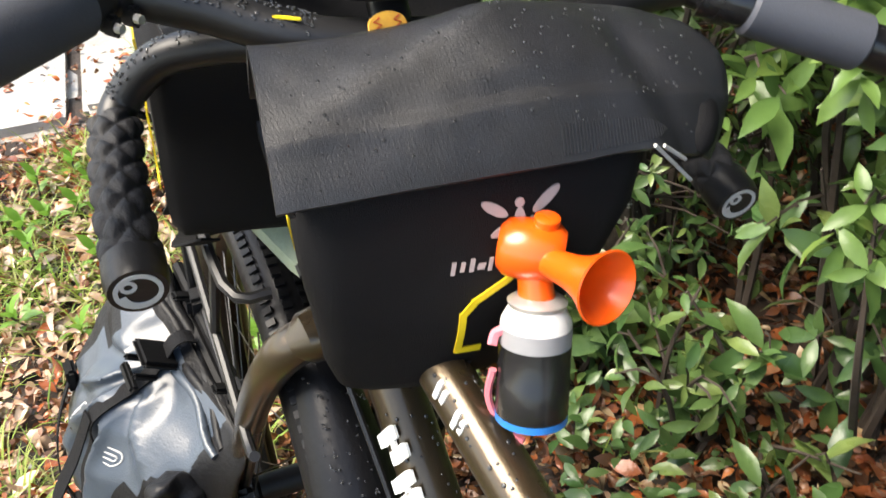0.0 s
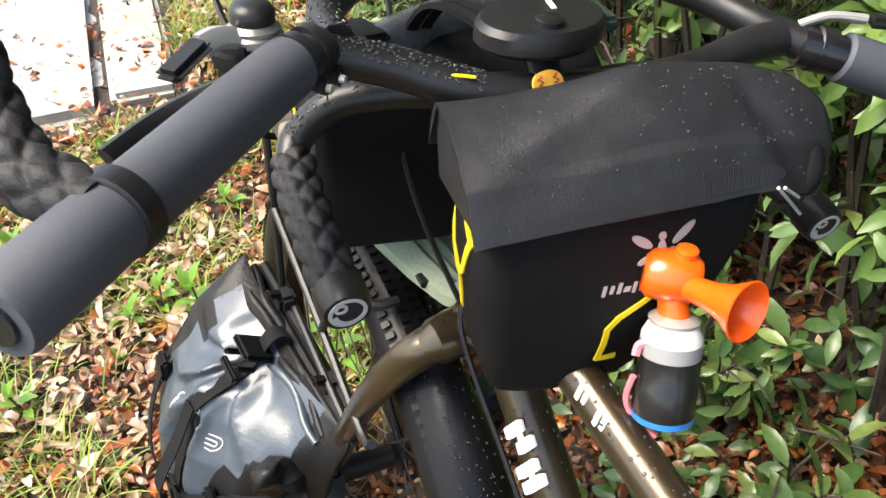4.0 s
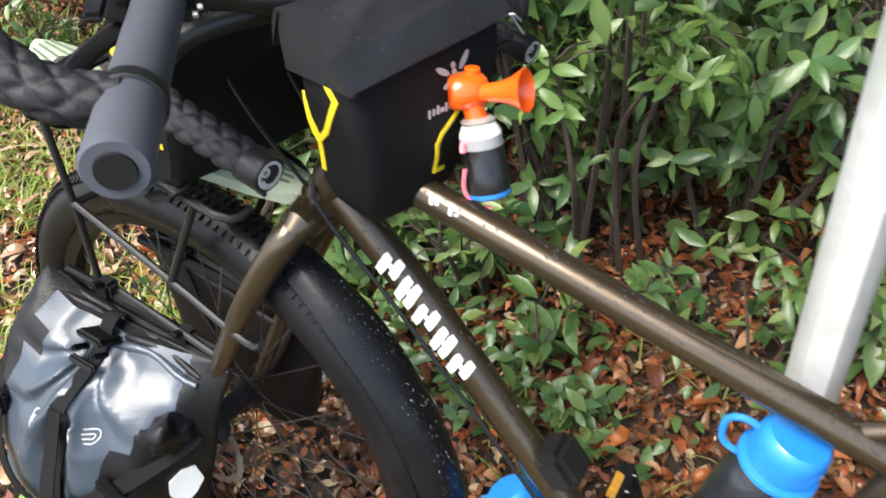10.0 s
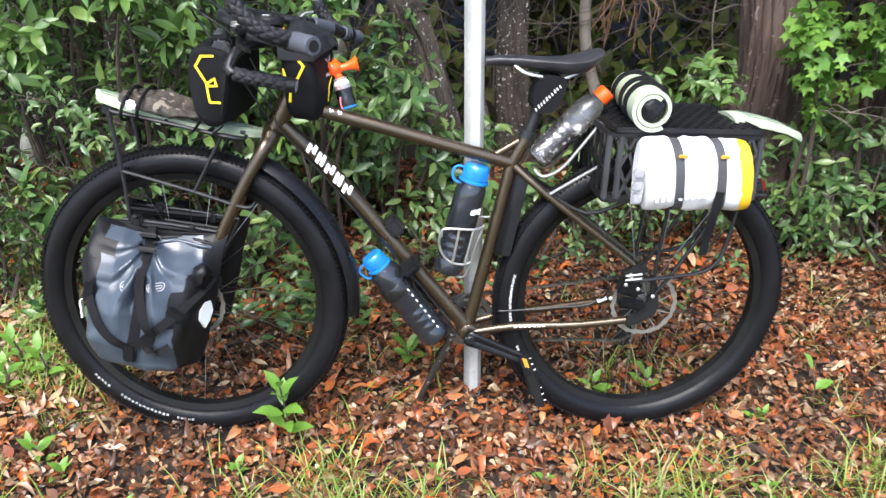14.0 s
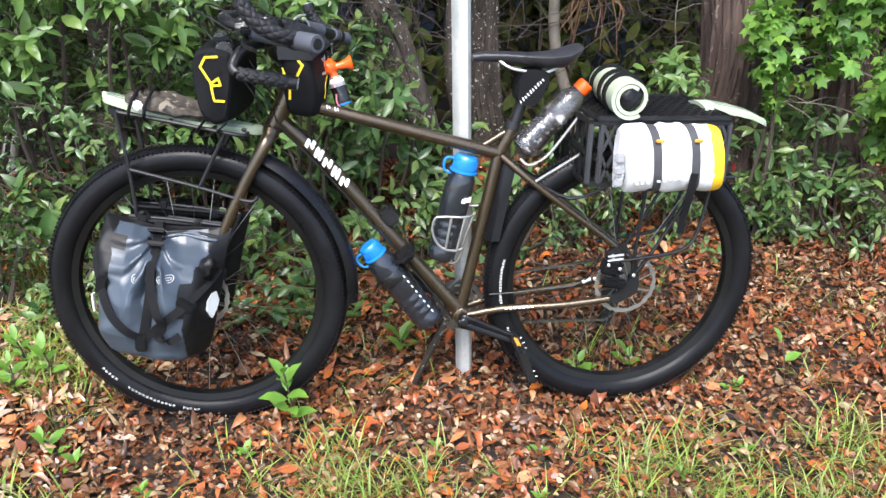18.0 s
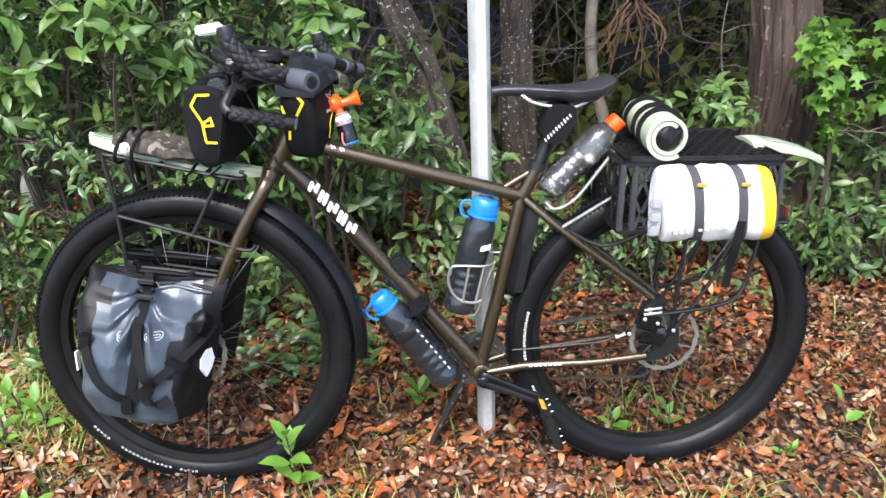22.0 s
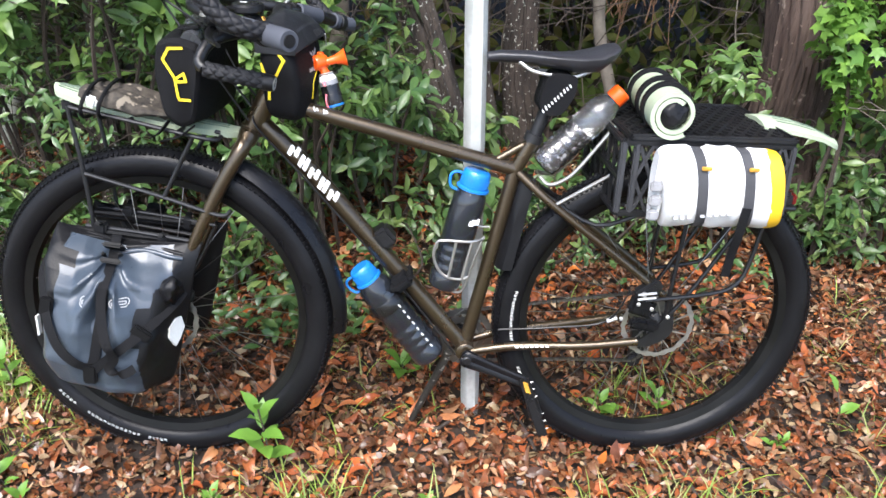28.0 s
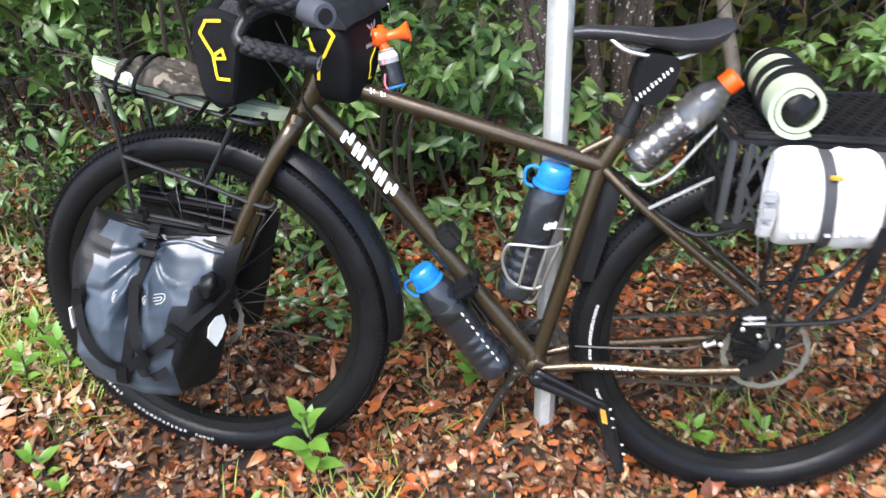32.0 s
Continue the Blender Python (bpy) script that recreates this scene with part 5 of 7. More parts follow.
# mudguards
def guard(name, hub, r0, a0, a1, half, steer):
    rows = []
    for i in range(15):
        f = i / 14
        a = radians(a0 + (a1 - a0) * f)
        w = half * (0.65 + 0.35 * min(1, 4 * f)) * (1 if f < 0.9 else 0.85)
        c, o = hub + Vector((math.cos(a) * r0, 0, math.sin(a) * r0)), Vector((math.cos(a), 0, math.sin(a)))
        up = [(-1, -0.016), (-0.72, -0.003), (-0.3, 0.006), (0.3, 0.006), (0.72, -0.003), (1, -0.016)]
        rows.append([c + Vector((0, y * w, 0)) + o * z for y, z in up] + [c + Vector((0, y * w * 0.96, 0)) + o * (z - 0.003) for y, z in up[::-1]])
    bm = loft(rows)
    bm.transform(steer)
    part(name, bm, GUARD, bike, "black plastic mudguard wet with rain")


guard("front_mudguard", HUB_F, 0.413, 66, -4, 0.035, STEER)
rows = []
for f in (0, 0.2, 0.5, 0.8, 1):
    c = Vector((0.238, 0, 0.735)).lerp(Vector((0.196, 0, 0.52)), f)
    w = 0.02 + 0.022 * f
    rows.append([c + Vector((x, y * w, 0)) for x, y in ((0.0, -1), (-0.012, -0.6), (-0.016, 0), (-0.012, 0.6), (0.0, 1), (0.022, 1), (0.01, 0), (0.022, -1))])
part("rear_mudguard", loft(rows), GUARD, bike, "black plastic mudguard wet with rain")

# ---- handlebars ----
bar = part("handlebar", tube(spline([(-0.402, -0.116, 1.07), (-0.385, -0.075, 1.059), (-0.357, -0.03, 1.046), (-0.34, 0.02, 1.043), (-0.327, 0.07, 1.043), (-0.322, 0.13, 1.046), (-0.324, 0.178, 1.053), (-0.32, 0.206, 1.056)], 6), 0.0135, 14), BLACK_METAL, bike, "black loop handlebar wet with rain")
part("loop", tube(spline([(-0.40, -0.11, 1.077), (-0.435, -0.1, 1.083), (-0.465, -0.05, 1.09), (-0.462, 0.04, 1.09), (-0.435, 0.125, 1.082), (-0.385, 0.182, 1.069), (-0.335, 0.202, 1.06), (-0.303, 0.222, 1.053)], 6), 0.0125, 12), BLACK_METAL, bar)
part("grip_tube", tube([(-0.40, -0.118, 1.076), (-0.385, -0.155, 1.071)], 0.0135, 12), BLACK_METAL, bar)
foam = part("foam_grip", lathe((-0.393, -0.143, 1.071), (-0.246, -0.326, 1.066), [(0, 0.015), (0.01, 0.019), (0.66, 0.019), (0.67, 0.0198), (0.985, 0.0198), (1, 0.018)], 24), FOAM, bar, "matt grey foam grip")
part("end_plug", lathe((-0.247, -0.3245, 1.066), (-0.2445, -0.3275, 1.066), [(0, 0.0125), (1, 0.011)], 20), TAPE_BLACK, foam)
part("grip_clamp", lathe((-0.298, -0.262, 1.068), (-0.289, -0.273, 1.068), [(0, 0.02), (0.1, 0.022), (0.9, 0.022), (1, 0.02)], 24), PLASTIC, foam)
part("foam_grip", lathe((-0.289, 0.238, 1.049), (-0.243, 0.302, 1.03), [(0, 0.016), (0.03, 0.0185), (0.97, 0.0185), (1, 0.016)], 24), FOAM, bar, "matt grey foam grip")
part("grip_tube", tube(spline([(-0.308, 0.214, 1.054), (-0.289, 0.238, 1.049), (-0.243, 0.302, 1.03), (-0.203, 0.36, 1.012), (-0.176, 0.405, 1.0)], 5), 0.0148, 16), TAPE_BLACK, bar, "glossy black bar tube")
part("grip_clamp", lathe((-0.214, 0.344, 1.017), (-0.204, 0.358, 1.012), [(0, 0.0165), (0.06, 0.0185), (0.94, 0.0185), (1, 0.0165)], 22), FOAM, bar, "grey rubber ring")
part("grip_clamp", lathe((-0.203, 0.36, 1.012), (-0.192, 0.378, 1.007), [(0, 0.018), (0.1, 0.0205), (0.9, 0.0205), (1, 0.018)], 22), PLASTIC, bar)
part("end_grip", lathe((-0.191, 0.38, 1.006), (-0.171, 0.413, 0.998), [(0, 0.0165), (0.05, 0.018), (0.95, 0.018), (1, 0.015)], 20), FOAM, bar)
for s, x in ((1, 0), (2, 0.008)):
    for y0 in (-0.052, 0.075):
        part("bar_mark", block((-0.363 + 0.0035 * s if y0 < 0 else -0.318, y0 + 0.004 * s, 1.0605 if y0 < 0 else 1.0572), (0.0022, 0.016, 0.0015), (0, 0, -35 if y0 < 0 else -10), 0.0004), YELLOW, bar, "yellow printed bar")


def quilted(points, radius, parent, name="bar_tape"):
    """A padded wrap with a raised diamond pattern."""
    pts = spline(points, 18)
    n = 60
    bm = tube(pts, radius, n)
    way = [0.0]
    for p, q in zip(pts, pts[1:]):
        way.append(way[-1] + (q - p).length)
    for i, v in enumerate(bm.verts[:]):
        k, j = divmod(i, n)
        a = 2 * math.pi * j / n
        s = math.pi * way[k] / 0.023
        g = min(abs(math.asin(math.sin(2.5 * a + s))), abs(math.asin(math.sin(2.5 * a - s)))) / 1.571
        v.co += (v.co - pts[k]).normalized() * (0.0038 * (1 - (1 - g) ** 3.2) - 0.0026)
    return part(name, bm, TAPE, parent, "black quilted diamond-pattern tape", sharp=80)


def end_cap(a, b, parent):
    a, b = Vector(a), Vector(b)
    c = part("end_cap", lathe(a, b, [(0, 0.0165), (0.7, 0.0165), (1, 0.015)], 24), PLASTIC, parent, "black cap with a pale ring emblem")
    d = (b - a).normalized()
    s = d.orthogonal().normalized()
    u = d.cross(s)
    def flat(centre, outer, inner, bm):
        rows = [[centre + d * o + r * (math.cos(t) * s + math.sin(t) * u) for t in (2 * math.pi * j / 36 for j in range(36))] for r, o in ((outer, 0.0), (outer, 0.0007), (inner, 0.0007), (inner, 0.0))]
        loft(rows, bm, cap=False)

    bm = bmesh.new()
    flat(b, 0.0122, 0.0098, bm)
    flat(b + 0.0062 * u, 0.0042, 0.0022, bm)
    for k in range(9):
        t = radians(150 + 16 * k)
        w = 0.0034 * (1 - k / 9)
        ribbon([b + d * 0.0005 + (0.01 - w / 2) * (math.cos(a) * s + math.sin(a) * u) for a in (t, t + radians(17))], w, math.cos(t) * s + math.sin(t) * u, 0.0006, bm)
    part("emblem", bm, GREY_PRINT, c)


bend = quilted([(-0.293, -0.275, 1.072), (-0.325, -0.298, 1.08), (-0.362, -0.306, 1.1), (-0.388, -0.306, 1.128), (-0.398, -0.303, 1.15)], 0.0165, bar)
right_bend = quilted([(-0.2, 0.37, 1.014), (-0.225, 0.388, 1.02), (-0.25, 0.4, 1.038), (-0.269, 0.405, 1.062), (-0.277, 0.405, 1.083)], 0.0165, bar)
end_cap((-0.277, 0.405, 1.081), (-0.281, 0.405, 1.097), right_bend)
end_cap((-0.397, -0.303, 1.148), (-0.401, -0.3015, 1.164), bend)
lamp = part("bar_end_lamp", block((-0.432, -0.285, 1.158), (0.05, 0.022, 0.018), (0, -8, 10), 0.004), REFLECT, bend, "small white lamp strapped to the bar end")
part("lamp_strap", lathe((-0.395, -0.303, 1.138), (-0.4, -0.301, 1.158), [(0, 0.0175), (1, 0.0175)], 18), PLASTIC, lamp)
for pts, tape in (([(-0.385, -0.03, 1.032), (-0.41, -0.065, 1.028), (-0.432, -0.098, 1.016), (-0.443, -0.121, 0.99), (-0.432, -0.131, 0.978)], [(-0.43, -0.131, 0.977), (-0.4, -0.138, 0.972), (-0.355, -0.146, 0.967), (-0.312, -0.152, 0.96)]),
                  ([(-0.36, 0.05, 1.03), (-0.362, 0.1, 1.026), (-0.37, 0.15, 1.012), (-0.374, 0.19, 0.985), (-0.355, 0.205, 0.965)], [(-0.352, 0.206, 0.963), (-0.32, 0.22, 0.95), (-0.284, 0.228, 0.942), (-0.254, 0.222, 0.937)])):
    dr = part("drop_bar", tube(spline(pts, 6), 0.0118, 12), BLACK_METAL, bar, "black lower drop bar with beads of rain")
    q = quilted(tape, 0.0155, dr)
    a, b = Vector(tape[-2]), Vector(tape[-1])
    d = (b - a).normalized()
    end_cap(b - d * 0.003, b + d * 0.017, q)
part("drop_bar_clamp", tube([(-0.385, -0.03, 1.032), (-0.36, 0.05, 1.03)], 0.0135, 12), BLACK_METAL, bar)
stem = part("stem", tube([(-0.315, 0.0, 0.925), (-0.308, 0.008, 0.99), (-0.318, 0.014, 1.025), (-0.338, 0.02, 1.045)], [0.02, 0.02, 0.019, 0.019], 14), BLACK_METAL, bike)
TAG = Vector((-0.332, 0.0045, 1.0545))
tag_up, tag_out = Vector((-0.55, 0, 0.84)).normalized(), Vector((0.84, 0, 0.55)).normalized()
outline_tag = [(-0.0115, -0.012), (0.0115, -0.012)] + [(0.0115 * math.cos(t) * (1.0 if math.sin(t) < 0.7 else 0.97), 0.0015 + 0.0085 * math.sin(t) ** 0.8) for t in (math.pi * j / 14 for j in range(15))]
cap = part("stem_cap", loft([[TAG + Vector((0, a, 0)) + tag_up * b + tag_out * o for a, b in outline_tag] for o in (0.0, 0.0022)]), AMBER, stem, "amber plate with red marks")
RED_INK = surface("red_ink", (0.5, 0.06, 0.02), 0.5)
for k in (-1, 1):
    c = TAG + Vector((0, 0.006 * k, 0)) + tag_up * 0.004 + tag_out * 0.0025
    part("red_mark", ribbon([c - tag_up * 0.003 + Vector((0, -0.0018, 0)), c - tag_up * 0.001 + Vector((0, 0.002, 0)), c + tag_up * 0.001 + Vector((0, -0.002, 0)), c + tag_up * 0.003 + Vector((0, 0.0018, 0))], 0.0011, tag_up, 0.0005), RED_INK, cap)
mount = part("device_mount", loft([[Vector((-0.368, 0.022, z)) + 1.0 * k * Vector((0.034 * math.cos(t), 0.048 * math.sin(t), 0)) for t in (2 * math.pi * j / 24 for j in range(24))] for z, k in ((1.068, 0.9), (1.072, 1.0), (1.082, 1.0), (1.086, 0.92))]), PLASTIC, bar, "black oval device mount beaded with rain")
part("mount_button", lathe((-0.353, 0.016, 1.0855), (-0.353, 0.016, 1.0905), [(0, 0.0095), (0.8, 0.0095), (1, 0.008)], 20), TAPE_BLACK, mount)
part("mount_mark", block((-0.378, 0.036, 1.0868), (0.016, 0.004, 0.0012), (0, 0, -20), 0.0004), WHITE, mount)
part("screen", block((-0.382, 0.078, 1.07), (0.04, 0.024, 0.012), (0, 0, -12), 0.003), surface("green_black_glass", (0.02, 0.035, 0.025), 0.12, 0, (0.05, 0.09, 0.06), 60, 20, 0.5, 0.0, coat=1.0), mount, "dark glossy screen")
part("mount_arm", tube(spline([(-0.338, 0.012, 1.047), (-0.352, 0.016, 1.055), (-0.37, 0.02, 1.068)], 4), 0.012, 10), PLASTIC, mount)
for y in (-0.012, 0.0):
    part("cable_cover", ribbon(spline([(-0.352, y, 1.075), (-0.4, y - 0.006, 1.08), (-0.44, y - 0.01, 1.07), (-0.47, y - 0.012, 1.03)], 5), 0.009, (0.2, 1, 0), 0.004), FABRIC, mount)
# bell, shifter and levers
bell = part("bell", lathe((-0.412, -0.157, 1.09), (-0.413, -0.157, 1.112), [(0, 0.012), (0.2, 0.0135), (0.45, 0.0135), (0.62, 0.011), (0.7, 0.006)], 22), PLASTIC, bar, "small black bell with a silver band")
part("bell_band", lathe((-0.411, -0.157, 1.079), (-0.412, -0.157, 1.093), [(0, 0.012), (0.2, 0.0175), (0.5, 0.0175), (0.62, 0.0155), (0.8, 0.0165), (1, 0.013)], 22), DISC, bell)
for f in (0.0, 0.55):
    a, b = Vector((-0.401, -0.122, 1.075)), Vector((-0.392, -0.142, 1.072))
    cl = part("lever_clamp", lathe(a.lerp(b, f), a.lerp(b, f + 0.38), [(0, 0.0155), (0.1, 0.0172), (0.9, 0.0172), (1, 0.0155)], 20), BLACK_METAL, bar)
    part("clamp_lug", block(a.lerp(b, f + 0.2) + Vector((0.012, 0.008, -0.012)), (0.014, 0.006, 0.012), (0, 0, 30), 0.002), BLACK_METAL, cl)
    part("bolt", lathe(a.lerp(b, f + 0.2) + Vector((0.018, 0.01, -0.012)), a.lerp(b, f + 0.2) + Vector((0.021, 0.012, -0.012)), [(0, 0.0028), (1, 0.0026)], 8), STEEL, cl)
part("shifter_body", block((-0.41, -0.165, 1.075), (0.03, 0.035, 0.02), (0, 0, 35), 0.006), BLACK_METAL, bar)
arm = part("thumb_shifter", tube(spline([(-0.408, -0.165, 1.086), (-0.399, -0.182, 1.093), (-0.39, -0.195, 1.094)], 4), 0.0045, 8, squash=1.6), STEEL, bar, "silver shifter arm with a black tab")
part("tab", block((-0.381, -0.207, 1.092), (0.016, 0.036, 0.008), (12, 0, 36), 0.0035), PLASTIC, arm, "black flat thumb tab")
part("brake_lever", tube(spline([(-0.402, -0.15, 1.062), (-0.408, -0.185, 1.055), (-0.402, -0.22, 1.048), (-0.38, -0.256, 1.044)], 5), 0.0042, 8, squash=1.8), BLACK_METAL, bar)
part("brake_lever", tube(spline([(-0.325, 0.21, 1.05), (-0.345, 0.25, 1.04), (-0.34, 0.29, 1.03), (-0.315, 0.33, 1.02)], 4), 0.0055, 8, squash=1.6), BLACK_METAL, bar)
part("lever_clamp", lathe((-0.304, 0.222, 1.053), (-0.296, 0.236, 1.05), [(0, 0.0155), (0.1, 0.0172), (0.9, 0.0172), (1, 0.0155)], 20), BLACK_METAL, bar)
part("thumb_shifter", tube(spline([(-0.315, 0.218, 1.066), (-0.303, 0.232, 1.075), (-0.286, 0.25, 1.076)], 4), 0.006, 10, squash=0.6), STEEL, bar)
part("tab", block((-0.277, 0.264, 1.075), (0.016, 0.03, 0.008), (0, 0, -38), 0.0035), PLASTIC, bar, "black flat thumb tab")
for pts in ([(-0.41, -0.15, 1.07), (-0.46, -0.13, 1.12), (-0.51, -0.03, 1.11), (-0.45, 0.03, 0.98), (-0.36, 0.02, 0.86)], [(-0.42, -0.16, 1.06), (-0.49, -0.15, 1.105), (-0.53, -0.02, 1.09), (-0.43, -0.04, 0.95), (-0.37, -0.02, 0.85)],
            [(-0.34, 0.22, 1.05), (-0.41, 0.2, 1.1), (-0.46, 0.08, 1.08), (-0.4, 0.03, 0.95), (-0.34, 0.03, 0.87)], [(-0.36, -0.02, 0.86), (-0.345, -0.03, 0.83), (-0.24, -0.024, 0.71), (-0.03, -0.022, 0.46), (0.1, -0.03, 0.29)]):
    part("cable", tube(spline(pts, 8), 0.0024, 6), PLASTIC, bike)
# printed brand shapes on the tubes, as plain bars
def letters(anchor, along, up, out, marks, label):
    """Plain bars on a tube: rows of (start, width, low, high)."""
    along, up, out = Vector(along).normalized(), Vector(up).normalized(), Vector(out)
    bm = bmesh.new()
    for s, w, lo, hi in marks:
        c = Vector(anchor) + along * (s + w / 2) + up * (lo + hi) / 2 + out
        bm2 = [c + along * (a * w / 2 - b * (hi - lo) * 0.22) + up * b * (hi - lo) / 2 for a, b in ((-1, -1), (0.7, -1), (1, -0.4), (1, 1), (-0.6, 1), (-1, 0.5))]
        low = [bm.verts.new(v) for v in bm2]
        high = [bm.verts.new(v - Vector((0, 0.002, 0))) for v in bm2]
        bm.faces.new(high[::-1])
        for j in range(6):
            bm.faces.new((low[j], low[(j + 1) % 6], high[(j + 1) % 6], high[j]))
    return part("tube_print", bm, WHITE, bike, label, smooth=False)


def tube_word(a, b, radius, turn, marks, label):
    """A word printed along a tube as plain bars; turn: degrees up from the tube's near side."""
    a, b = Vector(a), Vector(b)
    along = (b - a).normalized()
    up = Vector((-along.z, 0, along.x))
    t = radians(turn)
    out = Vector((0, -math.cos(t), 0)) + up * math.sin(t)
    letters(a, along, up * math.cos(t) + Vector((0, math.sin(t), 0)), out * (radius - 0.0012), marks, label)


word = []
for k in range(5):
    word += [(0.0325 * k, 0.011, -0.014, 0.007 + 0.004 * (k % 2)), (0.0325 * k + 0.0125, 0.011, -0.006 - 0.006 * (k % 2), 0.014), (0.0325 * k + 0.008, 0.008, -0.002, 0.003)]
tube_word((-0.287, 0, 0.79), (-0.035, 0, 0.49), 0.0195, 18, word, "white printed bars")
tube_word((-0.235, 0, 0.87), (0.0, 0, 0.808), 0.0165, 35, [(0.021 * s + 0.006 * k, 0.004, -0.005 + 0.002 * k, 0.005 - 0.001 * k) for s in range(2) for k in range(2)], "white printed bars")
tube_word((0.24, -0.045, 0.322), (0.4, -0.06, 0.335), 0.0105, 30, [(0.012 * s, 0.008, -0.002, 0.003) for s in range(7)], "small white printed bars")


def drops(name, spots, size, parent, seed):
    """Beads of rain on an upper surface."""
    r = np.random.default_rng(seed)
    bm = bmesh.new()
    for p, up in spots:
        s = size * r.uniform(0.5, 1.2)
        up = Vector(up).normalized()
        a = up.orthogonal().normalized()
        c = up.cross(a)
        top = bm.verts.new(p + up * s * 0.7)
        ring = [bm.verts.new(p + s * (math.cos(t) * a + math.sin(t) * c)) for t in (2 * math.pi * j / 7 for j in range(7))]
        mid = [bm.verts.new(p + up * s * 0.5 + 0.7 * s * (math.cos(t) * a + math.sin(t) * c)) for t in (2 * math.pi * j / 7 for j in range(7))]
        for j in range(7):
            bm.faces.new((ring[j], ring[(j + 1) % 7], mid[(j + 1) % 7], mid[j]))
            bm.faces.new((mid[j], mid[(j + 1) % 7], top))
    ob = part(name, bm, DROP, parent, "clear beads of rain")
    return tagged(ob, kind="stuff")


def on_tube(points, radius, n, seed):
    r = np.random.default_rng(seed)
    pts = spline(points, 8)
    out = []
    for _ in range(n):
        k = int(r.integers(0, len(pts) - 1))
        d = (pts[k + 1] - pts[k]).normalized()
        side = d.cross(Vector((0, 0, 1))).normalized()
        up = side.cross(d)
        a = r.uniform(-1.1, 1.1)
        nrm = up * math.cos(a) + side * math.sin(a)
        out.append((pts[k].lerp(pts[k + 1], r.random()) + nrm * radius, nrm))
    return out


spots = on_tube([(-0.402, -0.116, 1.07), (-0.385, -0.075, 1.059), (-0.357, -0.03, 1.046)], 0.0135, 260, 501) + on_tube([(-0.40, -0.11, 1.077), (-0.435, -0.1, 1.083), (-0.465, -0.05, 1.09), (-0.462, 0.04, 1.09), (-0.435, 0.125, 1.082), (-0.38, 0.18, 1.068)], 0.0125, 330, 502)
spots += on_tube([(-0.41, -0.065, 1.028), (-0.432, -0.098, 1.016), (-0.443, -0.121, 0.99)], 0.0118, 120, 503)
drops("rain_wetting", spots, 0.0012, bar, 504)
on_frame = on_tube([(-0.35, 0, 0.84), (-0.245, 0, 0.741), (-0.035, 0, 0.49), BB], 0.0195, 220, 521) + on_tube([BB, BB.lerp(NODE, 0.5), NODE], 0.0165, 60, 522)
for s in (-1, 1):
    on_frame += on_tube([NODE + Vector((0.005, s * 0.012, -0.005)), (0.3, s * 0.045, 0.683), (0.44, s * 0.062, 0.58), (0.588, s * 0.066, 0.466)], 0.0095, 60, 523 + s) + on_tube([(0.24, s * 0.042, 0.322), (0.4, s * 0.06, 0.335), (0.53, s * 0.066, 0.352)], 0.0105, 40, 525 + s)
drops("rain_wetting", on_frame, 0.0014, bike, 526)
on_guard = []
rr = np.random.default_rng(527)
for _ in range(330):
    a, y = radians(rr.uniform(-4, 62)), rr.uniform(-0.022, 0.022)
    o = Vector((math.cos(a), 0, math.sin(a)))
    on_guard.append((STEER @ (HUB_F + o * 0.4185 + Vector((0, y, 0))), o))
drops("rain_wetting", on_guard, 0.0013, bike, 528)
drops("rain_wetting", on_tube([(0.16, -0.008, 1.004), (0.22, -0.01, 1.005), (0.28, -0.012, 1.003), (0.34, -0.02, 1.003), (0.38, -0.02, 1.012)], 0.0075, 120, 529), 0.0013, bike, 530)
drops("rain_wetting", on_tube([HT_T.lerp(HT_B, 0.25), (-0.187, 0, 0.857), (0.02, 0, 0.803), NODE], 0.0165, 260, 505), 0.0014, bike, 506)

# ---- racks ----
def rods(name, lines, radius, label, steer=None, material=BLACK_METAL):
    first = None
    for pts in lines:
        bm = tube(spline(pts, 4) if len(pts) > 2 else pts, radius, 8)
        if steer:
            bm.transform(steer)
        if first is None:
            first = part(name, bm, material, bike, label)
        else:
            part("rod", bm, material, first)
    return first


W = 0.062
lines = []
for s in (-1, 1):
    lines += [[(-0.716, s * W, 0.872), (-0.724, s * W, 0.862), (-0.708, s * W, 0.735), (-0.698, s * W, 0.56)], [(-0.706, s * W, 0.732), (-0.542, s * W, 0.689), (-0.425, s * W, 0.655), (-0.398, s * W, 0.668)],
              [(-0.47, s * W, 0.824), (-0.54, s * W, 0.69)], [(-0.716, s * W, 0.872), (-0.6, s * W, 0.852), (-0.44, s * W, 0.822), (-0.42, s * 0.03, 0.82)]]
lines += [[(-0.716, -W, 0.872), (-0.735, 0, 0.878), (-0.716, W, 0.872)], [(-0.6, -W, 0.852), (-0.6, W, 0.852)], [(-0.5, -W, 0.833), (-0.5, W, 0.833)], [(-0.706, -W, 0.732), (-0.706, W, 0.732)], [(-0.66, 0, 0.863), (-0.43, 0, 0.82)]]
rods("front_rack", lines, 0.0048, "black tubular steel front rack", STEER)
lines = []
for s in (-1, 1):
    lines += [[(-0.72, s * 0.056, 0.612), (-0.6, s * 0.056, 0.602), (-0.47, s * 0.054, 0.585)], [(-0.66, s * 0.056, 0.575), (-0.5, s * 0.054, 0.555)], [(-0.47, s * 0.054, 0.585), (-0.52, s * 0.058, 0.48), (-0.577, s * 0.058, 0.4)], [(-0.7, s * 0.056, 0.61), (-0.64, s * 0.054, 0.45), (-0.585, s * 0.058, 0.39)]]
rods("low_rider_rack", lines, 0.0048, "black low-rider pannier rack", STEER)
lines = []
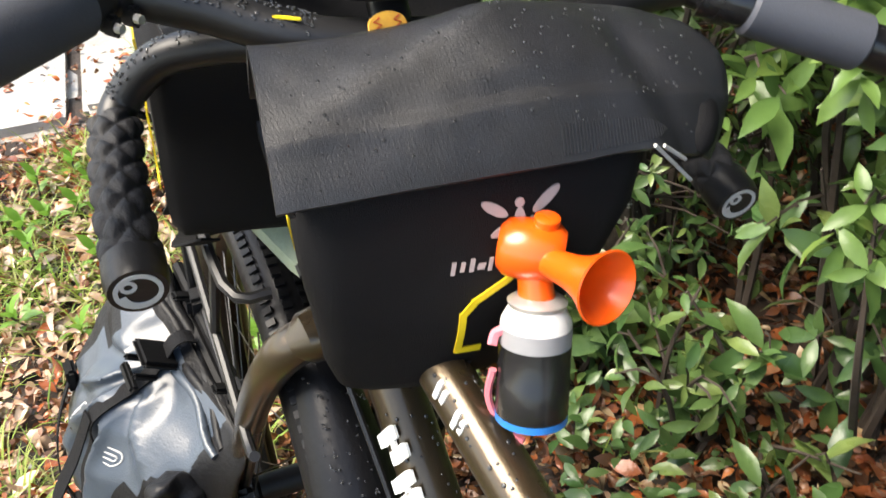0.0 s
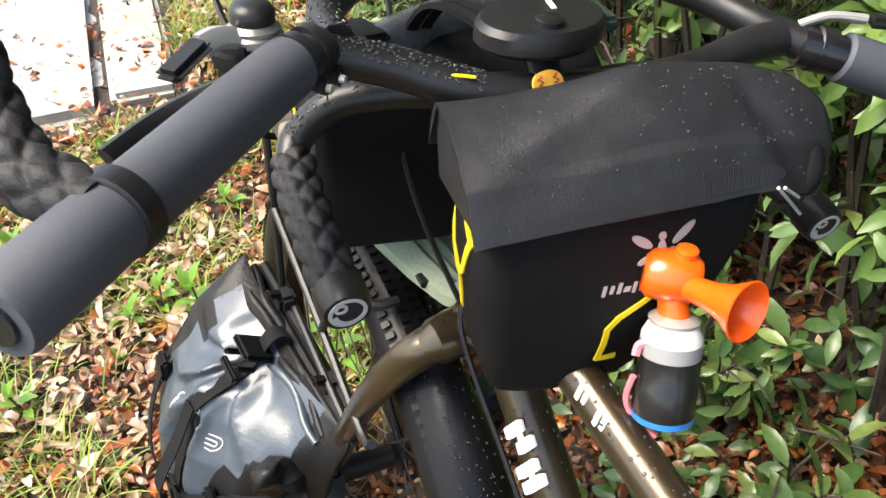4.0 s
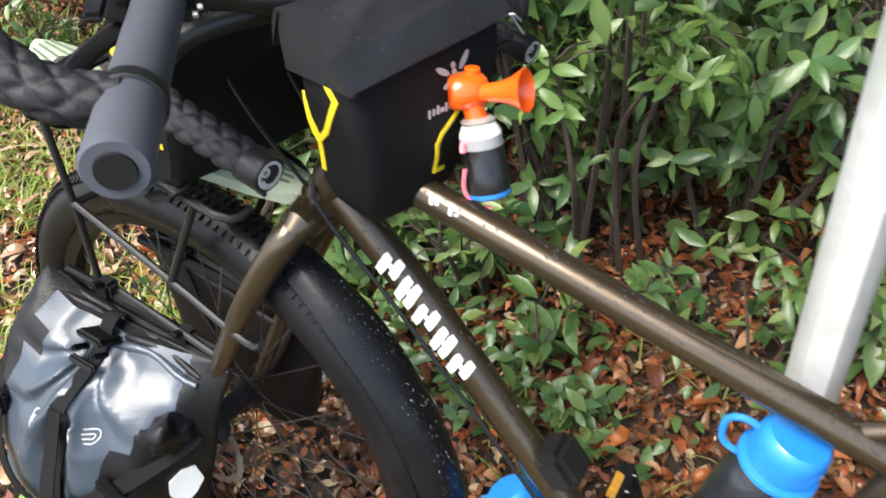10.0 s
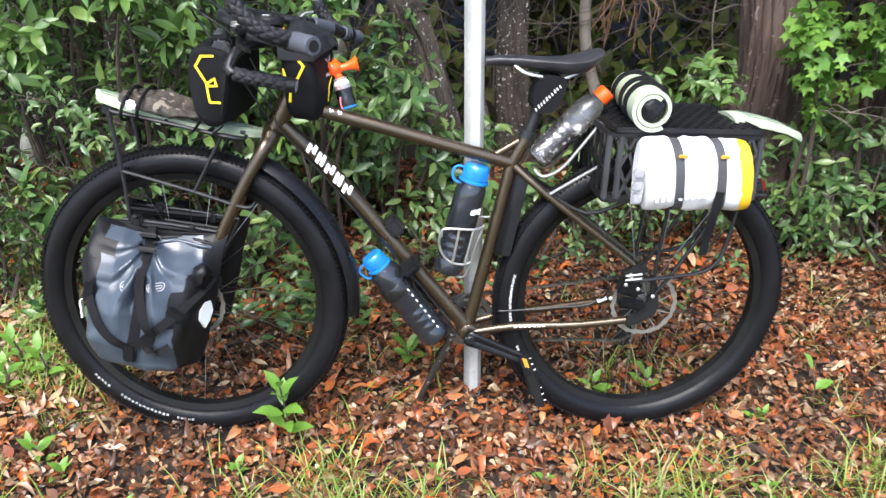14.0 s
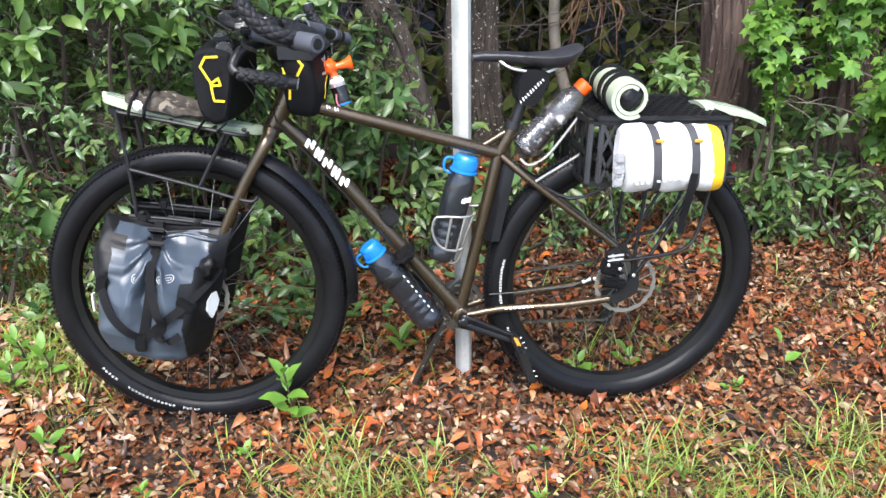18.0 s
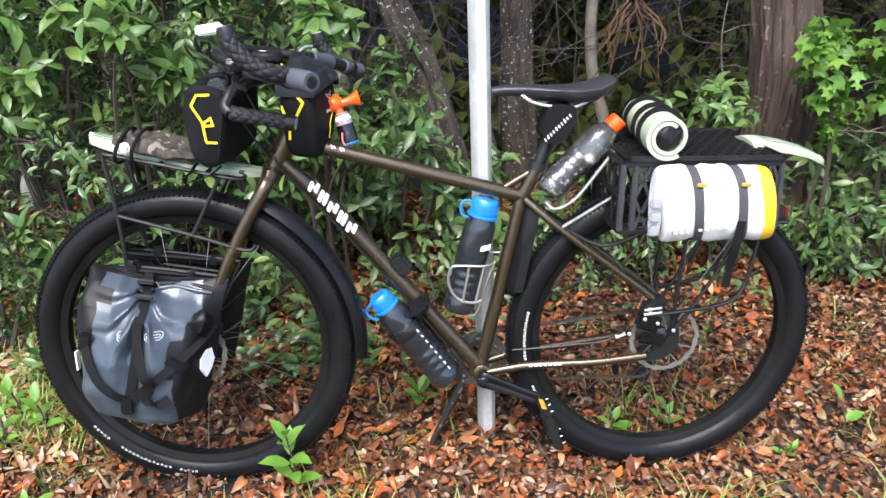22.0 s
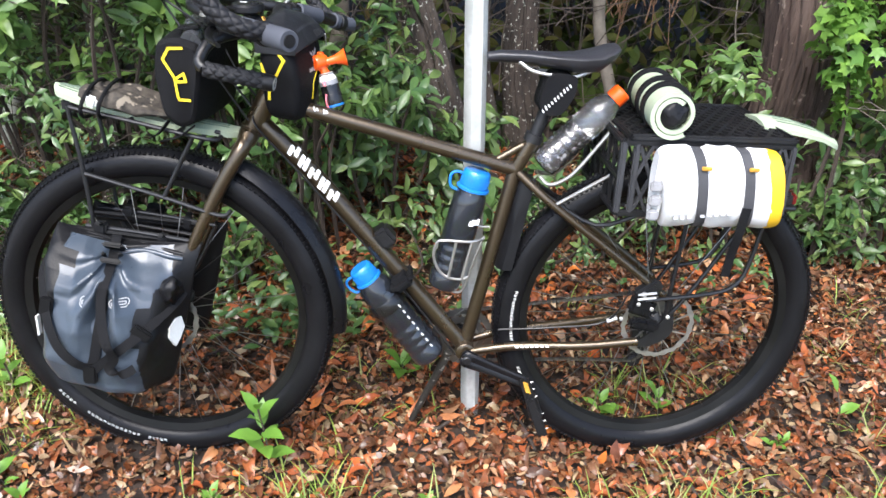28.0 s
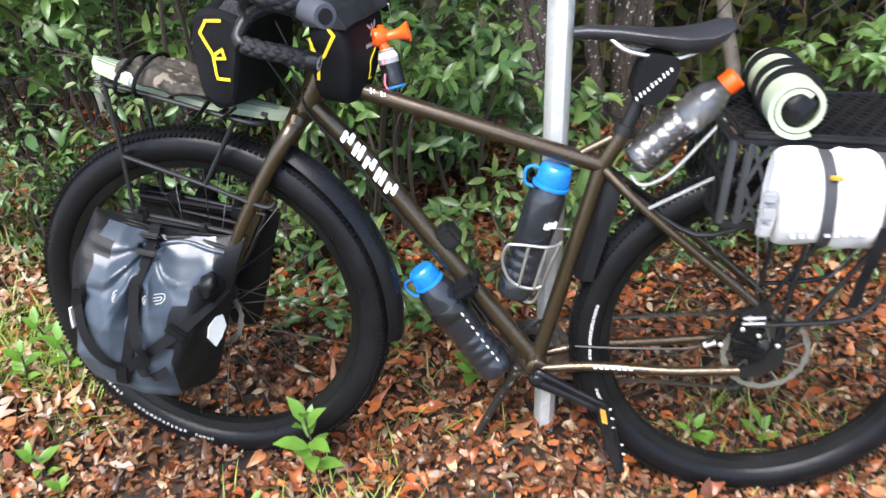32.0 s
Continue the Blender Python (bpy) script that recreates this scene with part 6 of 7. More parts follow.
for s in (-1, 1):
    y = s * 0.078
    lines += [[(0.42, y, 0.7), (0.84, y, 0.7)], [(0.6, y, 0.7), (0.588, y, 0.5), (0.588, s * 0.07, 0.42)], [(0.75, y, 0.7), (0.64, y, 0.5), (0.592, s * 0.07, 0.42)],
              [(0.53, y * 1.1, 0.47), (0.68, y * 1.1, 0.49), (0.735, y * 1.1, 0.515), (0.76, y * 1.05, 0.57), (0.78, y, 0.7)], [(0.51, y, 0.69), (0.4, s * 0.05, 0.64), (0.28, s * 0.03, 0.705)]]
lines += [[(x, -0.078, 0.7), (x, 0.078, 0.7)] for x in (0.42, 0.55, 0.7, 0.84)]
rods("rear_rack", lines, 0.0052, "black tubular steel rear rack")
light = part("tail_light", block((0.788, -0.11, 0.737), (0.04, 0.045, 0.032), (0, 0, 0), 0.008), PLASTIC, bike)
part("lens", block((0.81, -0.11, 0.737), (0.008, 0.036, 0.024), (0, 0, 0), 0.003), surface("red_lens", (0.12, 0.012, 0.01), 0.25), light, "dark red lens")
part("rack_lamp", block((-0.742, 0.005, 0.868), (0.03, 0.035, 0.03), (0, 0, 0), 0.006), PLASTIC, bike, "small black lamp on the front rack")

# ---- bar bags ----
def hexmark(parent, x0, z0, y, sx, sz, mirror=1):
    """A yellow open hexagon with a small loop and a tail, printed on the bag's side."""
    pts = [(0.62, 1.0), (0.12, 0.98), (-0.12, 0.72), (0.3, 0.28), (0.62, 0.42), (0.7, 0.24), (0.4, 0.22), (0.28, 0.3), (0.36, -0.12), (0.4, -0.2), (0.8, -0.2)]
    line = [Vector((x0 + mirror * sx * a, y, z0 + sz * b)) for a, b in pts]
    bm = bmesh.new()
    for a, b in zip(line, line[1:]):
        d = (b - a).normalized() * 0.002
        ribbon([a - d, b + d], 0.0052, Vector((0, 1, 0)).cross(b - a), 0.0012, bm)
    bm.transform(TURN)
    return part("hex_print", bm, YELLOW, parent, "yellow printed hexagon line", smooth=False)


def bag_body(sections, profile, steps=5):
    rings = []
    for y, px, pz, k, dz in sections:
        rings.append([Vector((px + (x - px) * k, y, pz + (z - pz) * k + dz)) for x, _, z in outline([(a, 0, b) for a, b in profile], steps, 0.35)])
    return rings


BAG = Matrix.Translation((-0.2415, 0.0105, 0)) @ Matrix.Rotation(radians(-12.9), 4, "Z")


def bagged(bm):
    bm.transform(BAG)
    return bm


rear_bag = thing("bar_bag", "black roll-top bar bag with yellow line print behind the handlebar", "bag", (-0.275, 0.0, 0.858), "bar bags")
rings = []
for z, l, r, f, k in ((0.857, -0.045, 0.012, -0.055, -0.014), (0.86, -0.062, 0.024, -0.064, -0.006), (0.87, -0.076, 0.034, -0.072, 0.0), (0.89, -0.084, 0.05, -0.078, 0.005), (0.915, -0.088, 0.066, -0.082, 0.009), (0.945, -0.092, 0.085, -0.084, 0.009), (0.975, -0.095, 0.1, -0.085, 0.004), (1.004, -0.096, 0.108, -0.085, -0.003), (1.02, -0.095, 0.11, -0.085, -0.02), (1.045, -0.09, 0.112, -0.082, -0.055)):
    rings.append([Vector((v.x, v.y, z)) for v in outline([(f, l + 0.007, 0), (k - 0.006, l, 0), (k, l * 0.4 + r * 0.6 - 0.02, 0), (k - 0.006, r, 0), (f, r, 0)], 7, 0.5)])
bm = loft(rings)
bmesh.ops.subdivide_edges(bm, edges=bm.edges[:], cuts=1, use_grid_fill=True)
wrinkle(bm, 0.002, 18)
BAG_SKIN = BVHTree.FromBMesh(bm)
body = part("body", bagged(bm), FABRIC, rear_bag)
# the flap: a sheet from the front top edge down to a straight edge on the back
rows = []
for i in range(73):
    u = i / 72
    y = -0.103 + 0.242 * u
    crest = math.exp(-((y - 0.03) / (0.055 if y < 0.03 else 0.085)) ** 2)
    fx, fz = -0.082 + 0.012 * crest, 1.054 + 0.019 * crest
    rx, rz = 0.004, 1.006 + 0.013 * u
    end = max(0.0, (u - 0.84) / 0.16)
    edge = [Vector((fx - 0.006, y, fz - 0.032)), Vector((fx - 0.004, y, fz - 0.012)), Vector((fx - 0.002, y, fz - 0.004))]
    for j in range(29):
        q = j / 28
        rise = 0.0065 * math.sin(q * math.pi) ** 0.8
        if -0.1 < y < 0.045:
            rise += 0.0035 * math.exp(-((q - 0.62 + 4.6 * (y + 0.09)) / 0.15) ** 2) * math.sin((y + 0.1) / 0.145 * math.pi)
        rise -= 0.006 * math.exp(-((y - 0.088 - 0.03 * q) / 0.013) ** 2) * min(1, 2.5 * q)
        rise += 0.0016 * math.exp(-((q - 0.7) / 0.04) ** 2) - 0.002 * math.exp(-((q - 0.62) / 0.07) ** 2 - ((y - 0.03) / 0.05) ** 2)
        yy = y + 0.024 * end ** 1.6 * math.sin(math.pi * min(1, 0.12 + 0.82 * q))
        edge.append(Vector((fx + (rx - fx) * q ** 0.95 + 0.5 * rise - 0.012 * end ** 2 * q, yy, fz + (rz - fz) * q ** 1.3 + rise - (0.006 + 0.016 * q) * end ** 2)))
    rows.append(edge + [v + Vector((-0.003, 0.0005, -0.003)) for v in edge[::-1]])
bm = wrinkle(loft(rows), 0.0011, 26)
FLAP_SKIN = BVHTree.FromBMesh(bm)
flap = part("flap", bagged(bm), FLAP, rear_bag, "charcoal textured fabric flap beaded with rain", sharp=70)
side_rows = [[v + Vector((0, 0.002, -0.001)), Vector((v.x * 0.97 - 0.001, -0.0965, 1.0)), Vector((v.x * 0.97 - 0.001, -0.0935, 1.0)), v + Vector((0, 0.005, -0.001))] for v in rows[0][2:31]]
part("flap_side", bagged(loft(side_rows)), FLAP, rear_bag)
bm = bmesh.new()
for k in range(34):
    y = 0.045 + 0.0019 * k
    z = 1.006 + 0.013 * (y + 0.103) / 0.242
    a = lay(FLAP_SKIN, (0.05, y, z + 0.004), (-1, 0, 0), 0.0003)
    b = lay(FLAP_SKIN, (-0.006, y, z + 0.08), (0, 0, -1), 0.0003)
    ribbon([a, b], 0.0008, (0, 1, 0), 0.0008, bm)
tagged(part("hem", bagged(bm), FLAP, flap, "ribbed woven hem", smooth=False), kind="stuff")
part("flap_end", bagged(wrinkle(tube(spline([(-0.05, 0.135, 1.03), (-0.028, 0.14, 1.018), (-0.008, 0.128, 1.003)], 5), [0.006, 0.008, 0.01, 0.012, 0.013, 0.013, 0.013, 0.012, 0.011, 0.009, 0.006], 12), 0.003, 30)), FABRIC, rear_bag)
for pts in ([(-0.215, 0.102, 1.019), (-0.215, 0.119, 1.004), (-0.215, 0.137, 0.988)], [(-0.215, 0.109, 1.017), (-0.215, 0.128, 1.004)]):
    part("flap_cord", tube(pts, 0.0012, 6), GREY_PRINT, rear_bag, "pale grey elastic cord")
def flat_line(pts, width, way, name, material, parent, label):
    """A printed line on the bag: points before its side or back, laid onto it along way."""
    way = Vector(way)
    bm = bmesh.new()
    for p, q in zip(pts, pts[1:]):
        p, q = Vector(p), Vector(q)
        n = max(2, int((q - p).length / 0.006))
        d = (q - p) * 0.06
        ribbon([lay(BAG_SKIN, (p - d).lerp(q + d, i / n), way, 0.0008) for i in range(n + 1)], width, way.cross(q - p), 0.0012, bm)
    return part(name, bagged(bm), material, parent, label, smooth=False)


face = lambda x, z: (x, -0.2, z)
flat_line([face(x, z) for x, z in ((-0.074, 1.012), (-0.04, 1.006), (-0.024, 0.988), (-0.044, 0.952), (-0.058, 0.938), (-0.062, 0.905))], 0.0058, (0, 1, 0), "hex_print", YELLOW, body, "yellow printed hexagon line")
flat_line([face(x, z) for x, z in ((-0.056, 0.94), (-0.07, 0.965), (-0.074, 0.978), (-0.07, 0.955), (-0.06, 0.937))], 0.005, (0, 1, 0), "hex_print", YELLOW, body, "yellow printed loop")
back = lambda y, z: Vector((0.2, y, z))
flat_line([back(y, z) for y, z in ((0.026, 0.952), (0.0, 0.935), (-0.007, 0.926), (-0.008, 0.898), (0.006, 0.896))], 0.0042, (-1, 0, 0), "line_print", YELLOW, body, "yellow printed line")


def patch(bm, centre, d, n, ring):
    """A thin printed patch on the bag's back: a centre, two directions and points along them."""
    rows = [[lay(BAG_SKIN, centre + d * a + n * b, (-1, 0, 0), o) for a, b in ring] for o in (-0.0006, 0.0007)]
    loft(rows, bm)


bm = bmesh.new()
oval = [(math.cos(2 * math.pi * j / 16), math.sin(2 * math.pi * j / 16)) for j in range(16)]
for y, z, a, l, w in ((0.024, 0.98, 90, 0.016, 0.0065), (0.0095, 0.9885, 150, 0.017, 0.006), (0.0395, 0.9905, 38, 0.02, 0.006), (0.013, 0.976, 205, 0.012, 0.0045), (0.035, 0.979, -22, 0.012, 0.0045), (0.0238, 0.9905, 90, 0.0055, 0.0055)):
    a = radians(a)
    patch(bm, back(y, z), Vector((0, math.cos(a), math.sin(a))) * l / 2, Vector((0, -math.sin(a), math.cos(a))) * w / 2, oval)
part("emblem", bagged(bm), PINKISH, body, "pale winged emblem", smooth=False)
bm = bmesh.new()
for k, (w, h) in enumerate(((0.0022, 0.0075), (0.0022, 0.0055), (0.0024, 0.0075), (0.004, 0.0035), (0.0022, 0.0075), (0.0024, 0.0075), (0.004, 0.006), (0.0024, 0.0075))):
    patch(bm, back(-0.013 + 0.0052 * k, 0.957 + 0.0006 * (k % 3)), Vector((0, w / 2, 0)), Vector((0, 0.0006, h / 2)), [(-1, -1), (1, -1), (1, 1), (-1, 1)])
part("word_print", bagged(bm), PINKISH, body, "pale printed bars", smooth=False)

front_bag = thing("bar_bag", "black roll-top bag with yellow line print before the handlebar", "bag", (-0.475, 0.01, 0.845), "bar bags")
PROFILE2 = [(-0.508, 0.868), (-0.475, 0.845), (-0.44, 0.86), (-0.425, 0.95), (-0.425, 1.013), (-0.47, 1.03), (-0.515, 1.018), (-0.525, 0.95)]
rows = [(-0.098, -0.472, 0.95, 0.86, 0), (-0.09, -0.472, 0.95, 0.97, 0), (-0.07, -0.472, 0.95, 1.0, 0), (0.0, -0.472, 0.95, 1.05, 0), (0.09, -0.472, 0.95, 1.02, 0), (0.13, -0.472, 0.95, 0.97, 0), (0.14, -0.472, 0.95, 0.86, 0)]
bm = loft(bag_body(rows, PROFILE2))
bmesh.ops.subdivide_edges(bm, edges=bm.edges[:], cuts=1, use_grid_fill=True)
for v in bm.verts:
    if v.co.z > 1.0:
        v.co.z += 0.01 * math.exp(-(v.co.y / 0.08) ** 2)
wrinkle(bm, 0.003, 16)
TURN = Matrix.Translation((-0.475, 0.02, 0)) @ Matrix.Rotation(radians(-11), 4, "Z") @ Matrix.Translation((0.475, -0.02, 0))
bm.transform(TURN)
body = part("body", bm, FABRIC, front_bag)
hexmark(body, -0.49, 0.925, -0.101, 0.055, 0.085)
part("top_buckle", block((-0.47, -0.062, 1.046), (0.045, 0.035, 0.008), (0, -6, 0), 0.003), BLACK_VINYL, front_bag, "black buckle plate")
part("roll_edge", tube(spline([(-0.465, -0.088, 1.018), (-0.466, -0.05, 1.027), (-0.476, 0.0, 1.034), (-0.484, 0.06, 1.034), (-0.49, 0.12, 1.02)], 6), 0.021, 18), WETROLL, front_bag, "wet grey rolled top edge")

# ---- air horn ----
horn = thing("air_horn", "small orange air horn on a black taped can", "air horn", (-0.2, 0.03, 0.872))
HB, HT = Vector((-0.188, 0.022, 0.876)), Vector((-0.209, 0.032, 0.945))
can = part("can", lathe(HB, HT, [(0, 0.0175), (0.03, 0.0195), (0.84, 0.0195), (0.96, 0.015), (1, 0.012)], 28), REFLECT, horn, "white metal can")
part("can_band", lathe(HB.lerp(HT, 0.66), HB.lerp(HT, 0.8), [(0, 0.0199), (1, 0.0199)], 28), GREYCLIP, can, "grey band")
part("can_tape", lathe(HB.lerp(HT, 0.08), HB.lerp(HT, 0.66), [(0, 0.0203), (0.02, 0.0206), (0.5, 0.0206), (0.52, 0.0202), (1, 0.0202)], 28), TAPE_BLACK, can, "glossy black tape")
part("collar", lathe(HB.lerp(HT, 0.955), HB.lerp(HT, 1.03), [(0, 0.0155), (0.5, 0.0165), (1, 0.0125)], 26), STEEL, can, "steel neck collar")
part("can_base", lathe(HB, HB.lerp(HT, 0.08), [(0, 0.018), (0.3, 0.0206), (1, 0.0206)], 28), BLUE, can, "blue rim")
C = HT + Vector((-0.014, 0.003, 0.023))
head = part("horn_head", lathe(C + Vector((-0.012, -0.013, 0)), C + Vector((0.012, 0.013, 0)), [(0, 0.012), (0.12, 0.016), (0.5, 0.0175), (0.88, 0.016), (1, 0.012)], 26), ORANGE, horn)
part("neck", lathe(HT + Vector((0, 0, -0.002)), C, [(0, 0.0105), (0.4, 0.0095), (1, 0.011)], 20), ORANGE, head)
part("button", lathe(C + Vector((0.002, 0.006, 0.012)), C + Vector((0.002, 0.006, 0.021)), [(0, 0.0075), (0.9, 0.007), (1, 0.0055)], 18), ORANGE, head)
B0, B1 = C + Vector((0.006, 0.0, -0.001)), C + Vector((0.056, 0.003, 0.013))
bm = bmesh.new()
d = (B1 - B0).normalized()
s = d.orthogonal().normalized()
u = d.cross(s)
prof = [(0, 0.0075), (0.25, 0.008), (0.55, 0.0095), (0.75, 0.0125), (0.9, 0.0165), (1.0, 0.0195), (1.01, 0.0185), (0.9, 0.0145), (0.75, 0.0105), (0.55, 0.0075), (0.3, 0.005)]
rings = [[bm.verts.new(B0.lerp(B1, f) + r * (math.cos(t) * s + math.sin(t) * u)) for t in (2 * math.pi * j / 28 for j in range(28))] for f, r in prof]
for a, b in zip(rings, rings[1:]):
    for j in range(28):
        bm.faces.new((a[j], a[(j + 1) % 28], b[(j + 1) % 28], b[j]))
bm.faces.new(rings[-1])
part("bell_mouth", bm, ORANGE, horn, "flared orange bell")
part("band", tube(spline([HB + Vector((-0.019, -0.016, 0.03)), HB + Vector((-0.018, -0.018, 0.01)), HB + Vector((-0.008, -0.014, -0.006)), HB + Vector((0.006, -0.008, -0.008))], 5), 0.0022, 6), PINK, horn, "pink elastic band")
part("band", tube(spline([HB + Vector((-0.02, -0.008, 0.056)), HB + Vector((-0.024, -0.013, 0.052)), HB + Vector((-0.021, -0.017, 0.047))], 4), 0.003, 6), PINK, horn, "pink elastic band")

# ---- panniers ----
def belly(z):
    """How far the pannier's outer face stands from the wheel's plane at a height."""
    return float(np.interp(z, (0.285, 0.3, 0.35, 0.42, 0.48, 0.53, 0.565, 0.585, 0.6), (0.205, 0.215, 0.221, 0.207, 0.178, 0.148, 0.12, 0.1, 0.086)))


PINCH = (-0.647, 0.572)  # where the buckle gathers the pannier's front
FOLDS = ((163, 0.011, 14), (204, 0.016, 17), (241, 0.016, 13), (262, -0.012, 9), (284, 0.015, 12), (318, 0.01, 16))


def pannier_skin(side):
    """The bag's skin as a fine grid, and the faces that are black vinyl."""
    levels = (0.284, 0.287, 0.3, 0.35, 0.42, 0.48, 0.53, 0.565, 0.585, 0.6)
    fronts = (-0.745, -0.762, -0.776, -0.788, -0.79, -0.788, -0.784, -0.78, -0.776, -0.772)
    rears = (-0.6, -0.59, -0.578, -0.562, -0.547, -0.534, -0.522, -0.513, -0.507, -0.505)
    inner = (0.11, 0.098, 0.09, 0.082, 0.076, 0.073, 0.071, 0.069, 0.068, 0.07)
    zs = sorted(set(levels) | set(np.linspace(0.3, 0.6, 56)))
    rings, n = [], 24
    for z in zs:
        x0, x1, y0, y1 = (float(np.interp(z, levels, v)) for v in (fronts, rears, inner, [belly(a) for a in levels]))
        lift = max(0.0, (z - 0.47) / 0.13)
        ring = []
        for v in outline([(x0, y0, 0), (x0, y1 - 0.012, 0), (x0 * 0.66 + x1 * 0.34, y1 + 0.004, 0), (x0 * 0.33 + x1 * 0.67, y1 + 0.004, 0), (x1 - 0.02, y1 - 0.014, 0), (x1 + 0.05, y0, 0)], n, 0.35):
            u = max(-1.1, min(1.1, (v.x + 0.647) / 0.13))
            ring.append(Vector((v.x, side * v.y, z + 0.004 - 0.2 * (v.x + 0.65) + lift * ((0.02 if u < 0 else 0.026) * u * u - 0.018 + 0.01 * noise.noise(Vector((v.x * 15, z * 5, 1)))))))
        rings.append(ring)
    for z, ring in zip(zs, rings):
        y0, y1 = float(np.interp(z, levels, inner)), belly(z)
        for v in ring:
            outer = min(1.0, max(0.0, (abs(v.y) - y0) / (y1 - y0) - 0.3) / 0.45)
            dx, dz = v.x - PINCH[0], v.z - PINCH[1]
            far = math.hypot(dx, dz)
            ang = math.degrees(math.atan2(dz, dx)) + 14 * noise.noise(v * 9)
            fold = sum(a * max(0.0, 1 - abs(((ang - d + 180) % 360) - 180) / (1.7 * w)) for d, a, w in FOLDS)
            v.y += side * fold * min(1.0, far / 0.035) * math.exp(-(far / 0.17) ** 2) * outer * 2.5
            v.y -= side * 0.012 * math.exp(-(far / 0.03) ** 2) * outer
            v += Vector(noise.noise_vector(v * 8)) * 0.007 + Vector(noise.noise_vector(v * 24)) * 0.006 * outer
    bm = loft(rings)
    bm.faces.ensure_lookup_table()
    bm.faces.index_update()
    dark = set()
    for f in bm.faces:
        c = f.calc_center_median()
        column = f.index % (6 * n)
        lift = max(0.0, (c.z - 0.47) / 0.13)
        wave = 0.008 * noise.noise(c * 14)
        if column >= 4.6 * n or column < 1.4 * n + 0.35 * n * lift or c.x > float(np.interp(c.z, (0.28, 0.41, 0.46, 0.505, 0.53), (-0.584, -0.6, -0.59, -0.561, -0.532))) + wave or c.x < -0.728 - 0.25 * max(0.0, 0.58 - c.z) + wave and c.z > 0.5:
            dark.add(f.index)
    return bm, dark


def pannier(side):
    p = thing("pannier", "grey-blue wet vinyl roll-top pannier on the front wheel" if side < 0 else "dark wet roll-top pannier on the far side of the front wheel", "pannier", (-0.65, side * 0.14, 0.284), "front panniers")
    body = None
    for k in (0, 1):
        bm, dark = pannier_skin(side)
        if k == 0:
            skin = BVHTree.FromBMesh(bm)
        bmesh.ops.delete(bm, geom=[f for f in bm.faces if (f.index in dark) != bool(k)], context="FACES")
        if k == 0:
            body = part("body", bm, VINYL, p, "wet glossy vinyl with folds", sharp=75)
        else:
            part("side_panel", bm, BLACK_VINYL, body, "black crumpled vinyl sides", sharp=75)

    def on_face(x, z, off=0.004):
        return lay(skin, (x, side * 0.4, z), (0, -side, 0), off)

    # the rolled mouth behind the buckle
    for k, (y, z, r) in enumerate(((0.068, 0.596, 0.006), (0.08, 0.594, 0.006), (0.091, 0.588, 0.0055))):
        pts = [(x, side * (y + 0.004 * math.sin(x * 60 + k)), z - 0.002 - 0.2 * (x + 0.65) - 0.014 * math.exp(-((x + 0.647) / 0.03) ** 2)) for x in np.linspace(-0.762 + 0.01 * k, -0.512, 16)]
        part("roll_fold", tube(pts, [r * (0.8 + 0.3 * math.sin(math.pi * i / 15)) for i in range(16)], 10), BLACK_VINYL if k < 2 else VINYL, body, "folded mouth of the bag")
    bm = bmesh.new()
    bmesh.ops.create_icosphere(bm, subdivisions=4, radius=1.0)
    bm.transform(Matrix.Translation((-0.532, side * 0.132, 0.5)) @ Matrix.Rotation(radians(25), 4, "Y") @ Matrix.Diagonal((0.02, 0.028, 0.036, 1)))
    part("corner_fold", wrinkle(bm, 0.012, 26), BLACK_VINYL, body, "crumpled black corner fold", sharp=80)
    st = part("strap", ribbon(spline([(-0.648, side * 0.068, 0.6), (-0.648, side * 0.088, 0.604)] + [on_face(x, z, o) for x, z, o in ((-0.65, 0.565, 0.006), (-0.654, 0.53, 0.008), (-0.66, 0.48, 0.006), (-0.668, 0.43, 0.008), (-0.677, 0.385, 0.006), (-0.686, 0.352, 0.006))], 6), 0.021, (1, 0, 0), 0.0018), WEBBING, p)
    part("strap", ribbon(spline([on_face(x, z, o) for x, z, o in ((-0.656, 0.53, 0.012), (-0.655, 0.48, 0.022), (-0.64, 0.43, 0.03), (-0.63, 0.395, 0.022), (-0.645, 0.366, 0.012), (-0.618, 0.356, 0.014), (-0.594, 0.366, 0.018))], 6), 0.019, (1, 0, -0.3), 0.0018), WEBBING, p, "loose strap tail")
    buckle = part("buckle", block((-0.648, side * 0.11, 0.592), (0.042, 0.044, 0.01), (side * 34, 8, 0), 0.004), BUCKLE, st, "black side-release buckle")
    for dx in (-0.017, 0.017):
        part("buckle_arm", block((-0.648 + dx, side * 0.128, 0.581), (0.007, 0.03, 0.009), (side * 34, 8, 0), 0.003), BUCKLE, st)
    part("buckle_bar", block((-0.648, side * 0.142, 0.572), (0.042, 0.009, 0.011), (side * 34, 8, 0), 0.003), BUCKLE, st)
    part("buckle", block(on_face(-0.687, 0.35, 0.008), (0.028, 0.013, 0.046), (0, 4, 0), 0.004), BUCKLE, st)
    part("strap", ribbon(spline([(-0.775, side * 0.1, 0.585), (-0.787, side * 0.14, 0.55)] + [on_face(x, z, o) for x, z, o in ((-0.775, 0.5, 0.006), (-0.762, 0.455, 0.01), (-0.742, 0.415, 0.014), (-0.715, 0.385, 0.012), (-0.69, 0.365, 0.01))], 6), 0.02, (1, 0, 0.5), 0.0018), WEBBING, p)
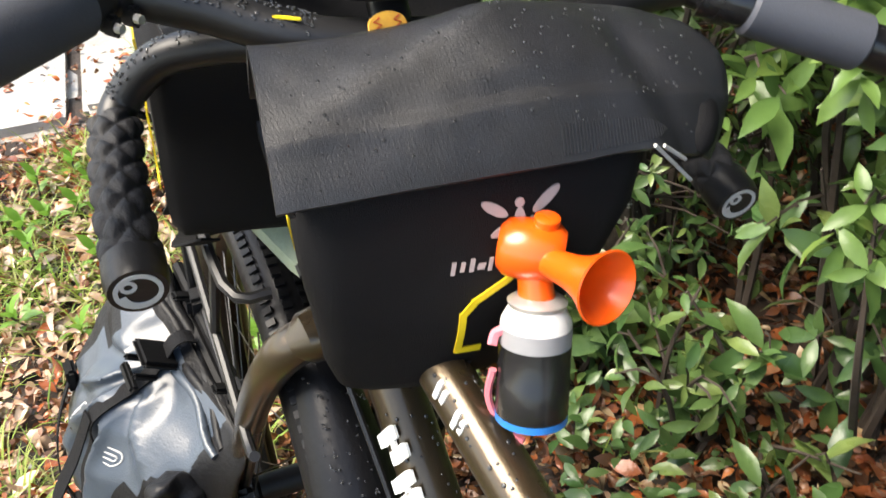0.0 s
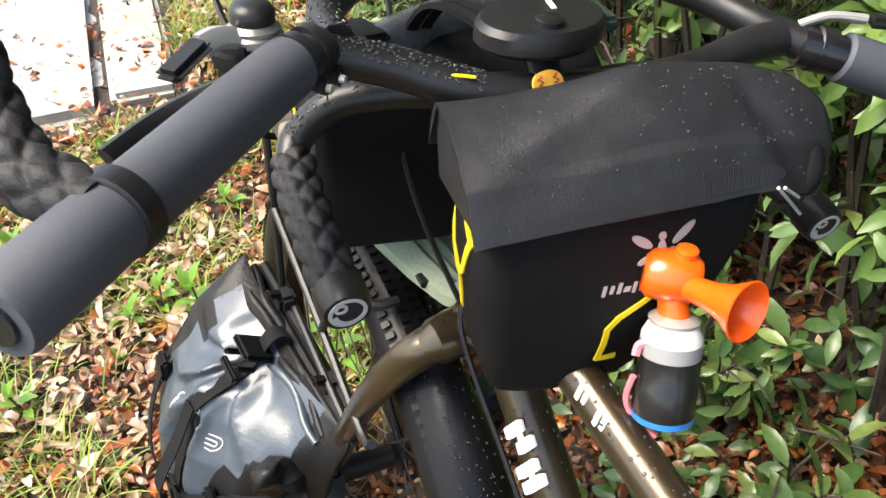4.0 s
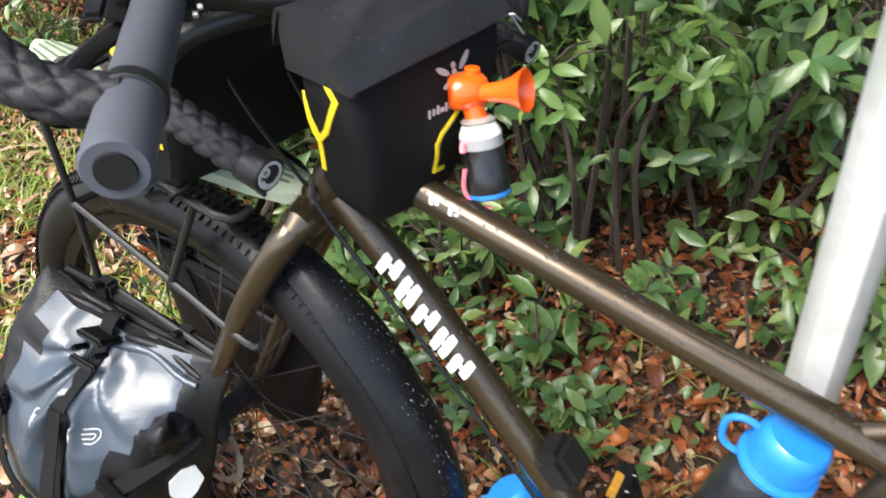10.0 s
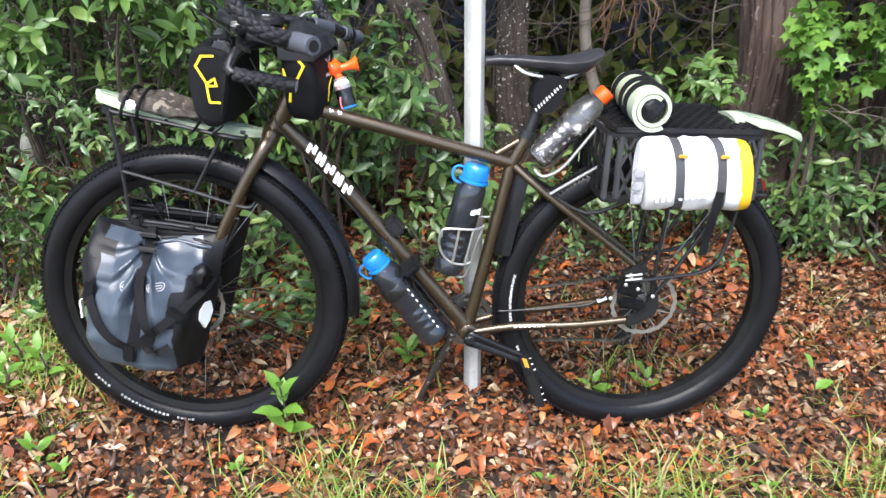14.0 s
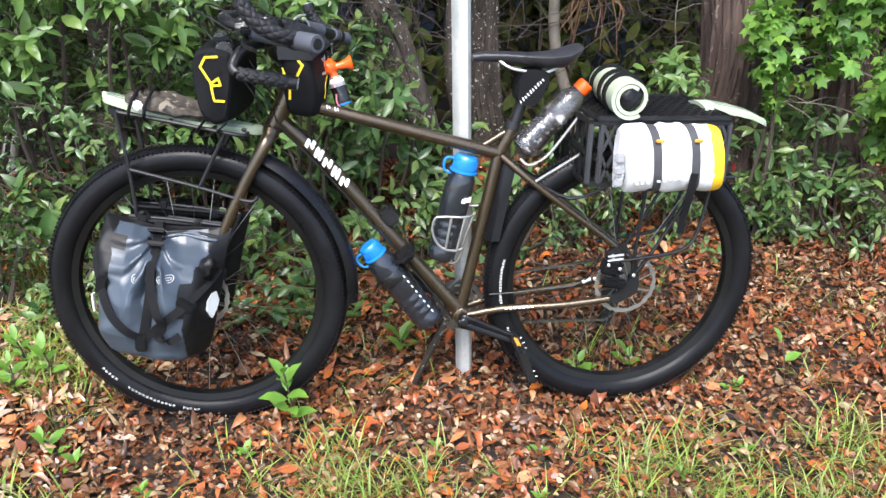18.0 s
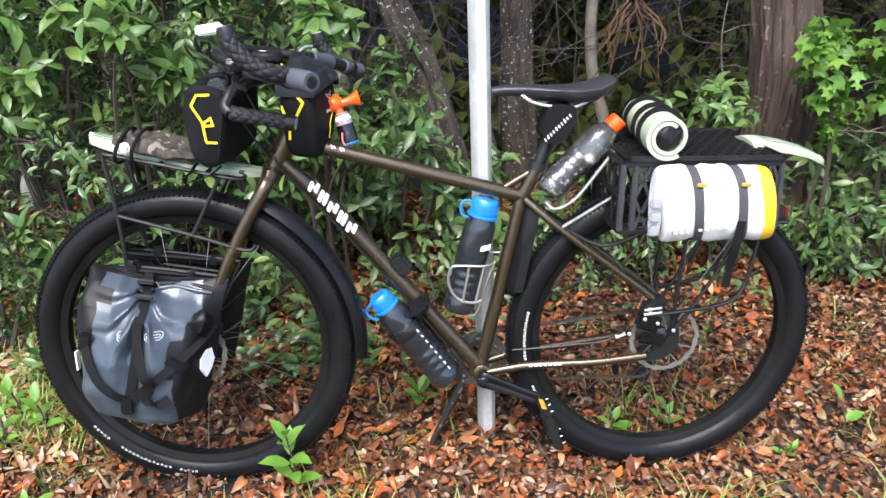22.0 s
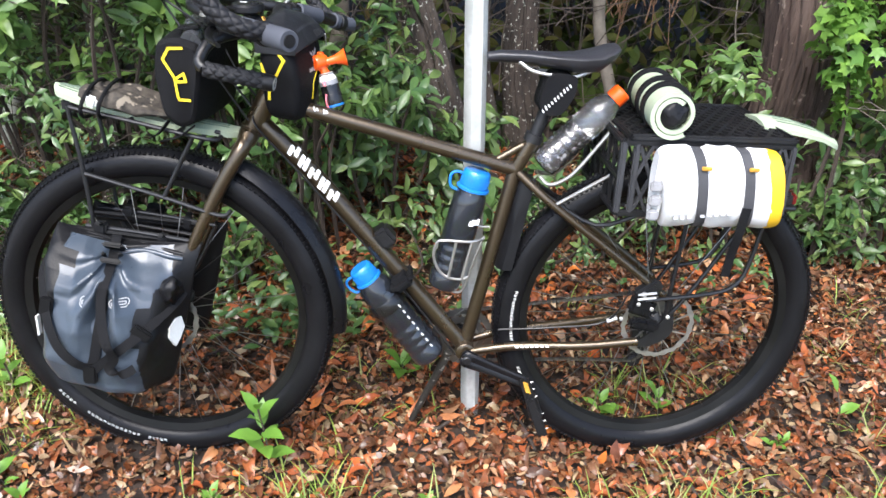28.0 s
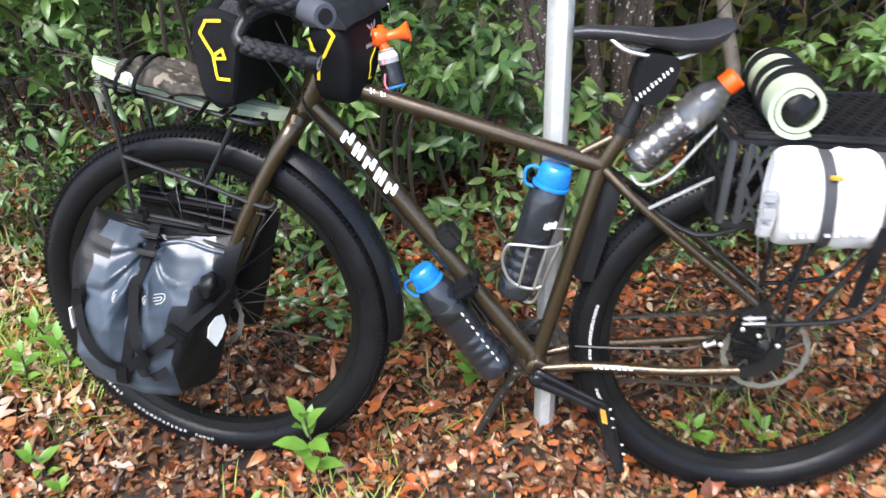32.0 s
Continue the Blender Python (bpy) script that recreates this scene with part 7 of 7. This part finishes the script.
    part("strap", ribbon(spline([(-0.51, side * 0.11, 0.49), (-0.522, side * 0.128, 0.475)] + [on_face(x, z, o) for x, z, o in ((-0.555, 0.45, 0.006), (-0.585, 0.43, 0.01), (-0.62, 0.408, 0.01), (-0.655, 0.38, 0.012), (-0.68, 0.36, 0.01))], 6), 0.02, (1, 0, -0.6), 0.0018), WEBBING, p)
    part("buckle", block(on_face(-0.77, 0.49, 0.008), (0.026, 0.013, 0.045), (0, 12, 0), 0.004), BUCKLE, p)
    part("buckle", block(on_face(-0.582, 0.432, 0.01), (0.026, 0.013, 0.044), (0, -52, 0), 0.004), BUCKLE, p)
    for z, y in ((0.586, 0.06), (0.598, 0.05)):
        part("mount_rail", tube([(-0.765, side * y, z + 0.012), (-0.51, side * y, z - 0.016)], 0.0075, 8), BUCKLE, p)
    for x, z in ((-0.69, 0.612), (-0.56, 0.586)):
        part("hook", block((x, side * 0.052, z), (0.026, 0.022, 0.028), (0, 8, 0), 0.005), PLASTIC, p, "black rail hook")
        part("hook_lever", block((x, side * 0.062, z + 0.012), (0.014, 0.03, 0.008), (side * 25, 8, 0), 0.003), BUCKLE, p)
    ring = [(0.5, -0.55), (1.0, 0.1), (0.75, 0.95), (0.1, 1.0), (-0.6, 0.5), (-0.7, -0.2), (-0.1, -1.0)]
    along, out, mid = Vector((0.53, -side * 0.85, 0)), Vector((0.85, side * 0.53, 0)), Vector((-0.545, side * 0.125, 0.401))
    bm = loft([[mid + along * 0.027 * a + Vector((0, 0, 0.033 * b)) + out * o for a, b in ring] for o in (0.0, 0.02)])
    part("reflector", bm, REFLECT, body, "white reflective patch")
    part("reflector", block((-0.797, side * 0.178, 0.44), (0.004, 0.014, 0.045), (0, 0, side * 10), 0.001), REFLECT, body, "white reflective patch")
    for x, z in ((-0.682, 0.503), (-0.626, 0.496)):
        bm = bmesh.new()
        for w, h in ((0.018, 0.0075), (0.013, 0.0025)):
            loop = [(x + (w - h) * (1 if math.cos(a) > 0 else -1) + h * math.cos(a), z + h * math.sin(a) - 0.15 * (w - h) * (1 if math.cos(a) > 0 else -1)) for a in (2 * math.pi * (j + 0.5) / 16 for j in range(16))]
            tube([on_face(a, b, 0.0006) for a, b in loop + loop[:1]], 0.0011, 5, bm, cap=False)
        part("logo_print", bm, GREY_PRINT, body, "pale oval of printed lines", smooth=False)
    return p


pannier(-1)
far_side = pannier(1)
far_side.location.x += 0.03

# ---- load on the front rack ----
def board(name, label, at, pts, width, thick, skew=0.0):
    b = thing(name, label, "board", at, "pale green boards")
    rows = []
    for i, (x, z, w) in enumerate(pts):
        rows.append([(x, width * w * c + skew * max(0.0, (x + 0.58) / 0.18), z + thick * (0.5 if s > 0 else -0.5) - 0.01 * (c * c)) for c, s in ((-1, 1), (-0.6, 1), (0, 1), (0.6, 1), (1, 1), (1, -1), (0.6, -1), (0, -1), (-0.6, -1), (-1, -1))])
    part("sheet", wrinkle(loft(rows), 0.002, 12), MINT, b)
    for c in (-0.45, -0.15, 0.15, 0.45):
        line = [Vector((x, width * w * c + skew * max(0.0, (x + 0.58) / 0.18), z + thick * 0.5 - 0.01 * c * c + 0.0005)) for x, z, w in pts]
        part("groove", ribbon(line[1:-1], 0.003, (0, 1, 0), 0.0012), GROOVE, b, "darker moulded groove")
    return b


board("foam_board", "pale green tapered foam board on the front rack", (-0.57, 0.02, 0.85), [(-0.766, 0.909, 0.3), (-0.755, 0.906, 0.62), (-0.72, 0.896, 0.9), (-0.64, 0.872, 0.95), (-0.55, 0.852, 1), (-0.5, 0.841, 0.92), (-0.45, 0.83, 0.78), (-0.415, 0.823, 0.56), (-0.395, 0.82, 0.25)], 0.045, 0.012, 0.018)
board("foam_board", "pale green tapered foam board on the rear crate", (0.85, 0, 0.872), [(0.745, 0.886, 0.8), (0.78, 0.885, 1), (0.83, 0.877, 1), (0.88, 0.864, 0.9), (0.92, 0.847, 0.7), (0.94, 0.838, 0.3)], 0.07, 0.009)
camo = thing("sandals", "pair of brown camouflage cloth sandals strapped on the rack", "sandals", (-0.62, 0.0, 0.88))
for y in (-0.035, 0.04):
    rows = [[(x, y + w * math.cos(a), z + h * math.sin(a) * (1 if math.sin(a) > 0 else 0.3)) for a in (2 * math.pi * j / 14 for j in range(14))] for x, z, w, h in ((-0.705, 0.896, 0.012, 0.008), (-0.69, 0.896, 0.03, 0.02), (-0.665, 0.888, 0.036, 0.022), (-0.63, 0.88, 0.036, 0.028), (-0.59, 0.873, 0.034, 0.024), (-0.55, 0.865, 0.03, 0.016), (-0.525, 0.86, 0.026, 0.016), (-0.51, 0.858, 0.012, 0.008))]
    bm = loft(rows)
    bmesh.ops.subdivide_edges(bm, edges=bm.edges[:], cuts=1, use_grid_fill=True)
    part("sandal", wrinkle(bm, 0.011, 28), CAMO, camo, sharp=60)
for x in (-0.69, -0.655):
    part("cord", tube([(x + 0.01 * math.sin(a), -0.002 + 0.085 * math.cos(a), 0.884 + 0.036 * math.sin(a)) for a in (2 * math.pi * j / 24 for j in range(25))], 0.004, 6), WEBBING, camo, "black elastic cord")
part("clip", block((-0.672, -0.075, 0.893), (0.022, 0.012, 0.024), (0, 20, 0), 0.005), REFLECT, camo, "white clip")
for pts in ([(-0.52, -0.08, 0.86), (-0.54, -0.085, 0.835), (-0.56, -0.075, 0.822)], [(-0.47, -0.075, 0.85), (-0.5, -0.09, 0.83), (-0.54, -0.07, 0.815)]):
    part("strap_end", ribbon(spline(pts, 5), 0.018, (0.3, 1, 0), 0.002), WEBBING, camo)

# ---- bottles ----
def wide_bottle(label, a, b, radius, cap_share, cap_width=1.0):
    a, b = Vector(a), Vector(b)
    o = thing("water_bottle", label, "bottle", a, "blue-capped bottles")
    k = 1 - cap_share
    body = part("body", lathe(a, b, [(0, radius * 0.84), (0.015, radius * 0.95), (0.04, radius)] + [(f + o, radius * w) for f in (0.12, 0.2, 0.28, 0.36) for o, w in ((0, 1.0), (0.012, 0.955), (0.03, 0.955), (0.042, 1.0))] + [(k * 0.86, radius), (k * 0.93, radius * 0.96), (k * 0.97, radius * 0.84), (k, radius * 0.8)], 32), SMOKE, o, "smoke-grey translucent bottle")
    radius *= cap_width
    cap = part("cap", lathe(a.lerp(b, k + 0.015), b, [(0, radius * 0.8), (0.08, radius * 0.83), (0.72, radius * 0.83), (0.9, radius * 0.79), (1, radius * 0.7)], 30), BLUE, o, "blue screw cap")
    bm = bmesh.new()
    d = (b - a).normalized()
    for j in range(36):
        t = 2 * math.pi * j / 36
        s = d.orthogonal().normalized()
        q = s * math.cos(t) + d.cross(s) * math.sin(t)
        c = a.lerp(b, k + cap_share * 0.2) + q * radius * 0.83
        tube([c, c + d * (b - a).length * cap_share * 0.45], 0.0009, 4, bm)
    part("cap_ribs", bm, BLUE, cap)
    s = Vector((-d.z, 0, d.x))
    r = radius
    top = a.lerp(b, 1 - cap_share * 0.6)
    part("cap_loop", tube(spline([top - s * 0.0, top + s * r * 1.0 + d * 0.012, top + s * r * 1.45 + d * 0.002, top + s * r * 1.3 - d * 0.024, top + s * r * 0.8 - d * 0.03], 6), 0.0034, 8), BLUE, cap)
    part("neck_ring", lathe(a.lerp(b, k - 0.012), a.lerp(b, k + 0.014), [(0, radius * 0.9), (0.2, radius * 0.97), (0.8, radius * 0.97), (1, radius * 0.9)], 28), BLUE, cap)
    return o, d, s


up_bottle, d, s = wide_bottle("large smoke-grey bottle with a blue cap in a silver cage", (0.064, -0.004, 0.463), (0.13, -0.004, 0.748), 0.0385, 0.145)
bm = bmesh.new()
for k in range(4):
    block((0.115 + 0.006 * k, -0.0425, 0.634 + 0.0015 * k), (0.005, 0.002, 0.012 + 0.003 * (k % 2)), (0, 12, 0), 0, bm)
part("print", bm, WHITE, up_bottle, "white printed bars", smooth=False)
cage = part("bottle_cage", tube(spline([(0.15, -0.03, 0.594), (0.12, -0.046, 0.592), (0.06, -0.046, 0.594), (0.043, -0.044, 0.588), (0.036, -0.043, 0.556), (0.048, -0.045, 0.522), (0.07, -0.046, 0.503), (0.1, -0.046, 0.498), (0.118, -0.04, 0.502)], 6), 0.0034, 8), DISC, bike, "silver bottle cage")
for pts in ([(0.086, -0.0465, 0.593), (0.072, -0.0465, 0.504)], [(0.122, -0.0465, 0.592), (0.102, -0.0465, 0.498)], [(0.15, -0.03, 0.6), (0.13, -0.03, 0.54), (0.108, -0.025, 0.462), (0.085, -0.02, 0.455)], [(0.17, 0.03, 0.6), (0.1, 0.04, 0.59), (0.05, 0.04, 0.54), (0.12, 0.03, 0.48)]):
    part("wire", tube(spline(pts, 5) if len(pts) > 2 else pts, 0.0034, 8), DISC, cage)
low_bottle, d, s = wide_bottle("large smoke-grey bottle with a blue cap under the down tube", (0.043, -0.006, 0.274), (-0.134, -0.006, 0.507), 0.041, 0.13, 0.84)
bm = bmesh.new()
for k in range(8):
    c = Vector((0.04, -0.0462, 0.325)).lerp(Vector((-0.038, -0.0462, 0.428)), k / 7)
    block(c, (0.008, 0.002, 0.003), (0, 50, 0), 0, bm)
part("scale_print", bm, WHITE, low_bottle, "white measuring marks", smooth=False)
part("cage_band", lathe((-0.058, -0.006, 0.406), (-0.077, -0.006, 0.431), [(0, 0.043), (0.1, 0.0445), (0.9, 0.0445), (1, 0.043)], 24), TAPE_BLACK, low_bottle, "black rubber band")
part("cage_strap", block((-0.034, -0.014, 0.484), (0.034, 0.085, 0.06), (0, 50, 0), 0.012), WEBBING, low_bottle, "black strap round the tube")
part("bottle_mount", block((-0.075, 0.0, 0.585), (0.05, 0.05, 0.04), (0, 50, 0), 0.008), PLASTIC, bike, "black cage mount")

soda = thing("drink_bottle", "clear plastic drink bottle with an orange cap, dark wrap", "bottle", (0.274, 0.0, 0.762))
A, Z = Vector((0.272, -0.0, 0.762)), Vector((0.438, -0.0, 0.936))
prof = [(0, 0.026), (0.02, 0.033), (0.08, 0.035)]
for k in range(6):
    f = 0.12 + 0.075 * k
    prof += [(f, 0.0325), (f + 0.03, 0.036)]
prof += [(0.6, 0.034), (0.7, 0.036), (0.78, 0.033), (0.86, 0.022), (0.9, 0.0165)]
body = part("body", lathe(A, Z, prof, 28), CLEAR, soda, "clear ribbed plastic")
part("liner", lathe(A.lerp(Z, 0.03), A.lerp(Z, 0.5), [(0, 0.027), (0.05, 0.0315), (0.95, 0.0315), (1, 0.025)], 24), DARK_DRINK, body, "dark wrap with pale flecks")
part("cap", lathe(A.lerp(Z, 0.88), Z, [(0, 0.021), (0.1, 0.022), (0.85, 0.022), (1, 0.018)], 24), ORANGE, soda, "orange cap")
cage2 = part("bottle_cage", tube(spline([(0.435, -0.035, 0.87), (0.415, -0.038, 0.86), (0.345, -0.038, 0.765), (0.31, -0.035, 0.735), (0.285, -0.03, 0.728), (0.268, -0.02, 0.742)], 6), 0.0042, 8), DISC, bike, "bright steel wire cage")
part("wire", tube(spline([(0.435, 0.035, 0.87), (0.415, 0.038, 0.86), (0.345, 0.038, 0.765), (0.31, 0.035, 0.735), (0.268, 0.02, 0.742)], 6), 0.0042, 8), DISC, cage2)
part("stay_rod", tube([(0.305, -0.05, 0.688), (0.42, -0.06, 0.765)], 0.004, 8), DISC, bike)

# ---- crate, mat roll, dry bag ----
CRATE = surface("grey_black_crate", (0.03, 0.031, 0.035), 0.45, 0, (0.05, 0.05, 0.055), 120, 14, 0.4, 0.1)
crate = thing("crate", "black plastic milk crate with lattice sides on the rear rack", "crate", (0.6, 0, 0.705))
X0, X1, Y0, Y1, Z0, Z1 = 0.41, 0.77, -0.15, 0.15, 0.708, 0.862
for y in (Y0, Y1):
    for z in (Z0, Z1):
        part("rail", block(((X0 + X1) / 2, y, z), (X1 - X0, 0.012, 0.014), (0, 0, 0), 0.003), PLASTIC, crate)
    for x in (X0, X0 + 0.028, X1):
        part("upright", block((x, y, (Z0 + Z1) / 2), (0.013, 0.014, Z1 - Z0), (0, 0, 0), 0.003), CRATE, crate)
    for k in range(-2, 12):
        for s in (-1, 1):
            xa = X0 + 0.03 + 0.034 * k
            xb = xa + 0.068 * s
            f0, f1 = 0.0, 1.0
            lo, hi = X0 + 0.022, X1
            ends = sorted(((lo - xa) / (xb - xa), (hi - xa) / (xb - xa)))
            f0, f1 = max(0.0, ends[0]), min(1.0, ends[1])
            if f1 - f0 > 0.1:
                a, b = (Vector((xa + (xb - xa) * f, y, Z0 + (Z1 - Z0) * f)) for f in (f0, f1))
                part("lattice_bar", ribbon([a, b], 0.007, (1, 0, 0), 0.008), CRATE, crate, smooth=False)
for x in (X0, X1):
    for z in (Z0, (Z0 + Z1) / 2, Z1):
        part("rail", block((x, 0, z), (0.012, 0.3, 0.014), (0, 0, 0), 0.003), PLASTIC, crate)
    for k in range(7):
        part("lattice_bar", block((x, -0.13 + 0.043 * k, (Z0 + Z1) / 2), (0.008, 0.007, Z1 - Z0), (0, 0, 0), 0.002), PLASTIC, crate)
mesh_top = thing("grid_panel", "black plastic grid panel lying over the crate", "panel", (0.64, 0, 0.868))
for a, b in (((0.422, -0.155), (0.768, -0.155)), ((0.422, 0.155), (0.768, 0.155)), ((0.422, -0.155), (0.422, 0.155)), ((0.768, -0.155), (0.768, 0.155))):
    part("edge", block(((a[0] + b[0]) / 2, (a[1] + b[1]) / 2, 0.874), (abs(b[0] - a[0]) + 0.012, abs(b[1] - a[1]) + 0.012, 0.014), (0, 0, 0), 0.004), PLASTIC, mesh_top)
for k in range(-7, 17):
    for s in (-1, 1):
        p = []
        for f in np.linspace(0, 1, 40):
            x, y = 0.422 + 0.028 * k + 0.2 * (f if s > 0 else 1 - f), -0.155 + 0.31 * f
            if 0.422 <= x <= 0.768:
                p.append((x, y, 0.874))
        if len(p) > 3:
            part("grid_bar", ribbon([p[0], p[-1]], 0.0065, (1, 0, 0), 0.008), PLASTIC, mesh_top, smooth=False)

roll = thing("mat_roll", "rolled pale green foam mat with black straps on the rear rack", "mat", (0.5, -0.02, 0.875), )
RC = Vector((0.498, 0, 0.924))
spiral = []
for i in range(150):
    t = i / 149
    a = 2 * math.pi * 1.7 * t + 0.9
    spiral.append((a, 0.033 + 0.019 * t))
bm = bmesh.new()
inner = [[bm.verts.new(RC + Vector((math.cos(a) * r + 0.1 * (y + 0.165), y, math.sin(a) * r))) for a, r in [(a, r) for a, r in spiral] + [(a, r - 0.009) for a, r in spiral[::-1]]] for y in (-0.168, -0.163, 0.0, 0.1, 0.105)]
n = len(inner[0])
for a, b in zip(inner, inner[1:]):
    for j in range(n):
        bm.faces.new((a[j], a[(j + 1) % n], b[(j + 1) % n], b[j]))
for ring in (inner[0], inner[-1]):
    h = n // 2
    for j in range(h - 1):
        bm.faces.new((ring[j], ring[j + 1], ring[n - 2 - j], ring[n - 1 - j]))
part("mat", bm, MINT, roll)
for y in (-0.095, -0.035, 0.06):
    part("strap", lathe(RC + Vector((0.1 * (y + 0.165), y - 0.009, 0)), RC + Vector((0.1 * (y + 0.165), y + 0.009, 0)), [(0, 0.053), (0.02, 0.0542), (0.98, 0.0542), (1, 0.053)], 36), WEBBING, roll, "black strap")
bm = bmesh.new()
bmesh.ops.create_icosphere(bm, subdivisions=4, radius=0.031)
bm.transform(Matrix.Translation(RC + Vector((0.0, -0.155, 0))) @ Matrix.Diagonal((1, 0.8, 0.95, 1)))
part("stuffed_cloth", wrinkle(bm, 0.006, 45), BLACK_VINYL, roll, "crumpled black cloth in the roll's core")

dry = thing("dry_bag", "white dry bag with a yellow end, strapped to the crate", "dry bag", (0.605, -0.205, 0.7))
def dry_rows(cols):
    rows = []
    for x, ry, rz in cols:
        rows.append([Vector((x - 0.012 * math.sin(a), -0.205 + ry * math.cos(a), 0.787 + rz * math.copysign(abs(math.sin(a)) ** 0.8, math.sin(a)))) for a in (2 * math.pi * j / 36 for j in range(36))])
    return rows


def puffed(x):
    """Pinched under the two straps."""
    return 1 - 0.09 * math.exp(-((x - 0.549) / 0.014) ** 2) - 0.09 * math.exp(-((x - 0.645) / 0.014) ** 2)


xs = [0.474, 0.478, 0.485] + [0.494 + 0.0112 * i for i in range(18)] + [0.69]
cols = [(x, 0.05 * (0.55 if x < 0.476 else 0.85 if x < 0.48 else 1) * puffed(x), 0.084 * (0.85 if x < 0.476 else 0.97 if x < 0.48 else 1) * puffed(x)) for x in xs]
part("body", wrinkle(wrinkle(loft(dry_rows(cols)), 0.006, 18), 0.0035, 55), DRYBAG, dry)
part("end", wrinkle(loft(dry_rows([(0.69, 0.05, 0.084), (0.706, 0.05, 0.083), (0.717, 0.047, 0.08), (0.723, 0.03, 0.06)])), 0.003, 18), DRYEND, dry, "yellow end panel")
bm = wrinkle(loft([outline([(0.46 + o, -0.225, 0.715), (0.46 + o, -0.225, 0.855), (0.46 + o, -0.19, 0.855), (0.46 + o, -0.19, 0.715)], 4, 0.2) for o in (0, 0.01, 0.02)]), 0.004, 30)
part("rolled_mouth", bm, DRYBAG, dry)
for z in (0.735, 0.765, 0.795):
    part("clip", block((0.46, -0.235, z), (0.024, 0.014, 0.022), (0, 0, 0), 0.004), GREYCLIP, dry, "grey plastic clip")
for x in (0.549, 0.645):
    pts = [(x + 0.012 * -math.sin(a), -0.205 + 0.0505 * math.cos(a), 0.787 + 0.082 * math.copysign(abs(math.sin(a)) ** 0.8, math.sin(a))) for a in (2 * math.pi * j / 36 for j in range(37))]
    st = part("strap", ribbon(pts, 0.02, (1, 0, 0), 0.002), surface("grey_webbing", (0.05, 0.05, 0.055), 0.7, 0, None, 900, 20, 0.4, 0.4), dry, "dark grey webbing strap")
    part("orange_tab", block((x, -0.2535, 0.84), (0.0202, 0.006, 0.007), (12, 0, 0), 0.001), AMBER, st, "orange stitched tab")
part("hanging_strap", ribbon(spline([(0.645, -0.254, 0.76), (0.64, -0.25, 0.7), (0.638, -0.238, 0.65), (0.636, -0.232, 0.6)], 5), 0.019, (1, 0, 0), 0.002), WEBBING, dry)
bm = bmesh.new()
for k in range(9):
    if k != 3:
        block((0.5 + 0.0135 * k, -0.2585, 0.738 + 0.0012 * k), (0.009, 0.002, 0.009 if k < 3 else 0.006), (-30, 0, 0), 0, bm)
part("word_print", bm, GREYCLIP, dry, "grey printed bars", smooth=False)

r = np.random.default_rng(510)
spots = []
for _ in range(170):
    spots.append((BAG @ lay(FLAP_SKIN, (r.uniform(-0.07, 0.0), r.uniform(-0.09, 0.14), 1.2), (0, 0, -1), 0.0), (0.4, 0, 0.85)))
drops("rain_wetting", spots, 0.0009, rear_bag, 511)
